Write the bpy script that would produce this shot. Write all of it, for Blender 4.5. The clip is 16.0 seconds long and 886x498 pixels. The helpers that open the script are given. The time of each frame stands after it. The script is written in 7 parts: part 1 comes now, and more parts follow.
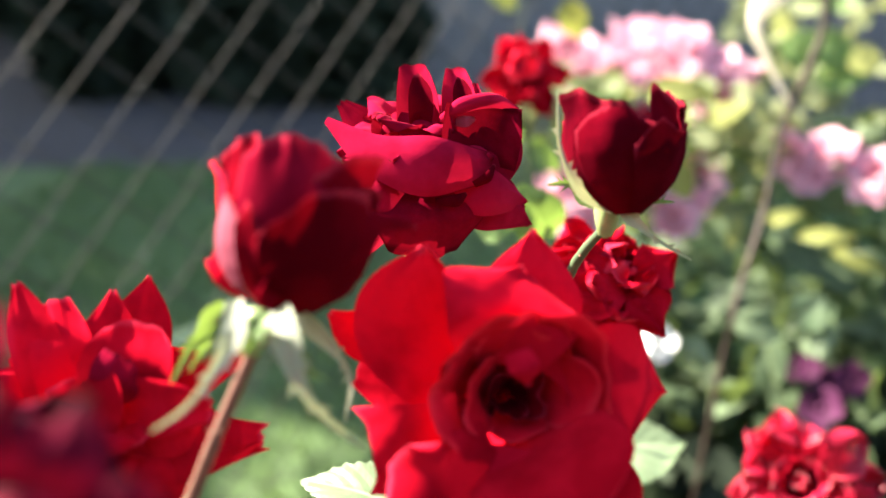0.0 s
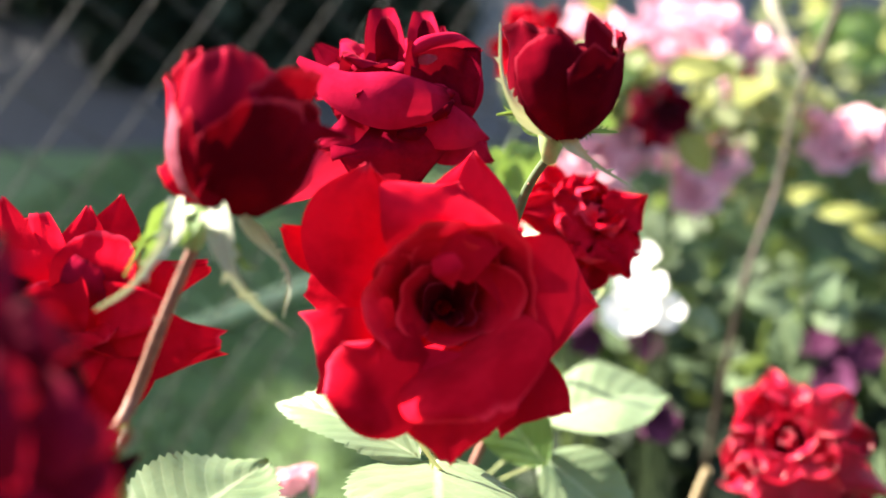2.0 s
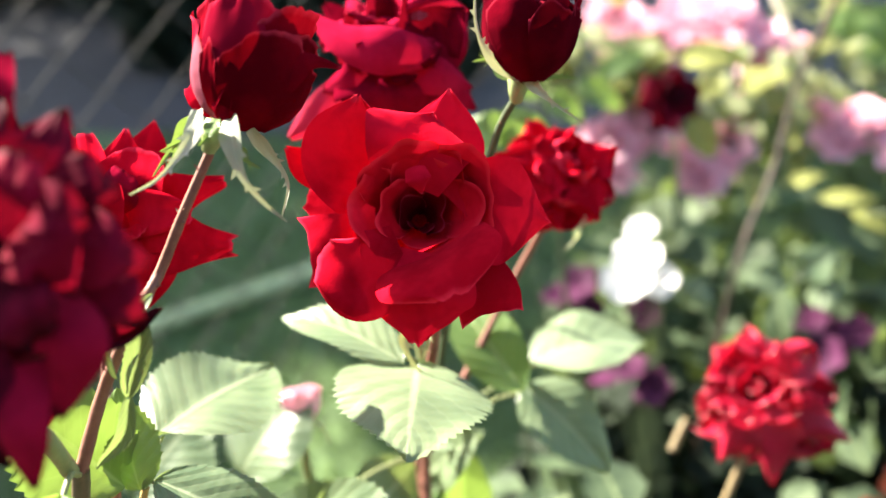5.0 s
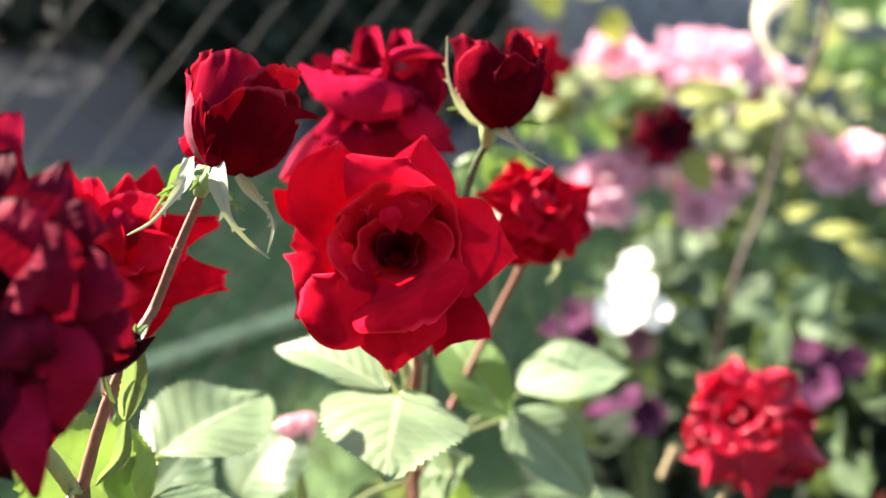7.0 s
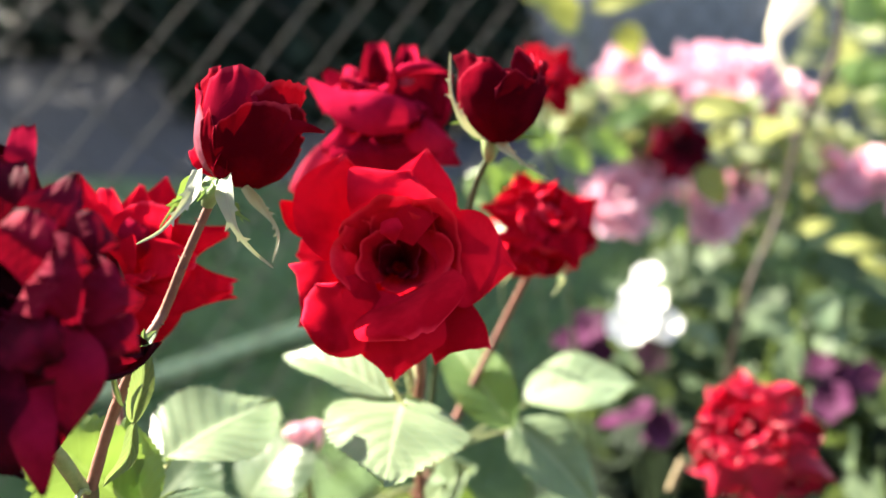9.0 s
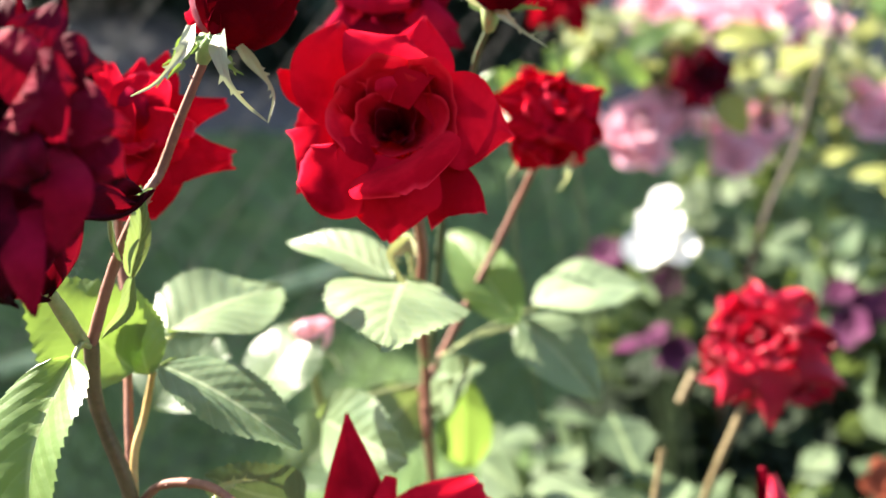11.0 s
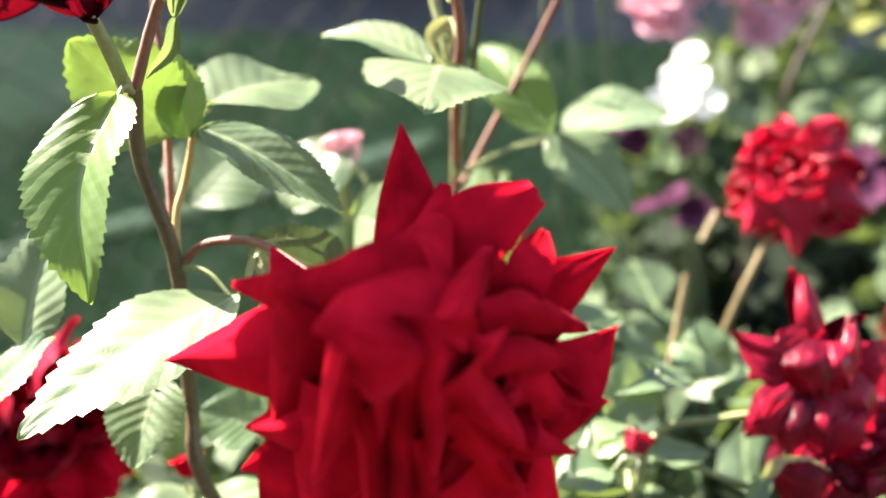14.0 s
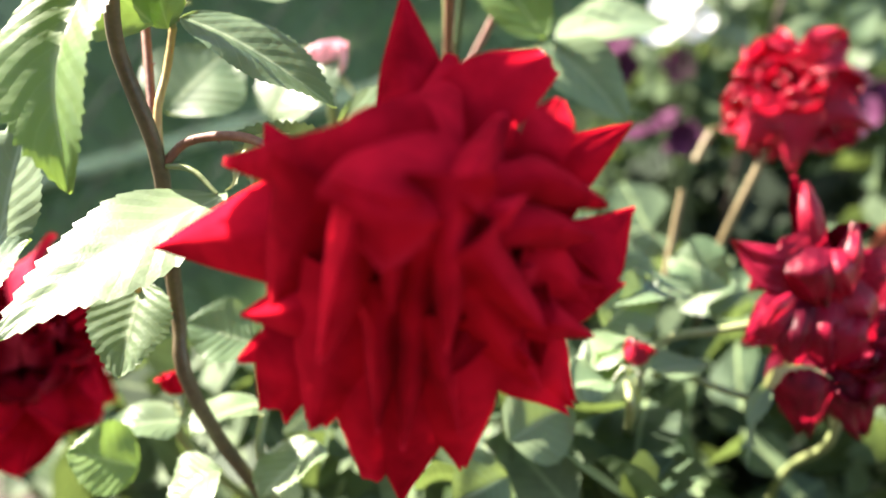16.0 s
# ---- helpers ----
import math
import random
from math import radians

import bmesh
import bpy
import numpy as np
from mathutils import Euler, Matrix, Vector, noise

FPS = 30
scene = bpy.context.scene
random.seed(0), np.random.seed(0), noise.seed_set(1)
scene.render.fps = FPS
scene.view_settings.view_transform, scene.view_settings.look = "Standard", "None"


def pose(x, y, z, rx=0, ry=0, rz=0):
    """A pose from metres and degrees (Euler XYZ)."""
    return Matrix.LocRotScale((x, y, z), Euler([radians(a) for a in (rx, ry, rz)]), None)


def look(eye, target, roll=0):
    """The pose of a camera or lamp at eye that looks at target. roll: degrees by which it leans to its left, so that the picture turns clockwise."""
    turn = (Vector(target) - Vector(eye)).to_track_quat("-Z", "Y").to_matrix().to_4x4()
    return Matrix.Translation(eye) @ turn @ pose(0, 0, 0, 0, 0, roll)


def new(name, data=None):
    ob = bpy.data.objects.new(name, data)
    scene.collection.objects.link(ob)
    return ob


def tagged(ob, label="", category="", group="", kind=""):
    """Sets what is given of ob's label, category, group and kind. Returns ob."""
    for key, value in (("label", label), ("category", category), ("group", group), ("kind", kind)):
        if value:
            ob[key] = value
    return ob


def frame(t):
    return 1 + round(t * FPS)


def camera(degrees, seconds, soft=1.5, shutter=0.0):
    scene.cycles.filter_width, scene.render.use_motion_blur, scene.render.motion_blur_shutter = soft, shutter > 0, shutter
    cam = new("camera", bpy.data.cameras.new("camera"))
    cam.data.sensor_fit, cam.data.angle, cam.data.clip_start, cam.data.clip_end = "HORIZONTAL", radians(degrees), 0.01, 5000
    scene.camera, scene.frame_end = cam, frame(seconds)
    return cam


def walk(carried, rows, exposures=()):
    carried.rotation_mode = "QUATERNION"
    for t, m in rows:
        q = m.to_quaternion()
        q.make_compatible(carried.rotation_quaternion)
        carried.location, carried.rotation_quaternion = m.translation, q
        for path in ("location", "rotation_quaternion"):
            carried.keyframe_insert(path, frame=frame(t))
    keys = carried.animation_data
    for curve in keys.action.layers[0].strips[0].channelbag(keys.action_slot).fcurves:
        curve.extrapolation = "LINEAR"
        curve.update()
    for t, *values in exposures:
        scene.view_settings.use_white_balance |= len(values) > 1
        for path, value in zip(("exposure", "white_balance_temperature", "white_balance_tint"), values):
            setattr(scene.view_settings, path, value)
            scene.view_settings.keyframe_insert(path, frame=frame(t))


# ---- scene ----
# camera and walk
cam = camera(54.0, 16.0)
cam.data.dof.use_dof = True
cam.data.dof.focus_distance = 0.312
cam.data.dof.aperture_fstop = 4.5
PATH = [
    (0, (-0.0086, 0.0109, 0.8981), (-0.0770, 0.4737, 0.7217), -2.65),
    (0.5, (0.0067, 0.0030, 0.8948), (-0.0723, 0.4644, 0.7191), -3.01),
    (1, (0.0094, -0.0017, 0.8916), (-0.0697, 0.4589, 0.7139), -2.56),
    (1.5, (0.0159, -0.0045, 0.8874), (-0.0681, 0.4548, 0.7086), -2.78),
    (2, (0.0260, -0.0081, 0.8810), (-0.0687, 0.4490, 0.7019), -3.08),
    (2.5, (0.0299, -0.0194, 0.8766), (-0.0691, 0.4373, 0.6985), -3.08),
    (3, (0.0380, -0.0266, 0.8760), (-0.0659, 0.4276, 0.6946), -2.82),
    (3.5, (0.0427, -0.0342, 0.8741), (-0.0620, 0.4192, 0.6912), -2.29),
    (4, (0.0462, -0.0440, 0.8714), (-0.0583, 0.4095, 0.6885), -1.79),
    (6.5, (0.0742, -0.0773, 0.8781), (-0.0471, 0.3774, 0.7092), -2.90),
    (7, (0.0785, -0.0808, 0.8813), (-0.0426, 0.3764, 0.7191), -2.73),
    (7.5, (0.0816, -0.0823, 0.8847), (-0.0388, 0.3775, 0.7294), -2.69),
    (8, (0.0855, -0.0845, 0.8886), (-0.0372, 0.3762, 0.7380), -2.69),
    (10.5, (0.0956, -0.0917, 0.8576), (-0.0507, 0.3550, 0.6871), -2.97),
    (11, (0.1024, -0.0955, 0.8457), (-0.0447, 0.3491, 0.6705), -3.18),
    (11.5, (0.1056, -0.0970, 0.8365), (-0.0371, 0.3461, 0.6541), -3.09),
    (12, (0.1117, -0.0991, 0.8248), (-0.0290, 0.3419, 0.6358), -3.39),
    (12.5, (0.1102, -0.1026, 0.8128), (-0.0324, 0.3351, 0.6176), -3.65),
    (13, (0.1015, -0.1087, 0.8010), (-0.0431, 0.3248, 0.5982), -3.48),
    (13.5, (0.0959, -0.1165, 0.7929), (-0.0511, 0.3123, 0.5819), -2.94),
    (14, (0.0919, -0.1238, 0.7861), (-0.0539, 0.3023, 0.5688), -2.55),
    (14.5, (0.0892, -0.1279, 0.7795), (-0.0536, 0.2959, 0.5560), -2.30),
    (15, (0.0882, -0.1284, 0.7746), (-0.0507, 0.2926, 0.5434), -2.18),
    (15.5, (0.0857, -0.1252, 0.7682), (-0.0486, 0.2930, 0.5295), -2.27),
    (16, (0.0810, -0.1219, 0.7605), (-0.0490, 0.2951, 0.5171), -2.20),
]
walk(cam, [(t, look(eye, target, roll)) for t, eye, target, roll in PATH], exposures=[(0.0, 2.96, 7150, 10)])

# world, sun, exposure
SUN_TO = Vector((-0.73, 0.27, 0.63)).normalized()
world = bpy.data.worlds.new("sky")
scene.world = world
world.use_nodes = True
wn = world.node_tree
sky = wn.nodes.new("ShaderNodeTexSky")
sky.sky_type = "NISHITA"
sky.sun_disc = False
sky.sun_elevation = math.asin(SUN_TO.z)
sky.sun_rotation = math.atan2(SUN_TO.x, SUN_TO.y)
wn.links.new(sky.outputs["Color"], wn.nodes["Background"].inputs["Color"])
wn.nodes["Background"].inputs["Strength"].default_value = 0.068
sun_data = bpy.data.lights.new("sun", "SUN")
sun_data.energy, sun_data.angle, sun_data.color = 5.0, radians(0.6), (1.0, 0.95, 0.87)
sun = new("sun", sun_data)
sun.matrix_world = look(SUN_TO * 20, (0, 0, 0))


# ---- materials ----
def nodes_of(name):
    m = bpy.data.materials.new(name)
    m.use_nodes = True
    nt = m.node_tree
    nt.nodes.clear()
    return m, nt, lambda kind, **kw: make_node(nt, kind, **kw)


def make_node(nt, kind, **values):
    n = nt.nodes.new("ShaderNode" + kind)
    for key, value in values.items():
        if key == "op":
            n.operation = value
        elif key == "blend":
            n.data_type, n.blend_type = "RGBA", value
        else:
            n.inputs[int(key[1:])].default_value = value
    return n


def ramp(nt, stops):
    n = nt.nodes.new("ShaderNodeValToRGB")
    el = n.color_ramp.elements
    while len(el) < len(stops):
        el.new(0.5)
    for e, (p, c) in zip(el, stops):
        e.position, e.color = p, (*c, 1)
    return n


def soft_sheet(name, dark, light, edge, through_light, rough=0.7, sheen=0.0, thin=0.27, scale=60.0, edge_at=0.93, relief=0.35, spec=0.1):
    """A petal: two tones by noise and by piece, an edge tone towards the rim, light that shines through."""
    m, nt, n = nodes_of(name)
    L = nt.links.new
    tex = n("TexCoord")
    big = n("TexNoise", i2=scale, i3=3.0, i4=0.6)
    fine = n("TexNoise", i2=scale * 14, i3=2.0)
    L(tex.outputs["Object"], big.inputs["Vector"])
    L(tex.outputs["Object"], fine.inputs["Vector"])
    info = n("ObjectInfo")
    add = n("Math", op="MULTIPLY_ADD", i1=0.3, i2=-0.15)
    L(info.outputs["Random"], add.inputs[0])
    mix_in = n("Math", op="ADD")
    L(big.outputs["Fac"], mix_in.inputs[0])
    L(add.outputs[0], mix_in.inputs[1])
    tone = ramp(nt, [(0.3, dark), (0.68, light)])
    L(mix_in.outputs[0], tone.inputs["Fac"])
    # rim
    sep = n("SeparateXYZ")
    L(tex.outputs["UV"], sep.inputs[0])
    rim_noise = n("Math", op="MULTIPLY_ADD", i1=0.12, i2=-0.06)
    L(big.outputs["Fac"], rim_noise.inputs[0])
    off = n("Math", op="MULTIPLY_ADD", i1=2.0, i2=-1.0)
    L(sep.outputs["X"], off.inputs[0])
    side = n("Math", op="ABSOLUTE")
    L(off.outputs[0], side.inputs[0])
    grow = n("Math", op="MULTIPLY_ADD", i1=0.3, i2=0.74)
    L(sep.outputs["Y"], grow.inputs[0])
    flank = n("Math", op="MULTIPLY")
    L(side.outputs[0], flank.inputs[0])
    L(grow.outputs[0], flank.inputs[1])
    far = n("Math", op="MAXIMUM")
    L(sep.outputs["Y"], far.inputs[0])
    L(flank.outputs[0], far.inputs[1])
    rim = n("Math", op="ADD")
    L(far.outputs[0], rim.inputs[0])
    L(rim_noise.outputs[0], rim.inputs[1])
    rim_ramp = ramp(nt, [(edge_at - 0.045, (0, 0, 0)), (edge_at + 0.02, (1, 1, 1))])
    L(rim.outputs[0], rim_ramp.inputs["Fac"])
    col = n("Mix", blend="MIX")
    L(rim_ramp.outputs["Color"], col.inputs[0])
    L(tone.outputs["Color"], col.inputs[6])
    col.inputs[7].default_value = (*edge, 1)
    bump = n("Bump", i0=relief * 0.5, i1=0.0004)
    L(fine.outputs["Fac"], bump.inputs["Height"])
    p = n("BsdfPrincipled")
    L(col.outputs[2], p.inputs["Base Color"])
    L(bump.outputs[0], p.inputs["Normal"])
    p.inputs["Roughness"].default_value = rough
    p.inputs["Specular IOR Level"].default_value = spec
    p.inputs["Sheen Weight"].default_value = sheen
    p.inputs["Sheen Roughness"].default_value = 0.4
    p.inputs["Sheen Tint"].default_value = (0.9, 0.12, 0.2, 1)
    t = n("BsdfTranslucent")
    t.inputs["Color"].default_value = (*through_light, 1)
    L(bump.outputs[0], t.inputs["Normal"])
    mx = n("MixShader", i0=thin)
    L(p.outputs[0], mx.inputs[1])
    L(t.outputs[0], mx.inputs[2])
    out = n("OutputMaterial")
    L(mx.outputs[0], out.inputs[0])
    return m


def leaf_mat(name, dark, light, vein_col, through_light, rough=0.38, thin=0.3, veins=8.0, island=False, spec=0.45):
    m, nt, n = nodes_of(name)
    L = nt.links.new
    tex = n("TexCoord")
    big = n("TexNoise", i2=45.0, i3=3.0)
    fine = n("TexNoise", i2=700.0, i3=2.0)
    L(tex.outputs["Object"], big.inputs["Vector"])
    L(tex.outputs["Object"], fine.inputs["Vector"])
    if island:
        info = n("NewGeometry")
        rnd = info.outputs["Random Per Island"]
    else:
        info = n("ObjectInfo")
        rnd = info.outputs["Random"]
    add = n("Math", op="MULTIPLY_ADD", i1=0.5, i2=-0.25)
    L(rnd, add.inputs[0])
    mi = n("Math", op="ADD")
    L(big.outputs["Fac"], mi.inputs[0])
    L(add.outputs[0], mi.inputs[1])
    tone = ramp(nt, [(0.25, dark), (0.75, light)])
    L(mi.outputs[0], tone.inputs["Fac"])
    sep = n("SeparateXYZ")
    L(tex.outputs["UV"], sep.inputs[0])
    off = n("Math", op="SUBTRACT", i1=0.5)
    L(sep.outputs["X"], off.inputs[0])
    au = n("Math", op="ABSOLUTE")
    L(off.outputs[0], au.inputs[0])
    # side veins run forward from the midrib
    ph = n("Math", op="MULTIPLY_ADD", i1=-0.55)
    L(au.outputs[0], ph.inputs[0])
    L(sep.outputs["Y"], ph.inputs[2])
    fr = n("Math", op="MULTIPLY", i1=veins)
    L(ph.outputs[0], fr.inputs[0])
    fc = n("Math", op="FRACT")
    L(fr.outputs[0], fc.inputs[0])
    pp = n("Math", op="PINGPONG", i1=0.5)
    L(fr.outputs[0], pp.inputs[0])
    vl = ramp(nt, [(0.0, (1, 1, 1)), (0.09, (0, 0, 0))])
    L(pp.outputs[0], vl.inputs["Fac"])
    ml = ramp(nt, [(0.012, (1, 1, 1)), (0.035, (0, 0, 0))])
    L(au.outputs[0], ml.inputs["Fac"])
    vm = n("Mix", blend="LIGHTEN", i0=1.0)
    half = n("Mix", blend="MULTIPLY", i0=1.0)
    L(vl.outputs["Color"], half.inputs[6])
    half.inputs[7].default_value = (0.25, 0.25, 0.25, 1)
    L(half.outputs[2], vm.inputs[6])
    L(ml.outputs["Color"], vm.inputs[7])
    col = n("Mix", blend="MIX")
    L(vm.outputs[2], col.inputs[0])
    L(tone.outputs["Color"], col.inputs[6])
    col.inputs[7].default_value = (*vein_col, 1)
    # puffed between the veins
    hg = n("Math", op="MULTIPLY_ADD", i1=0.25)
    L(fine.outputs["Fac"], hg.inputs[0])
    L(pp.outputs[0], hg.inputs[2])
    bump = n("Bump", i0=0.45, i1=0.0010)
    L(hg.outputs[0], bump.inputs["Height"])
    p = n("BsdfPrincipled")
    L(col.outputs[2], p.inputs["Base Color"])
    L(bump.outputs[0], p.inputs["Normal"])
    rr = n("Math", op="MULTIPLY_ADD", i1=0.25, i2=rough - 0.12)
    L(big.outputs["Fac"], rr.inputs[0])
    L(rr.outputs[0], p.inputs["Roughness"])
    p.inputs["Specular IOR Level"].default_value = spec
    t = n("BsdfTranslucent")
    tc = n("Mix", blend="MULTIPLY", i0=0.5)
    tc.inputs[6].default_value = (*through_light, 1)
    L(tone.outputs["Color"], tc.inputs[7])
    tt = n("Mix", blend="MIX", i0=0.75)
    L(tc.outputs[2], tt.inputs[6])
    tt.inputs[7].default_value = (*through_light, 1)
    L(tt.outputs[2], t.inputs["Color"])
    mx = n("MixShader", i0=thin)
    L(p.outputs[0], mx.inputs[1])
    L(t.outputs[0], mx.inputs[2])
    out = n("OutputMaterial")
    L(mx.outputs[0], out.inputs[0])
    return m


def solid_mat(name, a, b, scale, rough=0.6, relief=0.3, dist=0.001, metal=0.0, big=None):
    """Two tones by noise at two scales, with fine relief."""
    m, nt, n = nodes_of(name)
    L = nt.links.new
    tex = n("TexCoord")
    n1 = n("TexNoise", i2=scale, i3=5.0, i4=0.6)
    n2 = n("TexNoise", i2=big or scale * 0.12, i3=3.0)
    L(tex.outputs["Object"], n1.inputs["Vector"])
    L(tex.outputs["Object"], n2.inputs["Vector"])
    s = n("Math", op="MULTIPLY_ADD", i1=0.6)
    L(n1.outputs["Fac"], s.inputs[0])
    h = n("Math", op="MULTIPLY", i1=0.45)
    L(n2.outputs["Fac"], h.inputs[0])
    L(h.outputs[0], s.inputs[2])
    tone = ramp(nt, [(0.35, a), (0.68, b)])
    L(s.outputs[0], tone.inputs["Fac"])
    bump = n("Bump", i0=relief, i1=dist)
    L(n1.outputs["Fac"], bump.inputs["Height"])
    p = n("BsdfPrincipled")
    L(tone.outputs["Color"], p.inputs["Base Color"])
    L(bump.outputs[0], p.inputs["Normal"])
    p.inputs["Roughness"].default_value = rough
    p.inputs["Metallic"].default_value = metal
    out = n("OutputMaterial")
    L(p.outputs[0], out.inputs[0])
    return m


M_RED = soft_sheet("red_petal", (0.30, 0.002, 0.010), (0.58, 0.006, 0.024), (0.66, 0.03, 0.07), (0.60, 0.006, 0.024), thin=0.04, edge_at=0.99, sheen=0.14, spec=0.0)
# Red petal made brighter to stand for the light on the cup.
M_CUP = soft_sheet("lit_cup_petal", (0.42, 0.003, 0.012), (0.74, 0.009, 0.028), (0.76, 0.022, 0.045), (0.60, 0.006, 0.024), thin=0.05, edge_at=0.975, sheen=0.14, spec=0.0)
# Copy of the red petal, its tone set for light on the near rose.
M_RED_NEAR = soft_sheet("near_red_petal", (0.24, 0.003, 0.009), (0.54, 0.007, 0.022), (0.56, 0.012, 0.035), (0.70, 0.006, 0.024), thin=0.02, edge_at=1.0, sheen=0.10, spec=0.0)
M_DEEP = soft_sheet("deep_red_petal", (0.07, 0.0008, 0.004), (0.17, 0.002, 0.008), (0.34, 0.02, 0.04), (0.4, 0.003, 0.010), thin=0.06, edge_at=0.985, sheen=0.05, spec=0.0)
M_ROSY = soft_sheet("rosy_red_petal", (0.17, 0.003, 0.016), (0.37, 0.008, 0.040), (0.10, 0.003, 0.010), (0.6, 0.01, 0.04), rough=0.55, thin=0.09, edge_at=0.985, sheen=0.14, spec=0.0)
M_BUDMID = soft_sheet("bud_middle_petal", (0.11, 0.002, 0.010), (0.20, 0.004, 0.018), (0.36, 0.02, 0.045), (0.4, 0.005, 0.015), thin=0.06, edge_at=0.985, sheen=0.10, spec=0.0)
# Darker copy of the rosy petal that holds the shade of its folds.
M_ROSYDARK = soft_sheet("shaded_rosy_petal", (0.06, 0.001, 0.006), (0.17, 0.003, 0.016), (0.03, 0.001, 0.004), (0.45, 0.005, 0.02), thin=0.08, edge_at=0.93, scale=90, spec=0.0)
# Paler red that paints sunlight onto single petals.
M_ROSELIT = soft_sheet("sunlit_red_petal", (0.40, 0.012, 0.045), (0.56, 0.03, 0.085), (0.3, 0.01, 0.03), (0.7, 0.015, 0.05), rough=0.5, edge_at=1.0, sheen=0.1)
# Maroon petal brightened where light falls; also the redder hanging petals.
M_DARKLIT = soft_sheet("crimson_and_lit_maroon_petal", (0.13, 0.002, 0.014), (0.30, 0.005, 0.034), (0.03, 0.002, 0.007), (0.5, 0.006, 0.03), thin=0.12, scale=90, edge_at=0.95, relief=0.5, spec=0.03)
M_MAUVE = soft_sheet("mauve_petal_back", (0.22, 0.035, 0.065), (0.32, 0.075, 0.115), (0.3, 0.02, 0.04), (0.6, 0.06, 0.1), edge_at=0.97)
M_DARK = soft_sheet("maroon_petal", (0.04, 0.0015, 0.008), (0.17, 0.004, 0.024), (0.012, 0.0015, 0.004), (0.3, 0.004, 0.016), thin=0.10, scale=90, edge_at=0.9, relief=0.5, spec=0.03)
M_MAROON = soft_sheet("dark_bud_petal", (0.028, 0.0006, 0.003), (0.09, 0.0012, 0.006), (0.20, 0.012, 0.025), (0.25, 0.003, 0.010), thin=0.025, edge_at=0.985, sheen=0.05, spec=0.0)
M_WILT = soft_sheet("wilted_red_petal", (0.17, 0.003, 0.016), (0.42, 0.010, 0.042), (0.08, 0.005, 0.010), (0.6, 0.01, 0.04), rough=0.38, scale=110, edge_at=0.97, relief=0.8, spec=0.35)
M_WITHER = soft_sheet("withered_petal", (0.07, 0.002, 0.012), (0.27, 0.006, 0.030), (0.06, 0.008, 0.008), (0.5, 0.01, 0.04), rough=0.4, scale=110, edge_at=0.93, relief=0.8, spec=0.2)
M_PINK = soft_sheet("pink_petal", (0.86, 0.42, 0.52), (0.93, 0.62, 0.70), (0.92, 0.66, 0.74), (0.9, 0.5, 0.6), thin=0.3, edge_at=1.0)
M_WHITE = soft_sheet("white_petal", (0.78, 0.79, 0.76), (0.86, 0.86, 0.84), (0.85, 0.85, 0.83), (0.8, 0.8, 0.76), edge_at=1.1)
M_PURPLE = soft_sheet("purple_petal", (0.035, 0.008, 0.026), (0.095, 0.022, 0.066), (0.08, 0.02, 0.06), (0.12, 0.03, 0.08), edge_at=1.1)
M_ORANGE = soft_sheet("orange_petal", (0.20, 0.04, 0.022), (0.28, 0.075, 0.04), (0.22, 0.05, 0.025), (0.26, 0.07, 0.035), edge_at=1.1)
M_LEAF = leaf_mat("rose_leaf", (0.080, 0.128, 0.070), (0.172, 0.230, 0.130), (0.28, 0.34, 0.21), (0.28, 0.38, 0.10))
M_LIME = leaf_mat("young_leaf", (0.09, 0.16, 0.05), (0.17, 0.26, 0.09), (0.28, 0.36, 0.16), (0.26, 0.40, 0.07), thin=0.42)
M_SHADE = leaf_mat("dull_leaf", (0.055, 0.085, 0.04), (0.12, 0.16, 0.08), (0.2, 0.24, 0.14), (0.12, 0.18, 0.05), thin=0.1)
M_YELLOW = leaf_mat("yellowing_leaf", (0.20, 0.22, 0.06), (0.30, 0.32, 0.10), (0.34, 0.35, 0.14), (0.38, 0.40, 0.08), thin=0.3, rough=0.6, spec=0.2)
M_FOLIAGE = leaf_mat("bush_foliage", (0.02, 0.038, 0.022), (0.082, 0.12, 0.064), (0.15, 0.2, 0.1), (0.2, 0.28, 0.07), thin=0.25, island=True, rough=0.6, spec=0.2)
M_SHRUB = leaf_mat("shrub_foliage", (0.12, 0.15, 0.07), (0.25, 0.28, 0.15), (0.33, 0.36, 0.23), (0.40, 0.43, 0.16), thin=0.35, island=True, rough=0.6, spec=0.2)
M_SEPAL = leaf_mat("sepal", (0.30, 0.33, 0.24), (0.46, 0.47, 0.38), (0.4, 0.42, 0.3), (0.5, 0.55, 0.25), rough=0.6, veins=3)
M_CALYX = leaf_mat("pale_calyx", (0.30, 0.32, 0.16), (0.46, 0.46, 0.28), (0.4, 0.4, 0.25), (0.4, 0.42, 0.15), rough=0.6, veins=3)
M_CANE = solid_mat("brown_cane", (0.05, 0.03, 0.018), (0.11, 0.065, 0.04), 300, 0.5)
M_CANE_RED = solid_mat("reddish_cane", (0.14, 0.048, 0.034), (0.23, 0.095, 0.062), 300, 0.65)
M_CANE_OLIVE = solid_mat("olive_brown_cane", (0.05, 0.036, 0.02), (0.115, 0.082, 0.045), 300, 0.45)
M_TWIG = solid_mat("dull_brown_twig", (0.024, 0.013, 0.009), (0.052, 0.03, 0.02), 200, 0.7)
M_CANE_GREEN = solid_mat("green_cane", (0.16, 0.20, 0.08), (0.27, 0.29, 0.13), 300, 0.45)
M_STEM = solid_mat("dark_green_stem", (0.03, 0.05, 0.02), (0.07, 0.1, 0.045), 300, 0.6)
M_CANE_OCHRE = solid_mat("ochre_cane", (0.40, 0.25, 0.09), (0.5, 0.36, 0.14), 300, 0.45)
M_CANE_PALE = solid_mat("pale_cane", (0.15, 0.11, 0.055), (0.22, 0.17, 0.09), 300, 0.5)
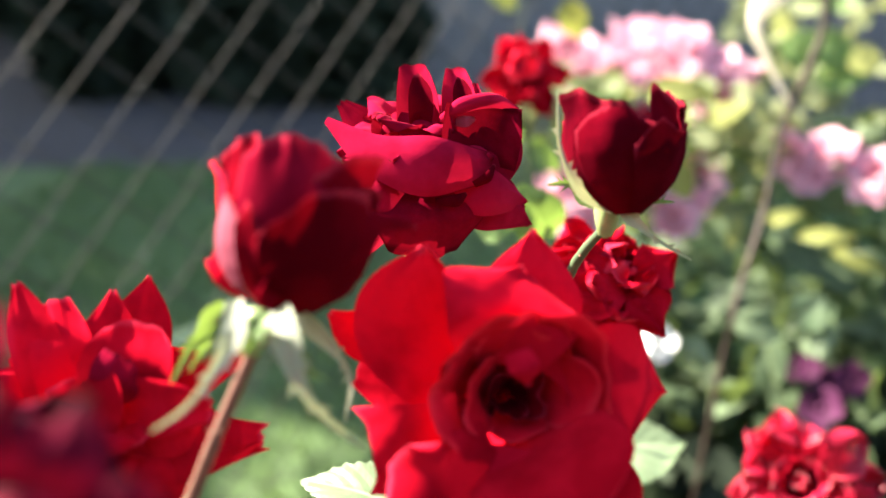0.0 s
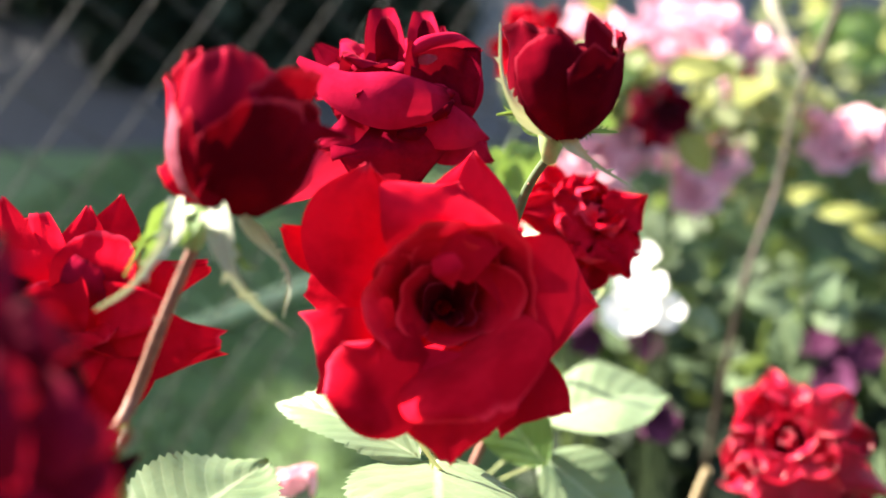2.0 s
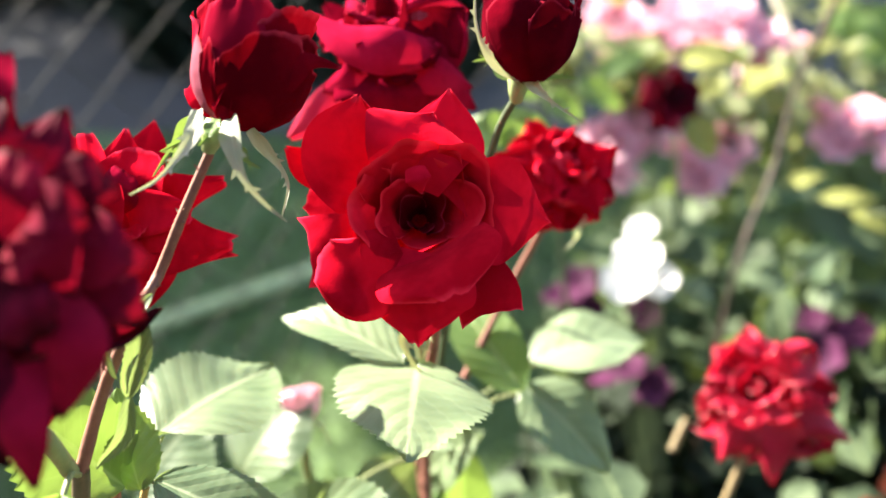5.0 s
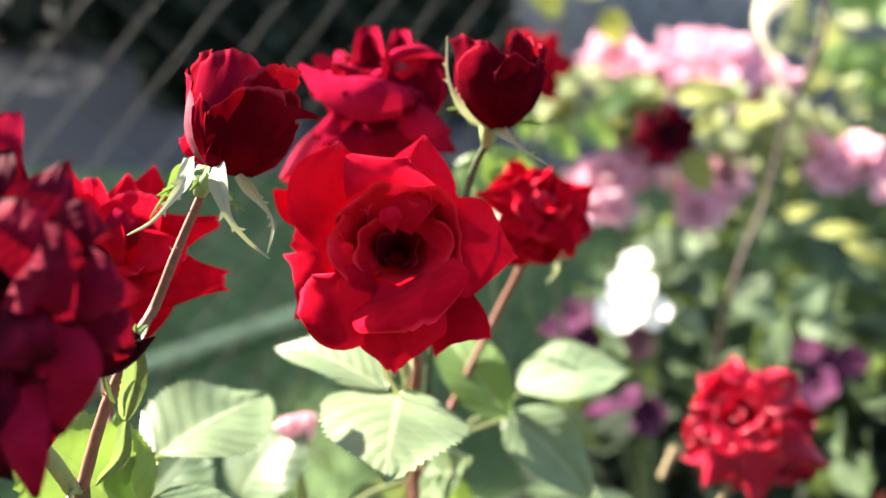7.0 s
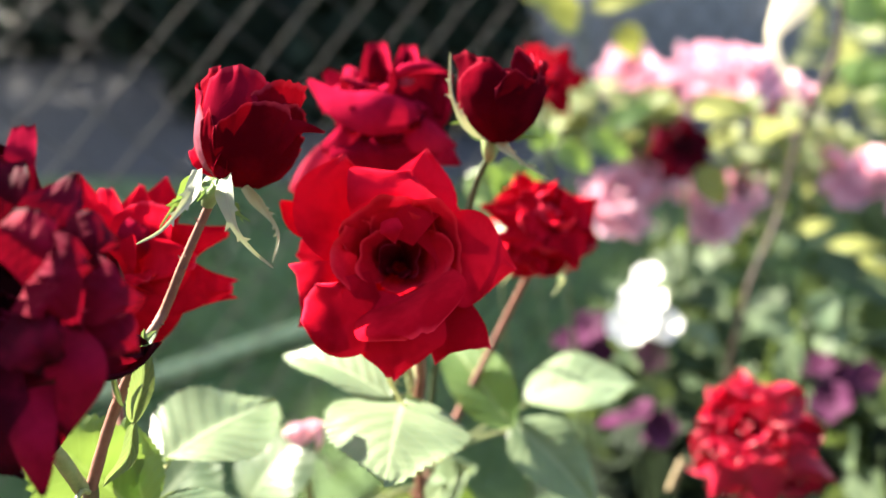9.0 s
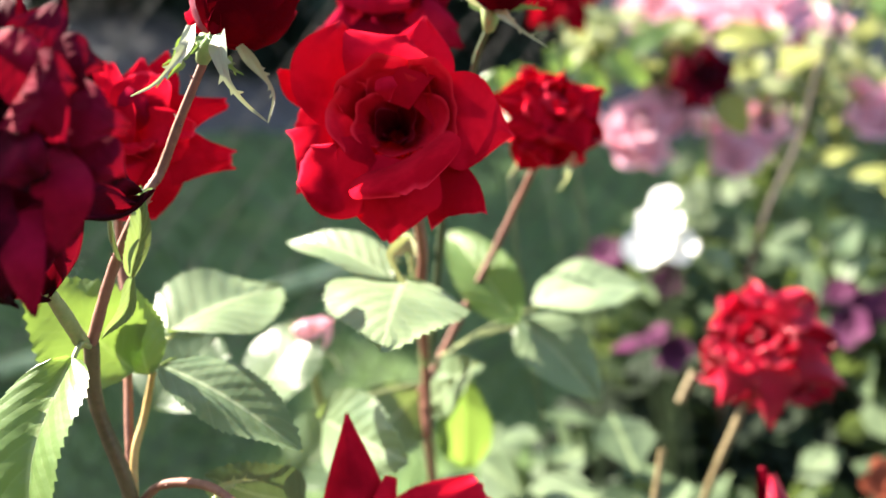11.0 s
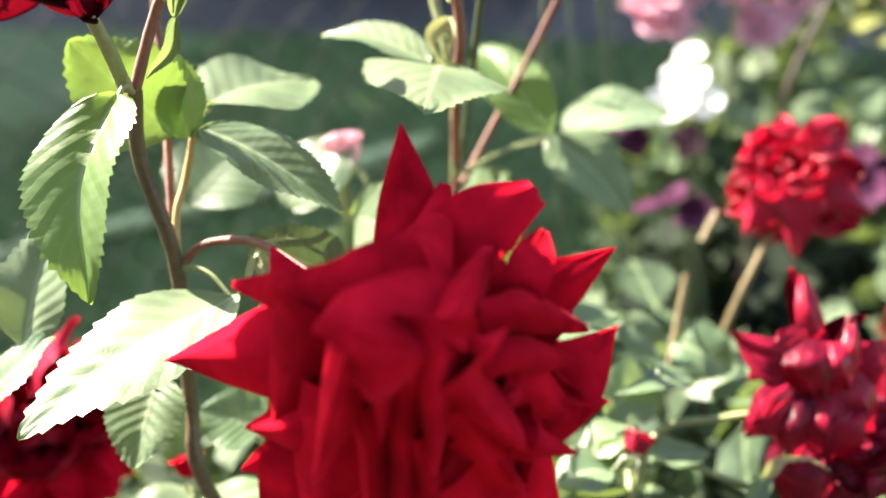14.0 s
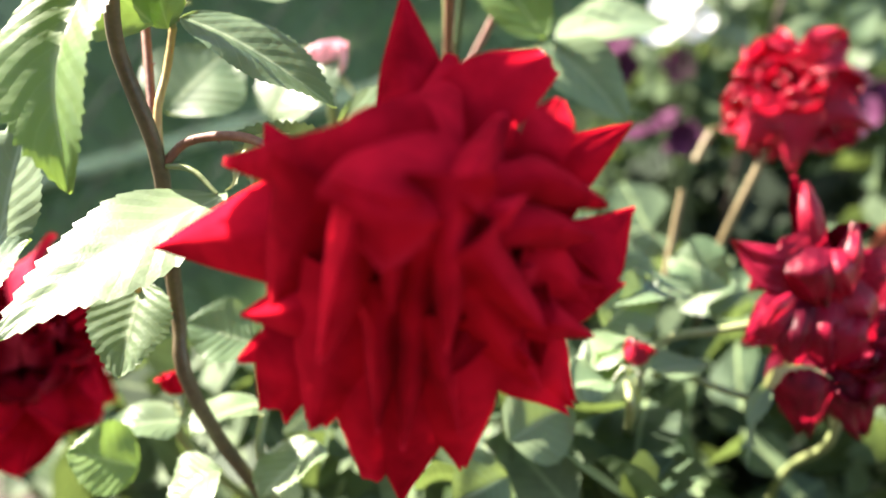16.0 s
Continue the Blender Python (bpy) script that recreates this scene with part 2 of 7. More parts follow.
M_HIP = solid_mat("green_hip", (0.15, 0.22, 0.08), (0.27, 0.34, 0.14), 200, 0.4)
M_STRAW = soft_sheet("straw", (0.70, 0.60, 0.44), (0.82, 0.75, 0.60), (0.7, 0.6, 0.45), (0.8, 0.72, 0.56), thin=0.45, edge_at=1.1)
M_GRASS = solid_mat("lawn", (0.040, 0.080, 0.025), (0.090, 0.156, 0.045), 40, 0.9, 0.6, 0.02, big=1.5)
M_BLADE = leaf_mat("grass_blade", (0.05, 0.10, 0.032), (0.11, 0.185, 0.06), (0.1, 0.16, 0.06), (0.14, 0.22, 0.05), thin=0.2, island=True)
M_TARMAC = solid_mat("tarmac", (0.018, 0.018, 0.021), (0.036, 0.036, 0.042), 150, 0.85, 0.5, 0.004, big=0.8)
M_WIRE = solid_mat("galvanised_wire", (0.020, 0.019, 0.018), (0.042, 0.040, 0.037), 200, 0.8)
# Dark tone for the wires that lean away from the light.
M_WIRE_SHADED = solid_mat("shaded_wire", (0.02, 0.018, 0.016), (0.05, 0.042, 0.036), 200, 0.7)
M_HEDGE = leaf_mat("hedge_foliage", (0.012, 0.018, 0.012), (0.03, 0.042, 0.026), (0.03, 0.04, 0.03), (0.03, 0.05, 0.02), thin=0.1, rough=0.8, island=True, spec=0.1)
M_STRIP = solid_mat("pale_strip", (0.42, 0.50, 0.22), (0.56, 0.63, 0.33), 60, 0.7)
M_STONE = solid_mat("pale_stone", (0.5, 0.5, 0.48), (0.65, 0.64, 0.62), 20, 0.8)
M_BLOCK_WALL = solid_mat("block_wall_dark", (0.025, 0.018, 0.012), (0.055, 0.04, 0.028), 60, 0.8, 0.5)
M_SOIL = solid_mat("soil", (0.03, 0.024, 0.018), (0.075, 0.06, 0.045), 60, 0.95, 0.8, 0.01)


# ---- builders ----
def sheet_arrays(grid):
    nv, nu = grid.shape[:2]
    idx = np.arange(nv * nu).reshape(nv, nu)
    faces = np.stack([idx[:-1, :-1], idx[:-1, 1:], idx[1:, 1:], idx[1:, :-1]], -1).reshape(-1, 4)
    uu, vv = np.meshgrid(np.linspace(0, 1, nu), np.linspace(0, 1, nv))
    return grid.reshape(-1, 3), faces, np.stack([uu, vv], -1).reshape(-1, 2)


def mesh_of(name, verts, faces, material, uv=None):
    me = bpy.data.meshes.new(name)
    faces = np.asarray(faces)
    me.from_pydata(np.asarray(verts).tolist(), [], faces.tolist())
    if uv is not None:
        layer = me.uv_layers.new(name="UVMap")
        layer.data.foreach_set("uv", np.asarray(uv)[faces.ravel()].ravel().astype(np.float32))
    me.materials.append(material)
    me.polygons.foreach_set("use_smooth", [True] * len(me.polygons))
    me.update()
    return me


def attach(ob, parent, label=""):
    ob.parent = parent
    if parent.type == "EMPTY":
        ob.matrix_parent_inverse = Matrix.Translation(parent.location).inverted()
    return tagged(ob, label)


def part_sheet(name, grid, material, parent, label=""):
    return attach(new(name, mesh_of(name, *sheet_arrays(grid)[:2], material, sheet_arrays(grid)[2])), parent, label)


def curve_points(points, n):
    """A smooth line through the points."""
    p = np.array(points, float)
    if len(p) == 2:
        return p[0] + (p[1] - p[0]) * np.linspace(0, 1, n)[:, None]
    q = np.vstack([2 * p[0] - p[1], p, 2 * p[-1] - p[-2]])
    out = []
    for x in np.linspace(0, len(p) - 1 - 1e-9, n):
        i, f = int(x), x - int(x)
        a, b, c, d = q[i], q[i + 1], q[i + 2], q[i + 3]
        out.append(0.5 * (2 * b + (c - a) * f + (2 * a - 5 * b + 4 * c - d) * f**2 + (3 * b - a - 3 * c + d) * f**3))
    return np.array(out)


def tube_arrays(points, r0, r1, sides=8, wobble=0.0, seed=0):
    line = np.array(points, float)
    n = len(line)
    tan = np.gradient(line, axis=0)
    tan /= np.linalg.norm(tan, axis=1)[:, None] + 1e-12
    ref = np.array([0.31, 0.87, 0.2])
    side = np.cross(tan, ref)
    side /= np.linalg.norm(side, axis=1)[:, None]
    up = np.cross(side, tan)
    g = np.random.RandomState(seed)
    rad = np.linspace(r0, r1, n) * (1 + wobble * g.uniform(-1, 1, n))
    a = np.linspace(0, 2 * np.pi, sides, endpoint=False)
    ring = line[:, None] + rad[:, None, None] * (np.cos(a)[None, :, None] * side[:, None] + np.sin(a)[None, :, None] * up[:, None])
    idx = np.arange(n * sides).reshape(n, sides)
    nxt = np.roll(idx, -1, axis=1)
    faces = np.stack([idx[:-1], nxt[:-1], nxt[1:], idx[1:]], -1).reshape(-1, 4)
    return ring.reshape(-1, 3), faces


def part_tube(name, points, r0, r1, material, parent, label="", n=18, sides=8, wobble=0.06, seed=0):
    v, f = tube_arrays(curve_points(points, n), r0, r1, sides, wobble, seed)
    return attach(new(name, mesh_of(name, v, f, material)), parent, label)


def frame_of(axis, up=(0, 0, 1)):
    z = Vector(axis).normalized()
    y = Vector(up) - Vector(up).dot(z) * z
    if y.length < 0.05:
        y = Vector((0, 1, 0)) - z.y * z
    y.normalize()
    x = y.cross(z)
    return np.array([x, y, z])


def part_lathe(name, at, axis, profile, material, parent, label="", sides=14):
    """A turned body: profile rows of radius, height along the axis."""
    fr = frame_of(axis)
    a = np.linspace(0, 2 * np.pi, sides, endpoint=False)
    verts = []
    for r, h in profile:
        for w in a:
            verts.append(np.array(at) + r * math.cos(w) * fr[0] + r * math.sin(w) * fr[1] + h * fr[2])
    idx = np.arange(len(profile) * sides).reshape(-1, sides)
    nxt = np.roll(idx, -1, axis=1)
    faces = np.stack([idx[:-1], nxt[:-1], nxt[1:], idx[1:]], -1).reshape(-1, 4)
    return attach(new(name, mesh_of(name, verts, faces, material)), parent, label)


def petal_grid(g, az, length, wide, lean, r0, h0, cup, roll=0.3, point=3.0, ruff=0.03, nu=11, nv=13, notch=0.0):
    """A petal in its flower's own frame (z along the axis). lean: degrees from the axis at the base, at 0.35, at 0.7 and at the tip;
    cup: radius of the cross curve; roll: how far the rims roll back; point: high for a blunt tip; under 2 the rims run straight to a cusp."""
    v = np.linspace(0, 1, nv)
    th = np.radians(np.interp(v, [0, 0.35, 0.7, 1], lean))
    ds = length / (nv - 1)
    r = r0 + np.r_[0, np.cumsum(np.sin((th[1:] + th[:-1]) / 2))] * ds
    h = h0 + np.r_[0, np.cumsum(np.cos((th[1:] + th[:-1]) / 2))] * ds
    tip = np.clip(1 - np.clip((v - 0.42) / 0.58, 0, 1), 0, 1) ** point if point < 2 else np.maximum(1 - v**point, 0.0) ** 0.6
    a = wide * (0.25 + 0.75 * np.sin(np.pi / 2 * np.minimum(1, v / 0.62))) * tip + wide * 0.03
    u = np.linspace(-1, 1, nu)
    U, V = np.meshgrid(u, v)
    A, TH, R, H = (np.repeat(q[:, None], nu, 1) for q in (a, th, r, h))
    s = U * A
    lat = cup * np.sin(s / cup) * (1 - 0.3 * roll * np.abs(U) ** 3)
    ramp_v = np.clip((V - 0.25) / 0.75, 0, 1)
    ramp_v = ramp_v**2 * (3 - 2 * ramp_v)
    ph = g.uniform(0, 6.28, 5)
    k = g.uniform(2.0, 4.5, 3)
    wave = np.sin(k[0] * U + ph[0] + 2 * V) + 0.6 * np.sin(k[1] * 1.7 * U + ph[1]) + 0.5 * np.sin(k[2] * 3.1 * U + ph[2] + 4 * V)
    fine = np.sin(13 * U + ph[3] + 5 * V) * np.sin(17 * V + ph[4])
    crumple = np.sin(6 * U + ph[1] + 3 * V) * np.sin(8 * V + ph[2]) + 0.6 * np.sin(11 * U + ph[0]) * np.sin(13 * V + ph[4] + 2 * U)
    off = -cup * (1 - np.cos(s / cup)) + roll * A * np.abs(U) ** 2.6 * ramp_v + ruff * wide * (wave * ramp_v * 1.2 + 0.25 * fine * V + (0.9 * crumple * V if ruff > 0.1 else 0))
    H2 = H - off * np.sin(TH)
    R2 = R + off * np.cos(TH)
    if notch:
        H2 = H2 + notch * length * ramp_v**3 * (np.sin(9 * U + ph[1]) * 0.5 + np.sin(21 * U + ph[2]) * 0.3)
    c, sn = math.cos(az), math.sin(az)
    return np.stack([R2 * c - lat * sn, R2 * sn + lat * c, H2], -1)


OPEN = [  # count, length, half width, lean, r0, h0, cup, roll, point, ruff
    (4, 0.30, 0.16, (0, -5, -15, -25), 0.05, -0.62, 0.12, 0.0, 5, 0.04),
    (4, 0.64, 0.36, (18, 5, -5, 0), 0.21, -0.62, 0.30, 0.06, 5, 0.05),
    (5, 0.88, 0.48, (28, 12, 4, 22), 0.20, -0.62, 0.42, 0.30, 3.6, 0.06),
    (5, 1.00, 0.66, (46, 30, 36, 80), 0.20, -0.62, 0.62, 0.5, 3.6, 0.05),
    (7, 1.16, 0.80, (66, 60, 76, 90), 0.18, -0.62, 1.0, 0.40, 0.95, 0.05),
]
CUP = [
    (4, 0.30, 0.16, (0, -5, -15, -25), 0.06, -0.66, 0.12, 0.0, 5, 0.04),
    (4, 0.66, 0.38, (20, 6, -4, 5), 0.24, -0.64, 0.32, 0.08, 5, 0.06),
    (5, 0.88, 0.50, (28, 13, 5, 30), 0.24, -0.63, 0.44, 0.30, 3.4, 0.08),
    (5, 0.90, 0.56, (38, 26, 22, 55), 0.24, -0.62, 0.54, 0.40, 2.2, 0.07),
] + [(7, 0.55, 0.45, (58, 54, 58, 66), 0.12, -0.66, 0.7, 0.1, 4, 0.03)]
BUD = [
    (3, 1.45, 0.60, (15, 2, -6, 6), 0.12, 0.05, 0.50, 0.0, 6, 0.05),
    (4, 1.60, 0.88, (52, 12, 2, 22), 0.12, 0.0, 0.80, 0.15, 7, 0.07),
    (5, 1.70, 1.08, (82, 22, 4, 48), 0.12, -0.05, 1.05, 0.30, 7, 0.08),
]
LOOSE = [
    (5, 0.55, 0.34, (5, -8, 0, 40), 0.06, -0.42, 0.25, 0.3, 6, 0.16),
    (6, 0.72, 0.44, (25, 10, 10, 60), 0.12, -0.50, 0.35, 0.5, 5, 0.18),
    (6, 0.85, 0.50, (50, 35, 40, 95), 0.14, -0.55, 0.5, 0.6, 4, 0.18),
    (6, 0.95, 0.52, (75, 68, 85, 130), 0.14, -0.58, 0.6, 0.7, 3, 0.16),
    (4, 0.95, 0.48, (95, 105, 130, 165), 0.14, -0.62, 0.6, 0.8, 2.2, 0.14),
]
ROUND = [
    (4, 0.50, 0.26, (5, -5, 5, 60), 0.05, -0.50, 0.16, 0.4, 5, 0.10),
    (5, 0.72, 0.40, (25, 12, 10, 80), 0.14, -0.56, 0.34, 0.5, 5, 0.10),
    (5, 0.95, 0.54, (52, 42, 60, 120), 0.18, -0.60, 0.6, 0.6, 3.5, 0.08),
    (6, 1.15, 0.80, (74, 74, 92, 120), 0.18, -0.62, 0.9, 0.45, 0.8, 0.07),
    (5, 1.10, 0.78, (92, 100, 115, 130), 0.18, -0.64, 0.9, 0.4, 0.8, 0.07),
]
CRUMPLED = [
    (5, 0.60, 0.36, (5, -5, 10, 50), 0.06, -0.42, 0.3, 0.3, 6, 0.20),
    (6, 0.78, 0.48, (28, 12, 18, 70), 0.12, -0.50, 0.45, 0.4, 6, 0.20),
    (7, 0.92, 0.56, (52, 40, 50, 95), 0.14, -0.55, 0.6, 0.4, 6, 0.18),
    (6, 1.05, 0.62, (78, 75, 95, 125), 0.14, -0.58, 0.8, 0.4, 4, 0.14),
    (5, 1.15, 0.62, (95, 110, 130, 150), 0.14, -0.62, 0.9, 0.3, 3, 0.10),
]
FOLDED = [
    (4, 0.45, 0.26, (0, -5, -12, -10), 0.06, -0.45, 0.18, 0.05, 5, 0.10),
    (5, 0.66, 0.40, (20, 8, 0, 30), 0.15, -0.52, 0.32, 0.3, 4, 0.12),
    (6, 0.85, 0.48, (35, 22, 35, 110), 0.18, -0.56, 0.38, 0.7, 1.0, 0.12),
    (7, 1.00, 0.50, (46, 46, 85, 140), 0.18, -0.58, 0.36, 0.9, 0.9, 0.12),
    (7, 1.00, 0.58, (62, 70, 96, 122), 0.18, -0.62, 0.45, 0.75, 0.95, 0.09),
]


def bloom(root, at, axis, size, rings, material, seed, outer=None, up=(0, 0, 1), label="", notch=0.0, turn=0.0, fine=1.6, jit=1.0, outer_material=None):
    """A flower head: a receptacle with every petal under it. outer: azimuths, in degrees, and lengths of the outermost ring."""
    g = np.random.RandomState(seed)
    fr = frame_of(axis, up)
    low = min(r[5] for r in rings)
    head = part_lathe("bloom", np.array(at) + fr[2] * low * size, axis,
                      [(0.0001, -0.04 * size), (0.16 * size, -0.02 * size), (0.19 * size, 0.05 * size), (0.1 * size, 0.16 * size), (0.0001, 0.2 * size)], material, root, label)
    for k, (count, length, wide, lean, r0, h0, cup, roll, point, ruff) in enumerate(rings):
        start = g.uniform(0, 6.28) + turn
        last = k == len(rings) - 1 and outer
        todo = [(radians(a), f) for a, f in outer] if last else [(start + 2 * math.pi * i / count + jit * g.uniform(-0.16, 0.16), g.uniform(0.93, 1.07)) for i in range(count)]
        for az, f in todo:
            ln = [x + jit * g.uniform(-6, 6) for x in lean]
            grid = petal_grid(g, az, length * f, wide * g.uniform(0.92, 1.08) * f**0.5, ln, r0, h0, cup, roll * g.uniform(0.7, 1.3), point, ruff, nu=int(11 * fine) if notch < 0.03 else int(19 * fine), nv=int(13 * fine), notch=notch)
            part_sheet("petal", np.array(at) + size * grid @ fr, outer_material if outer_material and k >= len(rings) - 2 else material, head)
    return head


def flap(head, base, tip, width, face, material, bow=0.18, roll=0.35, point=0.9, ruff=0.05, cup=0.25, seed=0, curl=0.0, notch=0.0, nu=15, nv=17, widest=0.5, rim=0.0, frill=0.0, ridge=0.0):
    """One petal of a flower head laid from base to tip, facing the way of face. bow: how far its middle swells that way, cup: how far its
    rims stand forward, roll: how far they turn back towards the tip, curl: how far the tip itself turns back."""
    g = np.random.RandomState(seed + 900)
    base, tip = np.array(base, float), np.array(tip, float)
    d = tip - base
    length = np.linalg.norm(d)
    d /= length
    side = np.cross(d, np.array(face, float))
    side /= np.linalg.norm(side)
    up = np.cross(side, d)
    v = np.linspace(0, 1, nv)
    end = np.clip(1 - np.clip((v - widest) / (1 - widest), 0, 1), 0, 1) ** point if point < 2 else np.maximum(1 - v**point, 0) ** 0.55
    end = rim + (1 - rim) * end
    w = 0.5 * width * (0.35 + 0.65 * np.sin(np.pi / 2 * np.minimum(1, v / widest))) * end + 0.012 * width
    U, V = np.meshgrid(np.linspace(-1, 1, nu), v)
    W = np.repeat(w[:, None], nu, 1)
    ph = g.uniform(0, 6.28, 5)
    k = g.uniform(2.2, 4.0, 2)
    rise = np.clip((V - 0.2) / 0.8, 0, 1)
    rise = rise**2 * (3 - 2 * rise)
    lift = bow * length * np.sin(np.pi * V**0.8) + cup * W * U**2 * (1 - rise) - roll * W * np.abs(U) ** 2.4 * rise - curl * length * np.clip((V - 0.7) / 0.3, 0, 1) ** 2
    lift = lift + ruff * width * (np.sin(k[0] * U + ph[0] + 2 * V) + 0.6 * np.sin(2 * k[1] * U + ph[1] + 3 * V)) * rise + 0.2 * ruff * width * np.sin(15 * U + ph[2]) * np.sin(12 * V + ph[3])
    if ridge:
        lift = lift - ridge * W * (np.abs(U) ** 1.15) * np.minimum(1, 2.5 * V)
    if frill:
        lift = lift + frill * width * V**14 * (np.sin(7 * U + ph[3]) + 0.6 * np.sin(15 * U + ph[1]) + 0.3 * np.sin(27 * U + ph[2])) + 0.6 * frill * width * np.abs(U) ** 8 * np.sin(22 * V + ph[4]) * rise
    if ruff > 0.14:
        lift = lift + 0.28 * ruff * width * (np.sin(6 * U + ph[1] + 3 * V) * np.sin(7 * V + ph[2]) + 0.7 * np.sin(11 * U + ph[0] - 4 * V) * np.sin(12 * V + ph[4]))
    s = U * W * (1 - 0.2 * roll * np.abs(U) ** 3)
    along = V * length - (0.16 * rim * length * np.abs(U) ** 3 * rise if rim else 0)
    if notch:
        along = along + notch * length * V**7 * (np.sin(6 * U + ph[1]) * 0.8 + np.sin(17 * U + ph[2]) * 0.25 + 0.18 * np.sin(31 * U + ph[3]))
        s = s * (1 + 2.5 * notch * rise * (np.abs(U) > 0.85) * np.sin(26 * V + ph[4]))
        lift = lift + 0.12 * notch * width * V**8 * np.sin(19 * U + ph[0])
    grid = base + d * along[..., None] + side * s[..., None] + up * lift[..., None]
    return part_sheet("petal", grid, material, head)


def petal(head, view, spine, wide, curl, material, across=None, ruff=0.025, lip=0.0, cut=0.0, frill=0.0, fold=0.0, seed=0, nu=19, nv=23):
    """One petal laid along a curved spine, in millimetres of the flower's own frame (across, up, outwards). wide: half widths along it;
    curl: how far the rims bend forward (back, where negative); lip: rim rolled back; cut: end drawn in between two corners, or rounded where negative; fold: a ridge along the spine."""
    g = np.random.RandomState(seed + 4000)
    at, axes = view
    line = curve_points(np.array(spine) * 0.001, nv)
    tan = np.gradient(line, axis=0)
    length = np.linalg.norm(tan, axis=1).sum()
    tan /= np.linalg.norm(tan, axis=1)[:, None] + 1e-12
    ac = np.array(across, float) if across else np.cross(line[-1] - line[0], (0, 0, 1.0))
    side = ac - (tan @ ac)[:, None] * tan
    side /= np.linalg.norm(side, axis=1)[:, None] + 1e-12
    up = np.cross(side, tan)
    v = np.linspace(0, 1, nv)
    w = np.maximum(curve_points([(x, 0, 0) for x in wide], nv)[:, 0], 0.25) * 0.001
    bend = np.interp(v, np.linspace(0, 1, len(curl)), curl)
    bend = np.where(np.abs(bend) < 0.02, 0.02, bend)
    U, V = np.meshgrid(np.linspace(-1, 1, nu), v)
    W, C = w[:, None] * np.ones(nu), bend[:, None] * np.ones(nu)
    s, lift = W * np.sin(C * U) / C, W * (1 - np.cos(C * U)) / C
    ph = g.uniform(0, 6.28, 7)
    wmax = w.max()
    rise = np.clip((V - 0.15) / 0.85, 0, 1) ** 1.5
    rim = np.clip(np.maximum(np.abs(U) ** 7 * np.minimum(1, 2 * V), V**9), 0, 1)
    lift = lift - lip * wmax * rim - fold * W * np.abs(U) ** 1.25 * np.minimum(1, 3 * V)
    lift = lift + ruff * wmax * rise * (np.sin(g.uniform(2, 3.5) * U + ph[0] + 2.5 * V) + 0.6 * np.sin(5.2 * U + ph[1] - 3 * V) + 0.35 * np.sin(9 * U + ph[2] + 7 * V))
    lift = lift + 0.18 * ruff * wmax * np.sin(16 * U + ph[3] + 3 * V) * np.sin(13 * V + ph[4])
    along = -cut * length * (1 - U**2) * V**5 + 0.012 * length * V**6 * (np.sin(5 * U + ph[5]) + 0.5 * np.sin(11 * U + ph[6]))
    if frill:
        k = g.uniform(0.75, 1.35, 5)
        amp = 0.5 + 0.5 * np.sin(3.1 * U + ph[6]) * np.sin(5.3 * U + ph[5])
        lift = lift + frill * wmax * (0.7 * V**10 * (np.sin(6 * k[0] * U + ph[3]) + 0.5 * amp * np.sin(15 * k[1] * U + ph[1])) + 0.8 * np.abs(U) ** 9 * rise * np.sin(17 * k[4] * V + ph[4]))
        along = along + 0.14 * frill * length * V**10 * (1.5 * np.sin(4 * k[2] * U + ph[2]) + amp * np.sin(21 * k[3] * U + ph[0]) + 0.5 * g.uniform(-1, 1, nu)[None, :])
        s = s * (1 + 0.4 * frill * np.abs(U) ** 8 * rise * (np.sin(19 * k[0] * V + ph[5]) + 0.5 * g.uniform(-1, 1, nv)[:, None]))
    grid = line[:, None] + tan[:, None] * along[..., None] + side[:, None] * s[..., None] + up[:, None] * lift[..., None]
    return part_sheet("petal", at + grid @ axes, material, head)


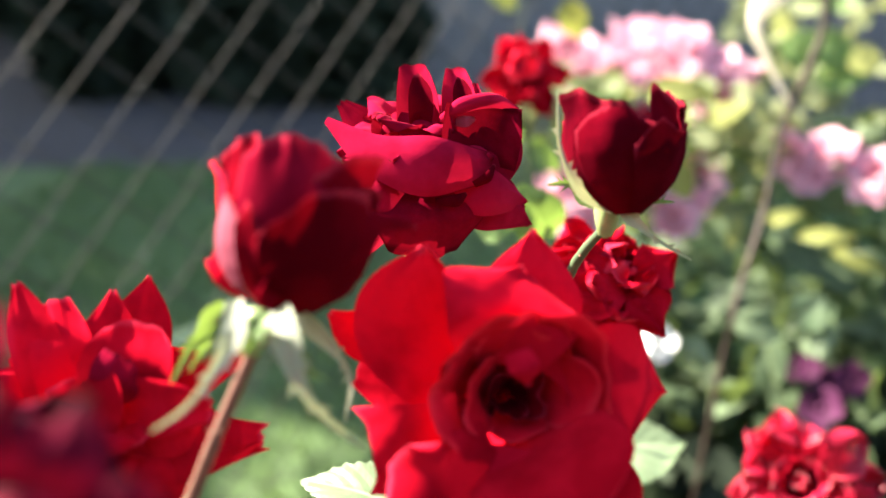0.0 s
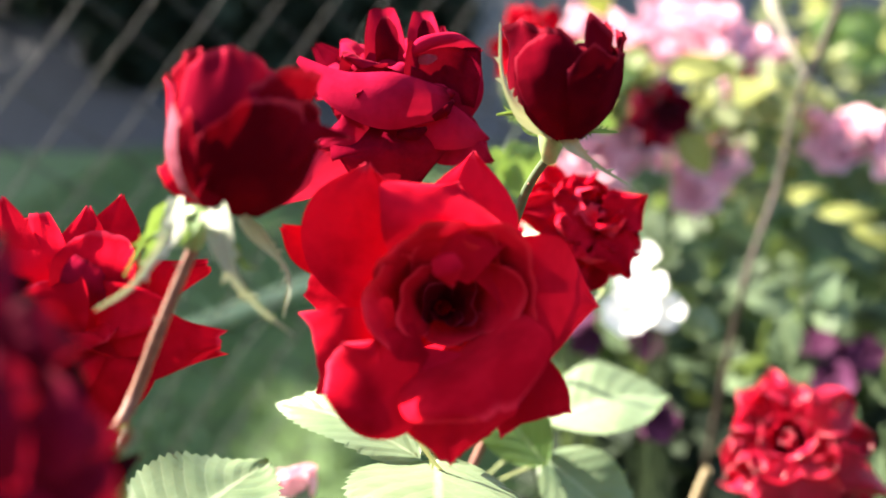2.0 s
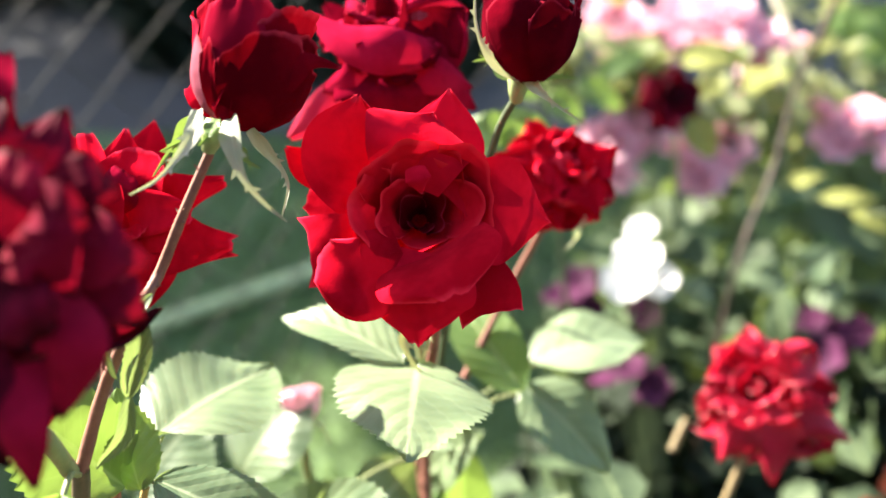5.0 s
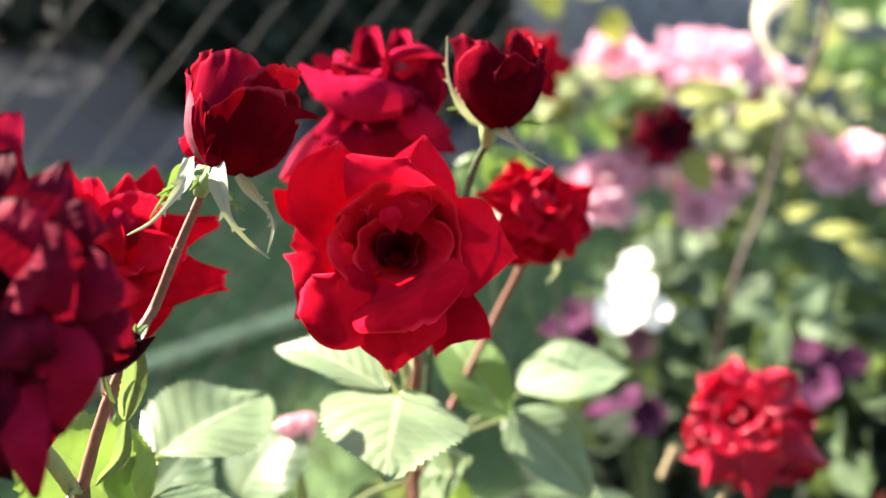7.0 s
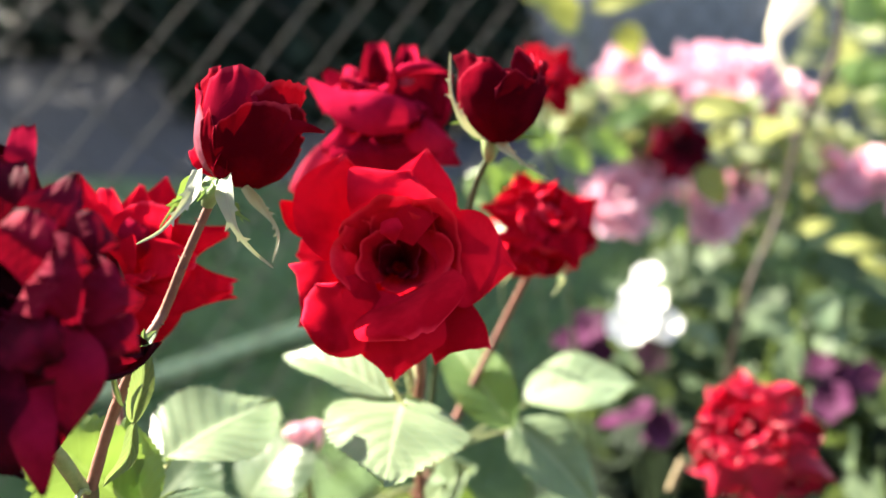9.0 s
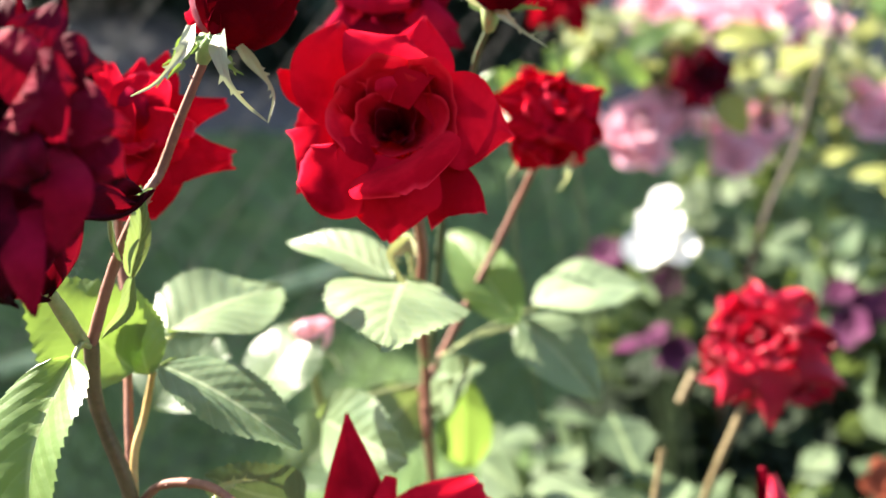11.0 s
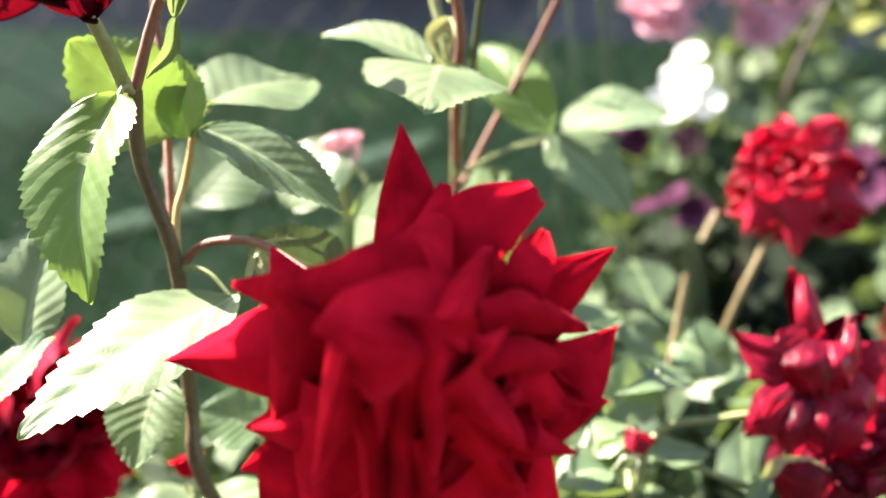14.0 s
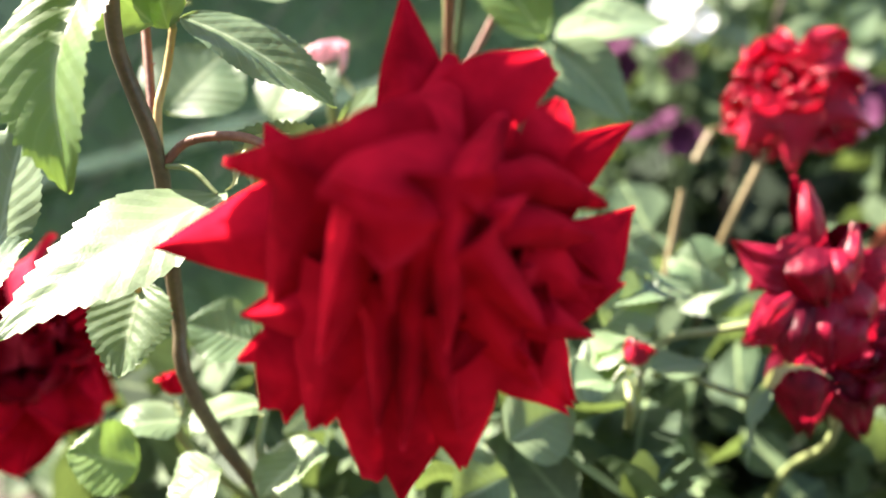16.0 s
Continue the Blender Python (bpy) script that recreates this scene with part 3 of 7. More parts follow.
def wrap(head, view, low, high, girth, arc, rim, material, front=(0, 0, 1), flare=0.0, frill=0.0, ruff=0.4, seed=0, nv=22):
    """One petal wound round the axis of a bud or cup, in millimetres of the flower's own frame. girth: radii from low to high; arc: the degrees
    that it covers, 0 at the front; rim: how high its edge reaches along the arc, as shares of the axis; flare, frill, ruff: millimetres."""
    g = np.random.RandomState(seed + 7000)
    at, axes = view
    low, high, front = np.array(low, float), np.array(high, float), np.array(front, float)
    axis = (high - low) / np.linalg.norm(high - low)
    front = front - (front @ axis) * axis
    front /= np.linalg.norm(front)
    right = np.cross(axis, front)
    nu = int(max(15, (arc[1] - arc[0]) / 3))
    a = np.radians(np.linspace(arc[0], arc[1], nu))
    U, V = np.meshgrid(np.linspace(0, 1, nu), np.linspace(0, 1, nv))
    A = np.repeat(a[None, :], nv, 0)
    top = curve_points([(r, 0, 0) for r in rim], nu)[:, 0]
    ph, k = g.uniform(0, 6.28, 8), g.uniform(0.8, 1.25, 4)
    reach = np.radians(arc[1] - arc[0]) * max(girth)
    n = max(3.0, reach / 4.5)
    scallop = 0.5 * np.abs(np.sin(n * k[0] * U[0] * 1.57 + ph[0])) + 0.35 * np.sin(2.3 * n * k[1] * U[0] + ph[1]) + 0.35 * g.uniform(-1, 1, nu)
    top = top + frill * scallop / np.linalg.norm(high - low)
    H = V * top[None, :]
    r = np.interp(H, np.linspace(0, 1, len(girth)), girth)
    side = np.minimum(1, 6 * np.minimum(U, 1 - U))
    r = r + flare * V**5 * side + ruff * V**1.5 * (np.sin(4.0 * U + ph[2] + 2 * V) + 0.6 * np.sin(9 * U + ph[3] - 3 * V) + 0.3 * np.sin(17 * k[2] * U + ph[4] + 5 * V))
    r = r + 0.7 * frill * V**8 * (np.sin(n * k[0] * U * 3.1 + ph[5]) + 0.5 * np.sin(2 * n * k[3] * U + ph[6])) + 0.5 * (1 - side) * V
    grid = low + H[..., None] * (high - low) + r[..., None] * (np.sin(A)[..., None] * right + np.cos(A)[..., None] * front)
    return part_sheet("petal", at + 0.001 * grid @ axes, material, head)


def leaf_grid(base, tip, width, n, fold=0.25, droop=0.08, teeth=15, nu=11, seed=0, bend=0.0):
    g = np.random.RandomState(seed)
    base, tip = np.array(base, float), np.array(tip, float)
    d = tip - base
    length = np.linalg.norm(d)
    side = np.cross(d, np.array(n, float))
    side /= np.linalg.norm(side)
    up = np.cross(side, d / length)
    nv = 3 * teeth + 1
    v = np.linspace(0, 1, nv)
    w = 0.5 * width * np.sin(np.pi * v**0.78) ** 0.7 * (1 - 0.22 * v**3)
    tooth = np.take([0.0, 0.45, 1.0], np.arange(nv) % 3)
    u = np.linspace(-1, 1, nu)
    U, V = np.meshgrid(u, v)
    Wd = np.repeat(w[:, None], nu, 1)
    edge = (np.abs(U) > 0.99) * np.repeat((tooth * np.repeat(g.uniform(0.55, 1.35, teeth + 1), 3)[:nv])[:, None], nu, 1)
    ph = g.uniform(0, 6.28, 3)
    s = U * Wd + 0.038 * width * edge * np.sign(U) * np.minimum(1, 6 * V * (1 - V) + 0.15)
    along = V * length + 0.012 * length * edge * (V < 0.97)
    lift = droop * length * np.sin(np.pi * V) + fold * np.abs(s) - 0.35 * fold * s**2 / (0.5 * width)
    lift = lift + 0.035 * width * np.sin(5 * V + ph[0]) * U + 0.012 * width * np.abs(U) * np.sin(14 * V + ph[1])
    lift = lift + 0.012 * width * np.abs(np.sin(np.pi * 8 * (V - 0.275 * np.abs(U)))) ** 0.6 * np.minimum(1, 3 * np.abs(U)) * (1 - np.abs(U) ** 4)
    lift = lift + 0.05 * width * np.sin(3.3 * V + ph[2]) + 0.06 * width * np.abs(U) ** 2 * np.sin(7 * V + ph[0] + 2 * U)
    sway = bend * length * np.sin(np.pi * V) ** 2
    return base + (d / length) * along[..., None] + side * (s + sway)[..., None] + up * lift[..., None]


def leaf(parent, base, tip, width, n=(-0.15, -0.45, 0.88), material=None, fold=0.25, droop=0.06, seed=1, stalk=None, label="", teeth=15, bend=0.0):
    lf = part_sheet("leaf", leaf_grid(base, tip, width, n, fold, droop, teeth, seed=seed, bend=bend), material or M_LEAF, parent, label)
    if stalk is not None:
        b = np.array(base)
        v, f = tube_arrays(curve_points([stalk, (b + np.array(stalk)) / 2 + np.array([0, 0, 0.003]), b + (np.array(tip) - b) * 0.04], 8), 0.0013, 0.0009, 6)
        attach(new("leaf_stalk", mesh_of("leaf_stalk", v, f, M_CANE_GREEN)), lf)
    return lf


def sepal(parent, points, width, material=None, seed=0, face=(0, -1, 0.2), lobes=True, label=""):
    g = np.random.RandomState(seed)
    rows = 44
    line = curve_points(points, rows)
    tan = np.gradient(line, axis=0)
    tan /= np.linalg.norm(tan, axis=1)[:, None]
    side = np.cross(tan, np.array(face, float))
    side /= np.linalg.norm(side, axis=1)[:, None] + 1e-9
    up = np.cross(side, tan)
    v = np.linspace(0, 1, rows)
    w = 0.5 * width * (np.maximum(1 - v, 0) ** 0.55) * (0.45 + 1.1 * np.exp(-((v - 0.22) / 0.22) ** 2)) + 0.0002
    u = np.linspace(-1, 1, 7)
    wing = np.repeat(w[:, None], 7, 1)
    along = np.zeros((rows, 7))
    if lobes:
        for col in (0, 6):
            for k in g.choice(np.arange(14, 34), 2, replace=False):
                reach = g.uniform(0.2, 0.5) * width
                wing[k, col] += reach
                along[k, col] += 0.8 * reach
    grid = line[:, None] + tan[:, None] * along[..., None] + side[:, None] * (wing * u)[..., None] + up[:, None] * (0.35 * w[:, None] * np.abs(u))[..., None]
    return part_sheet("sepal", grid, material or M_SEPAL, parent, label)


def calyx(root, at, axis, size, seed, count=5, drop=1.0, wide=0.5, length=1.6):
    """The green hip under a flower, with sepals that hang off it."""
    g = np.random.RandomState(seed)
    fr = frame_of(axis)
    hip = part_lathe("hip", at, axis, [(0.0001, -0.55 * size), (0.12 * size, -0.5 * size), (0.2 * size, -0.25 * size), (0.24 * size, -0.05 * size), (0.2 * size, 0.1 * size), (0.0001, 0.14 * size)], M_HIP, root, "green swollen hip")
    for i in range(count):
        w = 6.283 * i / count + g.uniform(-0.3, 0.3)
        out = math.cos(w) * fr[0] + math.sin(w) * fr[1]
        ln = size * length * g.uniform(0.8, 1.2)
        p0 = np.array(at) + 0.2 * size * out
        pts = [p0, p0 + out * 0.35 * ln + fr[2] * 0.02 * ln, p0 + out * 0.62 * ln - fr[2] * 0.3 * ln * drop, p0 + out * (0.7 + g.uniform(-0.1, 0.15)) * ln - fr[2] * 0.8 * ln * drop]
        sepal(hip, pts, size * wide, seed=seed + i, face=fr[2] * 0.6 + out)
    return hip


def thing(name, at, label, category, group="", kind=""):
    root = new(name)
    root.empty_display_size = 0.01
    root.location = Vector(at)
    return tagged(root, label, category, group, kind)


def thorns(parent, points, count, seed, size=0.0032, material=None):
    g = np.random.RandomState(seed)
    line = curve_points(points, 60)
    for _ in range(count):
        i = g.randint(5, 55)
        t = line[i + 1] - line[i]
        t /= np.linalg.norm(t)
        out = np.cross(t, g.normal(size=3))
        out /= np.linalg.norm(out)
        tip = line[i] + out * size - t * size * 0.45
        v, f = tube_arrays(np.linspace(line[i], tip, 3), size * 0.3, size * 0.02, 6)
        attach(new("thorn", mesh_of("thorn", v, f, material or M_CANE_RED)), parent)


# ---- the ground, the lawn and the road ----
def slab(name, x0, x1, y0, y1, z, material, label, category, cells=40, amp=0.0, seed=3, skirt=0.0):
    xs, ys = np.linspace(x0, x1, cells), np.linspace(y0, y1, cells)
    X, Y = np.meshgrid(xs, ys)
    Z = z + amp * (np.sin(3.1 * X + seed) * np.sin(2.3 * Y + 1.7 * seed) + 0.5 * np.sin(7.3 * X + Y * 5 + seed))
    v, f, uv = sheet_arrays(np.stack([X, Y, Z], -1))
    return tagged(new(name, mesh_of(name, v, f, material, uv)), label, category, kind="structure")


slab("ground", -300, 300, -300, 300, -0.03, M_GRASS, "dark green open ground beyond the garden", "ground", 24)
slab("lawn", -6, 6, 0.5, 3.3, 0.0, M_GRASS, "short green lawn behind the rose bed", "lawn", 60, 0.006)
slab("flower_bed", -3, 3, -1.5, 0.5, 0.0, M_SOIL, "dark soil of the rose bed", "soil", 60, 0.008)
slab("road", -60, 60, 3.3, 60, 0.004, M_TARMAC, "grey tarmac road beyond the lawn", "road", 30)


def blades(name, count, x0, x1, y0, y1, tall, label, seed):
    g = np.random.RandomState(seed)
    x, y = g.uniform(x0, x1, count), g.uniform(y0, y1, count)
    h = tall * g.uniform(0.5, 1.3, count)
    w = 0.0022 * g.uniform(0.7, 1.4, count)
    a = g.uniform(0, 6.28, count)
    b = np.stack([np.cos(a), np.sin(a), 0 * a], -1)
    lean = np.stack([g.normal(0, 0.4, count) * h, g.normal(0, 0.4, count) * h, h], -1)
    base = np.stack([x, y, 0 * x], -1)
    q = np.stack([base - b * w[:, None], base + b * w[:, None], base + lean * 0.6 + b * w[:, None] * 0.8, base + lean, base + lean * 0.6 - b * w[:, None] * 0.8], 1)
    v = q.reshape(-1, 3)
    i = np.arange(count)[:, None] * 5
    me = bpy.data.meshes.new(name)
    me.from_pydata(v.tolist(), [], (i + [0, 1, 2, 3, 4]).tolist())
    me.materials.append(M_BLADE)
    return tagged(new(name, me), label, "grass", kind="stuff")


blades("grass", 22000, -2.0, 1.4, 0.5, 3.3, 0.05, "short blades of green lawn grass", 4)

# A low pale green tube laid across the lawn.
edging = thing("lawn_strip", (-1.0, 1.5, 0.0), "pale green low strip lying along the lawn", "edging")
part_tube("strip", [(-1.36, 1.06, 0.02), (-1.09, 1.40, 0.02), (-0.93, 1.62, 0.02), (-0.74, 1.89, 0.02), (-0.66, 2.02, 0.02)], 0.024, 0.024, M_STRIP, edging, n=30, sides=10, wobble=0.02)


# ---- an added wall, unseen behind the camera, that cuts sky light ----
def block_wall(y, x0, x1, height):
    root = tagged(new("unseen_wall", None), "unseen dark board wall added to block sky light", "wall", kind="structure")
    root.location = (0, y, 0)
    wide, gap = 0.19, 0.006
    for i in range(int((x1 - x0) / wide)):
        a = x0 + i * wide
        b = a + wide - gap
        v = [(x, yy, z) for z in (0, height) for x, yy in ((a, y - 0.03), (b, y - 0.03), (b, y), (a, y))]
        f = [(0, 1, 2, 3), (7, 6, 5, 4), (0, 4, 5, 1), (1, 5, 6, 2), (2, 6, 7, 3), (3, 7, 4, 0)]
        me = bpy.data.meshes.new("board")
        me.from_pydata(v, [], f)
        me.materials.append(M_BLOCK_WALL)
        attach(new("board", me), root)


block_wall(-1.7, -5.0, 5.0, 1.95)


# ---- the wire fence ----
def fence():
    x0, x1, y0, slope = -1.15, 1.5, 0.40, 1.15
    pitch_x, pitch_z, top, low = 0.066, 0.096, 1.32, 0.04
    root = thing("wire_fence", (x0, y0, 0), "galvanised chain-link wire fence behind the rose bed", "fence")

    def at(x, z, out=0.0):
        return np.array([x, y0 + slope * (x - x0) + out, z])

    rows = int((top - low) / (pitch_z / 2))
    for sign, material in ((1, M_WIRE), (-1, M_WIRE_SHADED)):
        k = -rows // 2
        while True:
            start = x0 + k * pitch_x
            if start > x1 + rows * pitch_x / 2:
                break
            pts = []
            for i in range(rows + 1):
                x = start + sign * i * pitch_x / 2 + (0 if sign > 0 else rows * pitch_x / 2)
                if x0 - 0.01 <= x <= x1:
                    pts.append(at(x, low + i * pitch_z / 2, 0.002 * sign * (1 if i % 2 else -1)))
            if len(pts) > 2:
                v, f = tube_arrays(np.array(pts), 0.0016, 0.0016, 6)
                attach(new("wire", mesh_of("wire", v, f, material)), root)
            k += 1
            if k > 120:
                break
    for x in (x0, x1):
        v, f = tube_arrays(np.linspace(at(x, 0), at(x, 1.32), 4), 0.024, 0.024, 14)
        attach(new("post", mesh_of("post", v, f, M_WIRE)), root, "round metal fence post")
    for z in (low, top):
        v, f = tube_arrays(np.linspace(at(x0, z), at(x1, z), 8), 0.002, 0.002, 6)
        attach(new("line_wire", mesh_of("line_wire", v, f, M_WIRE)), root)


fence()


# ---- foliage that nobody could count ----
def leaf_cloud(name, label, places, size, material, seed, category="foliage", up_bias=0.8, ratio=0.62):
    g = np.random.RandomState(seed)
    n = len(places)
    t = np.array([[-0.0, 0.0], [0.32, 0.3], [0.36, 0.6], [0.0, 1.0], [-0.36, 0.6], [-0.32, 0.3]])
    d = g.normal(size=(n, 3)) * [1, 1, 0.45]
    d /= np.linalg.norm(d, axis=1)[:, None]
    nn = g.normal(size=(n, 3)) * 0.6 + [-0.1, -0.2, up_bias]
    s = np.cross(d, nn)
    s /= np.linalg.norm(s, axis=1)[:, None]
    up = np.cross(s, d)
    L = size * g.uniform(0.6, 1.3, n)
    u, v = t[:, 0], t[:, 1]
    ring = places[:, None] + L[:, None, None] * (d[:, None] * (v - 0.5)[None, :, None] + s[:, None] * (u * ratio / 0.62)[None, :, None] + up[:, None] * (np.abs(u) * 0.25)[None, :, None])
    mid = places[:, None] + L[:, None, None] * (d[:, None] * np.array([-0.2, 0.1])[None, :, None] + up[:, None] * 0.02)
    allv = np.concatenate([ring, mid], 1).reshape(-1, 3)
    f = np.array([[0, 1, 6, 6], [1, 2, 7, 6], [2, 3, 7, 7], [3, 4, 7, 7], [4, 5, 6, 7], [5, 0, 6, 6]])
    quads = [[q for j, q in enumerate(row) if q not in row[:j]] for row in f.tolist()]
    faces = [[q + 8 * i for q in row] for i in range(n) for row in quads]
    uvt = np.concatenate([np.stack([u * 1.3 + 0.5, v], -1), [[0.5, 0.3], [0.5, 0.6]]])
    me = bpy.data.meshes.new(name)
    me.from_pydata(allv.tolist(), [], faces)
    layer = me.uv_layers.new(name="UVMap")
    li = np.array([q % 8 for row in faces for q in row])
    layer.data.foreach_set("uv", uvt[li].ravel().astype(np.float32))
    me.materials.append(material)
    me.polygons.foreach_set("use_smooth", [True] * len(me.polygons))
    return tagged(new(name, me), label, category, kind="stuff")


def in_blobs(blobs, per, seed):
    """Random places in a set of ellipsoids (centre, radii)."""
    g = np.random.RandomState(seed)
    out = []
    for c, r in blobs:
        q = g.normal(size=(per, 3))
        q /= np.linalg.norm(q, axis=1)[:, None]
        out.append(np.array(c) + q * np.array(r) * g.uniform(0.35, 1, (per, 1)) ** 0.5)
    p = np.concatenate(out)
    return p[p[:, 2] > 0.02]


leaf_cloud("bush_foliage", "dense green leaves of the flowering bushes behind", in_blobs([
    ((0.30, 1.25, 0.34), (0.30, 0.22, 0.30)), ((0.62, 1.35, 0.36), (0.30, 0.25, 0.32)), ((0.95, 1.5, 0.36), (0.3, 0.3, 0.34)),
    ((0.30, 0.92, 0.26), (0.26, 0.16, 0.24)), ((0.60, 0.95, 0.26), (0.24, 0.18, 0.26)), ((0.08, 1.02, 0.26), (0.16, 0.14, 0.22)), ((1.25, 1.3, 0.34), (0.3, 0.3, 0.32)),
], 330, 11), 0.06, M_FOLIAGE, 12)
leaf_cloud("shrub_foliage", "sunlit yellow-green leaves of a tall shrub", in_blobs([((0.3964, 1.6264, 0.7557), (0.15, 0.12, 0.16)), ((0.4508, 1.4503, 0.6614), (0.16, 0.12, 0.16)), ((0.3389, 1.5088, 0.5744), (0.12, 0.1, 0.1)), ((-0.0138, 1.0858, 0.6783), (0.09, 0.06, 0.05)), ((0.2081, 1.1686, 0.5927), (0.1, 0.08, 0.1))], 70, 51), 0.05, M_SHRUB, 52)
leaf_cloud("low_foliage", "lower green leaves of the rose bushes", in_blobs([
    ((0.0, 0.5, 0.3), (0.14, 0.1, 0.16)), ((0.22, 0.62, 0.24), (0.18, 0.1, 0.13)), ((0.36, 0.56, 0.26), (0.1, 0.1, 0.14)), ((0.16, 0.42, 0.30), (0.16, 0.1, 0.13)),
    ((-0.02, 0.25, 0.36), (0.14, 0.1, 0.12)), ((-0.2, 0.3, 0.28), (0.12, 0.1, 0.14)), ((-0.05, 0.12, 0.22), (0.25, 0.12, 0.12)), ((-0.3, 0.16, 0.2), (0.16, 0.14, 0.12)), ((-0.34, 0.34, 0.22), (0.12, 0.12, 0.12)), ((0.2, 0.2, 0.22), (0.2, 0.14, 0.12)),
], 130, 21), 0.055, M_FOLIAGE, 22)
# Near-black leaves put the shade between the bushes into colour.
leaf_cloud("undergrowth", "near-black leaves that stand in for shade inside the flower bushes", in_blobs([
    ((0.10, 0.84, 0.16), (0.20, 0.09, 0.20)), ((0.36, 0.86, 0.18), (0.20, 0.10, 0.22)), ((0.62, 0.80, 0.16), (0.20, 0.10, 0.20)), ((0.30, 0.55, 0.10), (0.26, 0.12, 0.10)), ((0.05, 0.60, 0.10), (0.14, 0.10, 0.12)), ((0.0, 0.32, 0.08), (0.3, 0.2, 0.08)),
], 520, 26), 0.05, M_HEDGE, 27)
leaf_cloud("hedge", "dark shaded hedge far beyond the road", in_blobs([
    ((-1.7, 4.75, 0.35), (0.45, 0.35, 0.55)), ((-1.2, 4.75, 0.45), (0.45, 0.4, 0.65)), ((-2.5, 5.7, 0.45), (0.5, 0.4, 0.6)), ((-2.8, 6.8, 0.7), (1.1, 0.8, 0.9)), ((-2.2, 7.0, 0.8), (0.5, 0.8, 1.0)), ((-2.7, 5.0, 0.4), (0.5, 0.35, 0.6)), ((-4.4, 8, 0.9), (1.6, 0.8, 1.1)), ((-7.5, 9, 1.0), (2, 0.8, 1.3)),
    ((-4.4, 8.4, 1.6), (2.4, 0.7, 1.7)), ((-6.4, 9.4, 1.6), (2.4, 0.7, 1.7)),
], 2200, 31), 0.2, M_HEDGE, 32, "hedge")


def shade_tree(x, y, label):
    """A tall tree, added unseen, whose shade lies over road and lawn."""
    base = np.array([x, y, 0.0])
    root = thing("tree", base, label, "tree")
    trunk = part_tube("trunk", [base, base + [0.1, 0.1, 2.5], base + [0.0, -0.1, 5.5]], 0.24, 0.12, M_CANE, root, sides=12)
    for k in range(7):
        a = k * 0.9
        part_tube("limb", [base + [0, 0, 2.6 + 0.4 * k], base + [1.6 * math.cos(a), 1.2 * math.sin(a), 4.2 + 0.4 * k], base + [3.4 * math.cos(a), 2.2 * math.sin(a), 5.2 + 0.35 * k]], 0.08, 0.02, M_CANE, trunk)
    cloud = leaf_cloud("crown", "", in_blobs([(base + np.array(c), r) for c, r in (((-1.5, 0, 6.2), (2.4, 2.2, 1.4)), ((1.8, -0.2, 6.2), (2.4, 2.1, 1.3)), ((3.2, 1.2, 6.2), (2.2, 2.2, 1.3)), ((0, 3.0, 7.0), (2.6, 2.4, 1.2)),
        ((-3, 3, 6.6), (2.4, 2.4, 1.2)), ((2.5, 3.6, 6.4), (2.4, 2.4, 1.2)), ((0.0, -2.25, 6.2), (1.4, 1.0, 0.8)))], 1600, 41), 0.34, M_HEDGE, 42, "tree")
    attach(cloud, root)


shade_tree(-9.5, 6.15, "unseen tree added to shade road and lawn")
shade_tree(-6.6, 12.2, "unseen tree added to shade the road")
shade_tree(-8.0, 20.0, "unseen tree added to shade the far road")


# ---- the roses ----
ROSES = "red roses in the bed"


def head_of(root):
    return next(o for o in root.children if o.name.startswith("bloom"))


def rose(label, at, axis, size, rings, material, seed, stem, cane=None, outer=None, sepals=True, notch=0.0, r=(0.0024, 0.003), up=(0, 0, 1), thorn=4, bud=False, sep_len=1.6, turn=0.0, jit=1.0, outer_material=None):
    root = thing("rose", stem[-1], label, "rose", ROSES)
    ax = np.array(axis) / np.linalg.norm(axis)
    low = np.array(at) + ax * size * (-0.02 if bud else -0.62)
    bloom(root, at, ax, size, rings, material, seed, outer, up, notch=notch, turn=turn, jit=jit, outer_material=outer_material)
    if sepals:
        calyx(root, low - ax * 0.003, ax, 0.022 if not bud else size * 0.8, seed + 5, length=sep_len)
    pts = [low - ax * 0.008] + [np.array(q) for q in stem]
    cn = part_tube("stem", pts, r[0], r[1], cane or M_CANE_GREEN, root, n=30)
    thorns(cn, pts, thorn, seed)
    return root


# open rose in the middle
AX1 = (0.2743, -0.8849, 0.3764)
main = rose("fully open velvety red rose with pointed petals", (-0.0276, 0.2411, 0.7647), AX1, 0.048, CUP[-1:], M_RED, 8,
            [(-0.0328, 0.2811, 0.7008), (-0.0394, 0.2927, 0.6662), (-0.0552, 0.3357, 0.5990), (-0.0528, 0.3245, 0.5552), (-0.0646, 0.3539, 0.5678), (-0.06, 0.36, 0.35), (-0.06, 0.35, 0.0)], cane=M_CANE_RED, jit=0.8)
mh = head_of(main)
OPEN_VIEW = (np.array((-0.0251, 0.2289, 0.7681)), np.array([(0.9695, 0.2408, -0.0451), (-0.0369, 0.3254, 0.9448), (0.2422, -0.9144, 0.3244)]))
petal(mh, OPEN_VIEW, [(8.0, 14.4, -8.0), (10.6, 31.5, -9.0), (12.8, 49.1, -13.0)], (9.0, 16.0, 12.2, 0.4), (0.3, 0.2, -0.2, -0.5), M_RED, seed=1)
petal(mh, OPEN_VIEW, [(-11.3, 5.2, -5.0), (-23.8, 24.3, -9.0), (-20.8, 45.2, -5.0)], (14.7, 18.2, 19.2, 14.3, 1.0), (0.5, 0.5, 0.4, 0.2, -0.3), M_RED, seed=2)
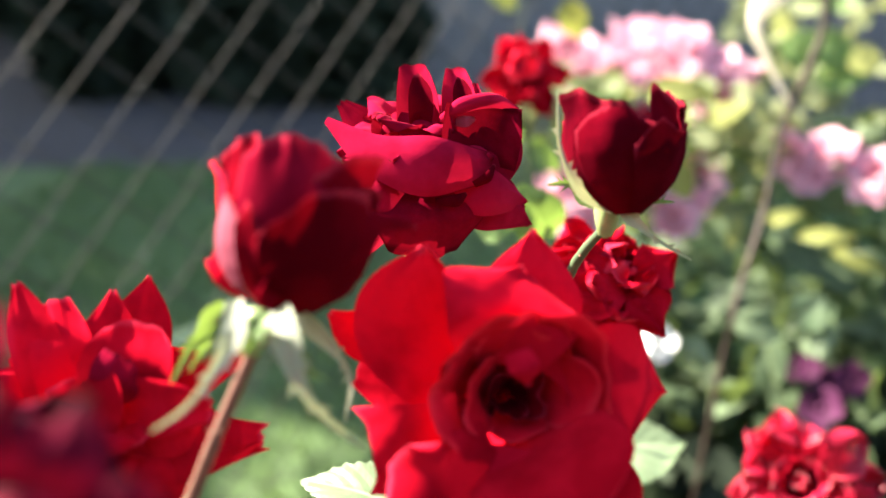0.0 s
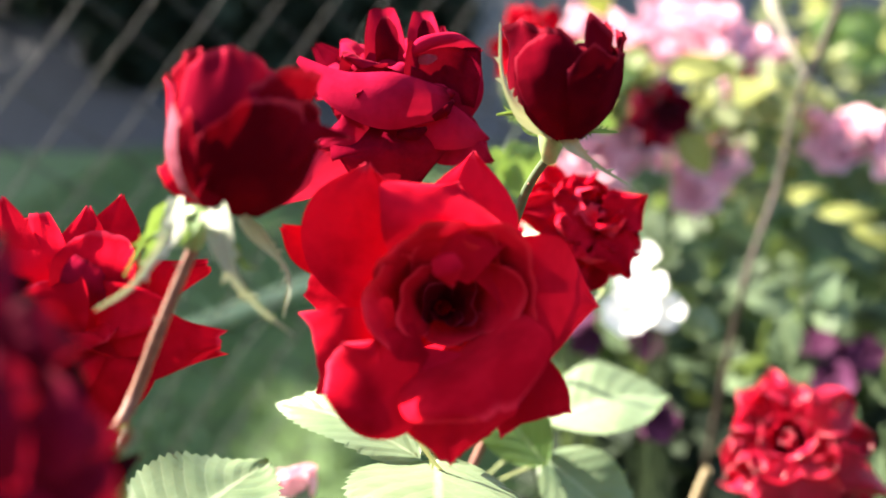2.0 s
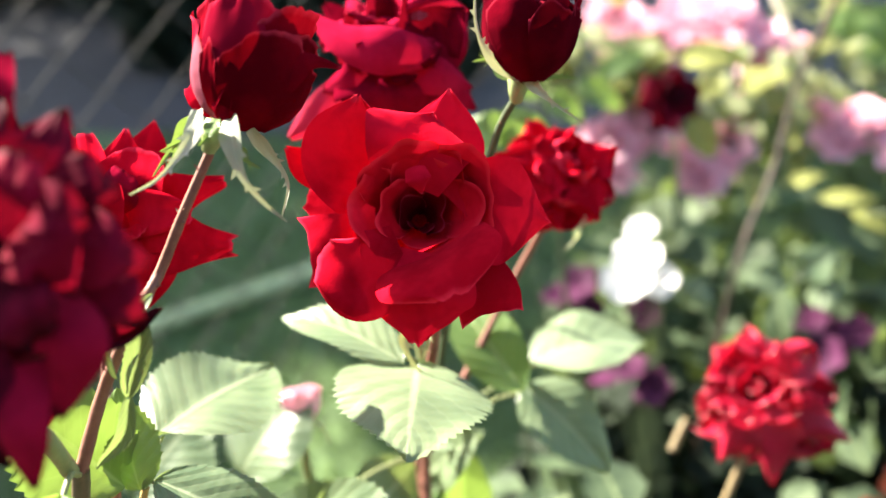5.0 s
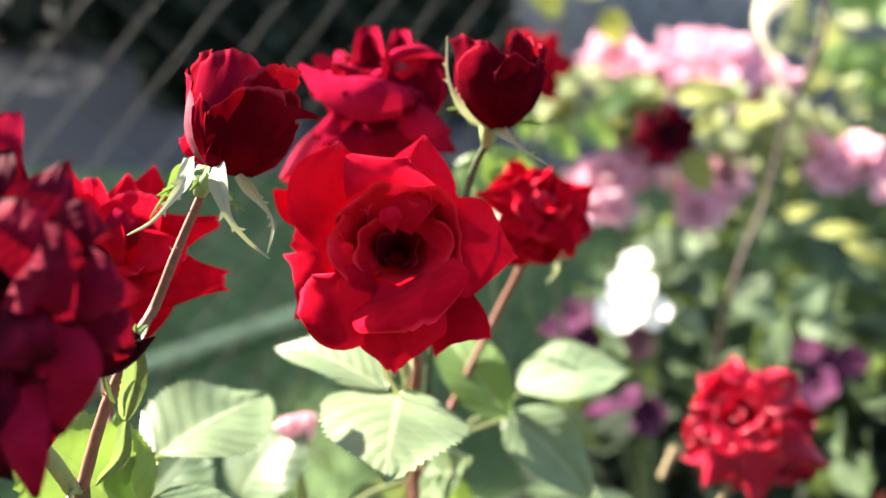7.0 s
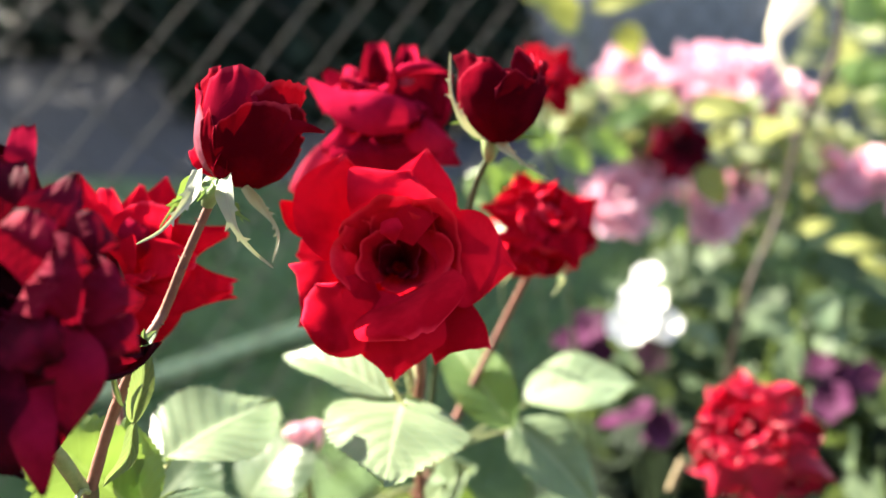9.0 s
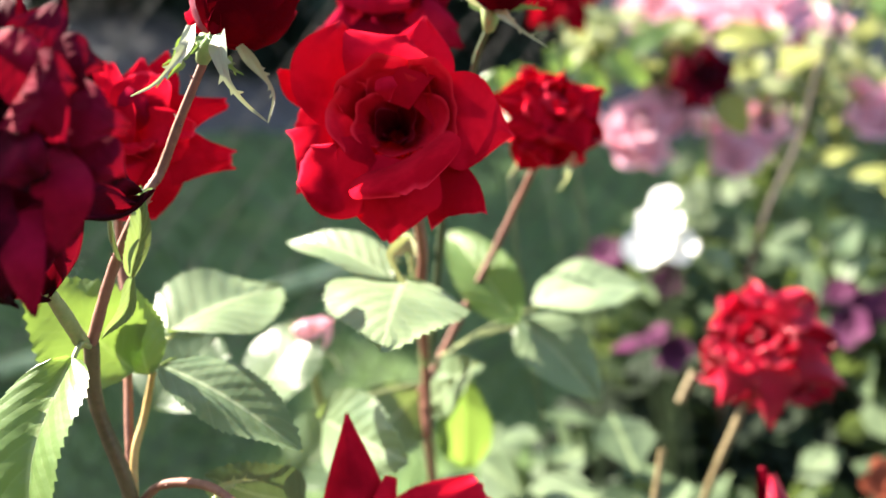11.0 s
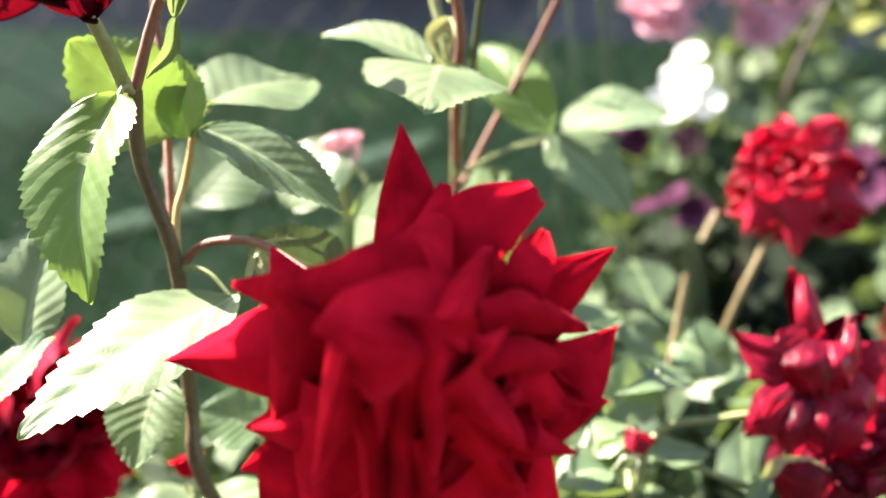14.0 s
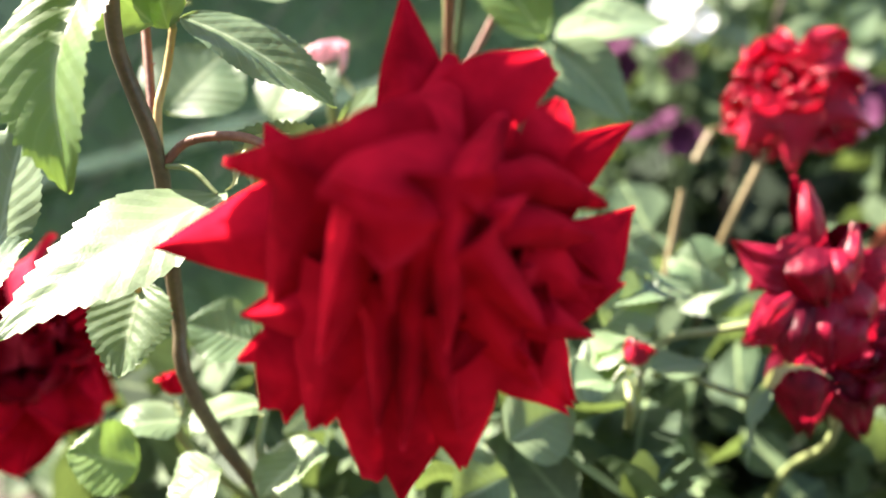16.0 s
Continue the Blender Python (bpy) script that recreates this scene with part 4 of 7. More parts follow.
petal(mh, OPEN_VIEW, [(-24.0, 14.5, -13.0), (-40.3, 20.0, -15.0), (-49.0, 26.8, -14.0)], (7.7, 7.7, 1.0), (0.2, -0.2), M_RED, seed=3)
petal(mh, OPEN_VIEW, [(-1.8, 11.5, 2.0), (0.5, 23.8, 9.0), (3.5, 31.5, 6.0), (7.0, 38.2, -1.0)], (11.5, 18.6, 20.5, 0.5), (0.5, 0.4, 0, -0.4), M_RED, seed=4)
petal(mh, OPEN_VIEW, [(17.3, 2.6, 4.0), (32.4, 2.8, 7.0), (50.6, -1.0, -7.0)], (9.0, 19.2, 16.0, 0.4), (0.4, 0.3, -0.1, -0.5), M_RED, seed=5)
petal(mh, OPEN_VIEW, [(14.8, 5.1, 4.0), (23.7, 13.9, 6.0), (30.7, 16.4, 0.0)], (6.4, 9.6, 3.8), (0.6, 0.2, -0.3), M_RED, seed=6)
petal(mh, OPEN_VIEW, [(18.6, -12.6, 4.0), (26.1, -26.2, 8.0), (29.5, -38.3, 3.0)], (9.0, 11.8, 12.3), (0.2, -0.2, -0.5), M_RED, cut=0.16, seed=7)
petal(mh, OPEN_VIEW, [(6.1, -12.5, 8.0), (2.0, -29.5, 13.0), (1.4, -45.0, 8.0)], (15.4, 19.9, 15.4, 3.3), (-0.1, -0.4, -0.7), M_RED, seed=8, ruff=0.05, frill=0.05)
petal(mh, OPEN_VIEW, [(-3.9, -12.5, 8.0), (-18.1, -20.1, 15.0), (-32.4, -14.7, 13.0)], (11.5, 16.4, 8.5), (0.2, 0.1, 0.6), M_RED, cut=-0.06, seed=9, lip=0.2)
petal(mh, OPEN_VIEW, [(-8.2, -5.1, 2.0), (-25.7, -10.7, 4.0), (-42.5, -13.2, -2.0)], (7.7, 12.8, 13.6), (0.2, 0, -0.4), M_RED, cut=0.13, seed=10)
petal(mh, OPEN_VIEW, [(5.2, -11.0, -20.0), (6.7, -12.2, 8.0), (9.2, -17.4, 25.0), (11.9, -24.0, 34.0)], (14.1, 21.1, 22.8, 5.6), (0.5, 0.4, 0.1, -0.2), M_CUP, seed=11, lip=0.1)
petal(mh, OPEN_VIEW, [(0.2, 17.9, 22.0), (1.6, 13.2, 26.0), (2.7, 8.5, 23.0)], (3.8, 4.6, 0.4), (-0.6, -0.8), M_RED, seed=18)
petal(mh, OPEN_VIEW, [(8.0, 6.5, -8.0), (15.2, 18.5, -12.0), (19.3, 30.5, -17.0)], (11.5, 15.1, 13.3, 6.1), (0.3, 0.2, -0.2), M_RED, seed=25, cut=-0.04)
petal(mh, OPEN_VIEW, [(-14.4, 2.6, -10.0), (-28.2, 5.9, -14.0), (-41.8, 10.4, -19.0)], (10.8, 11.8, 10.8, 6.9), (0.2, 0.1, -0.3), M_RED, seed=26, cut=0.03)
wrap(mh, OPEN_VIEW, (1.7, -1.2, -16.0), (3.9, 2.1, 14.0), (7.4, 13.8, 18.1, 21.7), (38, 168), (0.8, 0.9, 0.98, 1.1, 1.3, 1.12), M_CUP, front=(0, -1, 0), seed=12, flare=4.5, ruff=1.3, frill=0.6)
wrap(mh, OPEN_VIEW, (1.7, -1.2, -16.0), (3.9, 2.1, 14.0), (6.6, 13.0, 17.3, 20.9), (128, 258), (0.9, 1.1, 1.02, 1.28, 1.12, 1.2, 0.9), M_CUP, front=(0, -1, 0), seed=13, flare=4.0, ruff=1.6, frill=0.6)
wrap(mh, OPEN_VIEW, (1.7, -1.2, -16.0), (3.9, 2.1, 14.0), (6.0, 12.4, 16.7, 20.3), (218, 326), (0.9, 1.12, 1, 1.12, 0.9, 0.75), M_CUP, front=(0, -1, 0), seed=14, flare=4.5, ruff=1.5, frill=0.6)
wrap(mh, OPEN_VIEW, (1.7, -1.2, -16.0), (3.9, 2.1, 14.0), (2.4, 8.8, 13.1, 16.7), (50, 150), (0.7, 0.92, 0.98, 1.05, 0.9, 0.72), M_CUP, front=(0, -1, 0), seed=15, flare=3.0, ruff=1.2, frill=0.4)
wrap(mh, OPEN_VIEW, (1.7, -1.2, -16.0), (3.9, 2.1, 14.0), (2.8, 9.2, 13.5, 17.1), (138, 236), (0.75, 1, 0.9, 1.05, 0.86, 0.7), M_CUP, front=(0, -1, 0), seed=16, flare=3.5, ruff=1.4, frill=0.4)
wrap(mh, OPEN_VIEW, (1.7, -1.2, -16.0), (3.9, 2.1, 14.0), (1.0, 7.4, 11.7, 15.3), (196, 316), (0.7, 0.84, 0.98, 0.9, 0.94, 0.66), M_CUP, front=(0, -1, 0), seed=17, flare=3.0, ruff=1.4, frill=0.4)
wrap(mh, OPEN_VIEW, (1.7, -1.2, -16.0), (3.9, 2.1, 14.0), (1.4, 7.8, 12.1, 15.7), (-50, 80), (0.5, 0.62, 0.62, 0.6, 0.5), M_CUP, front=(0, -1, 0), seed=19, flare=1.0, ruff=0.8)
# Deep red carries the shade of the hollow in these heart petals.
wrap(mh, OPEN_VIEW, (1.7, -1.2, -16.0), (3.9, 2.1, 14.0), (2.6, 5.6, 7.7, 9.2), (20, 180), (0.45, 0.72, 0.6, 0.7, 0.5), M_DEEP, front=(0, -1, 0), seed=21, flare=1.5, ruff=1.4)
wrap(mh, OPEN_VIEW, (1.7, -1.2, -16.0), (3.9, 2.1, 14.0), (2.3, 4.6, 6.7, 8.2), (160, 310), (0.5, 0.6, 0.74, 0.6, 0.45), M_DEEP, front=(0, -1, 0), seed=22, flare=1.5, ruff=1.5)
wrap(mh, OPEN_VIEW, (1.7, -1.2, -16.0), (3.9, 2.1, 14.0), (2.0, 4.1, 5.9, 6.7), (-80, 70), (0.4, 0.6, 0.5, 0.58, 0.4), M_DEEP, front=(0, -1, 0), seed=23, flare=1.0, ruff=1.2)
# Dark filler that closes the bottom of the hollow.
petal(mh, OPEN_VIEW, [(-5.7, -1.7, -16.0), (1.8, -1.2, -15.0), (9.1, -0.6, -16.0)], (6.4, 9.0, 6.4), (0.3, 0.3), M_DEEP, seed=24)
leaf(main, (-0.0398, 0.2723, 0.6784), (-0.0250, 0.2020, 0.6850), 0.066, n=(0.15, -0.04, 0.98), seed=3, stalk=(-0.0420, 0.2920, 0.6700), fold=-0.12, droop=0.10, teeth=24)
leaf(main, (-0.0092, 0.4274, 0.6012), (0.0620, 0.4593, 0.6078), 0.062, seed=4, n=(-0.02, -0.16, 0.98), stalk=(-0.0500, 0.3320, 0.6050), teeth=22)
leaf(main, (-0.0075, 0.3760, 0.6146), (0.0459, 0.3541, 0.5791), 0.042, seed=5, n=(0.2, -0.5, 0.84), stalk=(-0.0500, 0.3320, 0.6050), teeth=22)
leaf(main, (-0.0033, 0.3546, 0.6256), (-0.0560, 0.3988, 0.6629), 0.036, seed=6, n=(0.18, -0.75, 0.6), material=M_LIME)
leaf(main, (-0.0450, 0.2700, 0.6850), (-0.1120, 0.2918, 0.6913), 0.033, seed=7, n=(0.0, -0.1, 1.0), stalk=(-0.0400, 0.2880, 0.6720))
leaf(main, (-0.1560, 0.3120, 0.5800), (-0.1270, 0.3480, 0.6180), 0.056, seed=16, n=(-0.15, -0.6, 0.78), fold=0.1)
leaf(main, (-0.0930, 0.2700, 0.6000), (-0.0290, 0.2330, 0.6060), 0.044, seed=17, n=(-0.47, -0.73, 0.5), fold=0.1, stalk=(-0.0640, 0.3500, 0.5800))
leaf(main, (-0.0891, 0.3171, 0.5560), (-0.0634, 0.3523, 0.5752), 0.046, seed=20, n=(0.55, -0.65, 0.5), fold=0.1)
leaf(main, (-0.1345, 0.3018, 0.5310), (-0.1054, 0.3471, 0.5550), 0.052, seed=21, n=(0.2, -0.65, 0.72), fold=0.1)
leaf(main, (-0.0620, 0.3560, 0.5620), (-0.0230, 0.3430, 0.6020), 0.036, seed=22, n=(0.1, -0.6, 0.78))
leaf(main, (-0.1847, 0.2524, 0.6031), (-0.1695, 0.2989, 0.6287), 0.060, seed=23, n=(0.2, -0.65, 0.72), fold=0.1)
hipm = calyx(main, (-0.0375, 0.2756, 0.7038), (0.0, 0.1, 1.0), 0.016, 9, count=0)
sepal(hipm, [(-0.0358, 0.2712, 0.7053), (-0.0418, 0.2642, 0.6988), (-0.0389, 0.2622, 0.6905), (-0.0321, 0.2617, 0.6825)], 0.0055, seed=18, material=M_CALYX)
sepal(hipm, [(-0.0358, 0.2712, 0.7053), (-0.0320, 0.2658, 0.6988), (-0.0337, 0.2624, 0.6914)], 0.0045, seed=19, material=M_CALYX)
leaf(main, (-0.0556, 0.3460, 0.5869), (-0.0307, 0.3757, 0.5836), 0.024, seed=18)
leaf(main, (-0.0420, 0.3620, 0.5150), (-0.0390, 0.3600, 0.5850), 0.034, seed=19, material=M_LIME, n=(0.3, -0.9, 0.2))

# half-open bud in front
AXB = (0.1855, 0.4676, 0.8643)
budr = rose("half-open deep red rosebud with pale reflexed sepals", (-0.0813, 0.1981, 0.8107), AXB, 0.011, BUD[:1], M_DEEP, 21,
            [(-0.0929, 0.1876, 0.7826), (-0.1021, 0.1819, 0.7622), (-0.1047, 0.1738, 0.7545), (-0.1171, 0.1631, 0.7285), (-0.1244, 0.1504, 0.6998)],
            cane=M_CANE_RED, notch=0.008, bud=True, sepals=False, thorn=14, r=(0.0016, 0.0023))
lower = [(-0.1245, 0.1510, 0.7010), (-0.1289, 0.1515, 0.6711), (-0.1196, 0.1494, 0.6255), (-0.1221, 0.1444, 0.5589), (-0.1149, 0.1372, 0.5110), (-0.10, 0.2, 0.3), (-0.1, 0.2, 0)]
thorns(part_tube("cane", lower, 0.0030, 0.0036, M_CANE_OLIVE, budr, "olive-brown cane", n=30), lower, 5, 77)
bh = head_of(budr)
BUD_VIEW = (np.array((-0.0772, 0.2164, 0.8232)), np.array([(0.9906, 0.1299, -0.0433), (-0.0058, 0.3554, 0.9347), (0.1368, -0.9256, 0.3528)]))
wrap(bh, BUD_VIEW, (-2.9, -19.6, -2.0), (0.8, 23.1, -2.0), (2.6, 10.8, 14.1, 15.8, 16.4, 16.4, 15.8, 14.7, 13.5), (-180, 180), (0.86, 0.9, 0.84, 0.92, 0.86, 0.9, 0.86), M_DEEP, seed=31, frill=0.6, ruff=0.5)
wrap(bh, BUD_VIEW, (-2.9, -19.6, -2.0), (0.8, 23.1, -2.0), (4.3, 12.5, 15.8, 17.5, 18.1, 18.1, 17.5, 16.4, 15.2), (20, 155), (0.8, 0.9, 0.965, 0.96, 0.93, 0.86, 0.72), M_DEEP, seed=32, frill=1.7, flare=5.5, ruff=0.9)
wrap(bh, BUD_VIEW, (-2.9, -19.6, -2.0), (0.8, 23.1, -2.0), (5.0, 13.2, 16.5, 18.2, 18.8, 18.8, 18.2, 17.1, 15.9), (28, 130), (0.55, 0.7, 0.78, 0.76, 0.7, 0.55), M_DEEP, seed=43, frill=0.9, flare=3.5, ruff=0.9)
# Brighter red here paints the sun on the bud's left side.
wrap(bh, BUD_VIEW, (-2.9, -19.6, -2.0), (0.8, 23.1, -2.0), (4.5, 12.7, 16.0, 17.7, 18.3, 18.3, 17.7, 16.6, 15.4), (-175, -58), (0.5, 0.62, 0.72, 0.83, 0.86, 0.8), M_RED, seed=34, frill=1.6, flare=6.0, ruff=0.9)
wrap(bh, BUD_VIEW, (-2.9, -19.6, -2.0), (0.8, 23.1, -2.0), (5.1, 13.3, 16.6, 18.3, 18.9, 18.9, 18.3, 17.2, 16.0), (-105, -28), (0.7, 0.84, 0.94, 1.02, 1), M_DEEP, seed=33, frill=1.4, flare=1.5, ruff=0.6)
# Small left petal, sunlit by its colour too.
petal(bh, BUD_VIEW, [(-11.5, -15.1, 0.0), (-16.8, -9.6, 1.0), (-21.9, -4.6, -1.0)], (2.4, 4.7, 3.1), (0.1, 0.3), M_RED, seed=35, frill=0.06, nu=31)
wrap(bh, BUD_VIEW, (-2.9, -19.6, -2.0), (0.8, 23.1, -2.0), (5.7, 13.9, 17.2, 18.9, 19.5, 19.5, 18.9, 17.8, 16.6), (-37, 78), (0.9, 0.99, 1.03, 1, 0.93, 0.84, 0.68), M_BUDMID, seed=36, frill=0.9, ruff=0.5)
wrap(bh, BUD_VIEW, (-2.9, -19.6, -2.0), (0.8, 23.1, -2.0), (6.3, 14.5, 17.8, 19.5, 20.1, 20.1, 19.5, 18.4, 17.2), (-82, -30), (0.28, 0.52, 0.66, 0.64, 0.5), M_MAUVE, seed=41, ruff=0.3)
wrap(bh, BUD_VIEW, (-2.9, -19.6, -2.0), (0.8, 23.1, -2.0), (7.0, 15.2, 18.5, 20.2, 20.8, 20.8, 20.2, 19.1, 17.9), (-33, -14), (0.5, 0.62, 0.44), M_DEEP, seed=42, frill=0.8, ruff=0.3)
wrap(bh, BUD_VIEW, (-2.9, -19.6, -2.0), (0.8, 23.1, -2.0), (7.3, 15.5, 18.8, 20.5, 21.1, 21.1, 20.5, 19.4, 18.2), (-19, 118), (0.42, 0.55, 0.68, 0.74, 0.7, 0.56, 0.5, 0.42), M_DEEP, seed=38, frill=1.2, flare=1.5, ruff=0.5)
petal(bh, BUD_VIEW, [(12.7, -4.7, 9.0), (18.4, 1.2, 9.0), (23.7, 3.6, 6.0), (31.3, 2.4, 0.0)], (5.3, 5.0, 2.9, 0.6), (-0.5, -0.6, -0.8, -0.9), M_DEEP, seed=39, frill=0.06, nu=31)
hipb = calyx(budr, (-0.0826, 0.1967, 0.8089), AXB, 0.018, 4, count=0)
sepal(hipb, [(-0.0794, 0.1894, 0.8107), (-0.0792, 0.1851, 0.8089), (-0.0818, 0.1824, 0.8059)], 0.0032, seed=8, material=M_LIME)
sepal(hipb, [(-0.0699, 0.1876, 0.8041), (-0.0680, 0.1866, 0.8007), (-0.0635, 0.1866, 0.7979)], 0.0030, seed=9, material=M_LIME)
sepal(hipb, [(-0.0933, 0.1992, 0.8041), (-0.0980, 0.1986, 0.8026), (-0.1036, 0.1958, 0.8001)], 0.0030, seed=10, material=M_LIME)
sepal(hipb, [(-0.0959, 0.1988, 0.8009), (-0.0995, 0.1966, 0.7976), (-0.1016, 0.1940, 0.7947)], 0.0030, seed=11, material=M_LIME)
sepal(hipb, [(-0.0863, 0.1932, 0.8151), (-0.0855, 0.1870, 0.8085), (-0.0890, 0.1807, 0.8021), (-0.0939, 0.1750, 0.7964), (-0.1005, 0.1693, 0.7931)], 0.0044, seed=2)
sepal(hipb, [(-0.0763, 0.1959, 0.8118), (-0.0727, 0.1880, 0.8069), (-0.0687, 0.1840, 0.7965), (-0.0625, 0.1828, 0.7887), (-0.0542, 0.1824, 0.7818)], 0.0058, seed=3, label="mauve-grey sepal")
sepal(hipb, [(-0.0747, 0.2055, 0.8060), (-0.0701, 0.2087, 0.7970), (-0.0644, 0.2087, 0.7868), (-0.0649, 0.2025, 0.7764)], 0.0036, seed=5)
sepal(hipb, [(-0.0914, 0.2005, 0.8102), (-0.0979, 0.2007, 0.8041), (-0.1034, 0.1983, 0.7975), (-0.1066, 0.1934, 0.7917)], 0.005, seed=6, material=M_LIME)
sepal(hipb, [(-0.0799, 0.1909, 0.8116), (-0.0792, 0.1864, 0.8090), (-0.0812, 0.1828, 0.8060)], 0.005, seed=7, material=M_LIME)
NODE = (-0.1243, 0.1502, 0.6994)
FORK = (-0.1187, 0.1500, 0.6253)
leaf(budr, (-0.1324, 0.2065, 0.6749), (-0.1121, 0.2789, 0.6741), 0.056, seed=30, n=(0.25, -0.06, 0.97), stalk=(-0.1232, 0.1803, 0.6713), fold=0.15, teeth=22)
leaf(budr, (-0.1187, 0.1808, 0.6747), (-0.0543, 0.1797, 0.6442), 0.036, seed=31, n=(0.43, -0.14, 0.9), stalk=(-0.1232, 0.1803, 0.6713), teeth=22)
leaf(budr, (-0.1290, 0.1771, 0.6737), (-0.1710, 0.1752, 0.7123), 0.046, seed=32, n=(0.1, -0.8, 0.6), material=M_LIME)
leaf(budr, (-0.1242, 0.1796, 0.6715), (-0.1352, 0.1911, 0.7083), 0.026, seed=33, n=(0.1, -0.8, 0.5), material=M_LIME)
leaf(budr, (-0.1054, 0.1571, 0.7269), (-0.1031, 0.1694, 0.7599), 0.0085, seed=34, n=(0.5, -0.8, 0.2), fold=0.9, bend=0.05)
leaf(budr, (-0.1092, 0.1582, 0.7328), (-0.1154, 0.1670, 0.7528), 0.0045, seed=41, n=(-0.3, -0.9, 0.2), fold=0.8)
leaf(budr, (-0.1046, 0.1577, 0.7278), (-0.1127, 0.1439, 0.7072), 0.0060, seed=42, n=(0.6, -0.7, 0.3), fold=0.9, bend=-0.12)
leaf(budr, (-0.1044, 0.1665, 0.7527), (-0.1011, 0.1735, 0.7575), 0.0050, seed=43, n=(0.2, -0.8, 0.5), fold=0.6)
leaf(budr, (-0.1190, 0.1340, 0.7040), (-0.1073, 0.0836, 0.6455), 0.042, seed=35, n=(-0.08, -0.82, 0.55), fold=0.5, stalk=NODE, bend=0.05, teeth=22, material=M_LIME)
leaf(budr, (-0.0904, 0.1469, 0.6196), (-0.1362, 0.0662, 0.5936), 0.049, seed=37, n=(-0.35, -0.8, 0.5), stalk=FORK, fold=0.12)
leaf(budr, (-0.1783, 0.1167, 0.5971), (-0.1753, 0.1475, 0.6432), 0.038, seed=36, n=(0.0, -0.7, 0.7), fold=0.3)
leaf(budr, (-0.1890, 0.0895, 0.5789), (-0.1593, 0.1170, 0.6039), 0.034, seed=39, n=(-0.35, -0.45, 0.8), fold=0.2)
leaf(budr, (-0.1310, 0.1370, 0.5773), (-0.1258, 0.1045, 0.5529), 0.034, seed=38, n=(0.2, -0.8, 0.4))
leaf(budr, (-0.0627, 0.1881, 0.6083), (-0.0972, 0.1690, 0.6336), 0.036, seed=40, n=(-0.1, -0.9, 0.4), material=M_SHADE)
part_tube("side_shoot", [(-0.1234, 0.1410, 0.5599), (-0.1276, 0.1380, 0.5678), (-0.1316, 0.1331, 0.5773)], 0.0018, 0.0014, M_CANE_OCHRE, budr, n=8)
part_tube("side_shoot", [(-0.1202, 0.1508, 0.6252), (-0.1236, 0.1607, 0.6439), (-0.1242, 0.1723, 0.6562), (-0.1230, 0.1810, 0.6722)], 0.0019, 0.0015, M_CANE_OCHRE, budr)

# rose behind the bud
rosy = rose("full-blown rosy red rose with curled browning rims", (-0.0609, 0.3340, 0.8340), (0.1530, -0.0255, 0.9879), 0.025, ROUND[2:], M_ROSY, 33,
            [(-0.0717, 0.3394, 0.7392), (-0.0474, 0.3120, 0.6640), (-0.0552, 0.3357, 0.5990)], notch=0.015, sepals=False)
sh = head_of(rosy)
ROSY_VIEW = (np.array((-0.0584, 0.3237, 0.8136)), np.array([(0.9695, 0.2408, -0.0451), (-0.0369, 0.3254, 0.9448), (0.2422, -0.9144, 0.3244)]))
petal(sh, ROSY_VIEW, [(-5.6, -4.6, -10.0), (-20.0, 11.3, -12.0), (-32.2, 25.1, -14.0)], (16.6, 13.8, 7.7, 2.2), (0.4, 0.2, -0.3), M_ROSY, seed=201, frill=0.03)
petal(sh, ROSY_VIEW, [(-4.0, 3.5, -8.0), (-3.9, 18.8, -3.0), (-4.7, 35.1, -6.0)], (12.7, 13.8, 12.7, 8.3), (1.4, 1.7, 1.6), M_ROSY, seed=202, cut=-0.12, lip=0.2)
petal(sh, ROSY_VIEW, [(11.0, 3.2, -6.0), (11.2, 18.4, -1.0), (11.6, 33.7, -5.0)], (10.5, 11.0, 10.5, 6.6), (1.4, 1.7, 1.6), M_ROSY, seed=203, cut=-0.12, lip=0.2)
# Maroon inserts paint the dark inside of the two rolled petals.
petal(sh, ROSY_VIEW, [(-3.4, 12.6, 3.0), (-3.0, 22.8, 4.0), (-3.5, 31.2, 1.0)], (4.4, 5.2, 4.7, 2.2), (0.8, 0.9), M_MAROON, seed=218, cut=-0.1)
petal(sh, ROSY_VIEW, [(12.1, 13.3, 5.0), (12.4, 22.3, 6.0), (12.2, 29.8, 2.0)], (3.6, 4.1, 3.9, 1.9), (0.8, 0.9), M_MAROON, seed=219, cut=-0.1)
petal(sh, ROSY_VIEW, [(17.2, 6.0, -6.0), (19.5, 18.2, -4.0), (19.3, 30.6, -8.0)], (6.1, 6.1, 3.3, 1.1), (1, 1.2, 0.9), M_ROSY, seed=204)
petal(sh, ROSY_VIEW, [(-7.7, -3.1, -2.0), (-8.0, 7.9, 6.0), (-12.5, 19.8, 0.0)], (17.1, 16.6, 12.2, 3.3), (0.2, 0.1, -0.3), M_ROSY, seed=207, lip=0.1)
# Hollow below the roll, shaded by its colour.
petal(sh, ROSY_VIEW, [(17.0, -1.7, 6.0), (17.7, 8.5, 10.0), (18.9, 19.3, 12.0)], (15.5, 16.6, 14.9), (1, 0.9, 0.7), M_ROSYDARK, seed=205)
petal(sh, ROSY_VIEW, [(3.3, 14.5, 12.0), (10.1, 18.8, 18.0), (23.8, 20.6, 17.0), (33.9, 18.0, 6.0)], (2.5, 4.1, 3.9, 1.4), (-1.3, -1.5, -1.2), M_ROSY, seed=206, ruff=0.04)
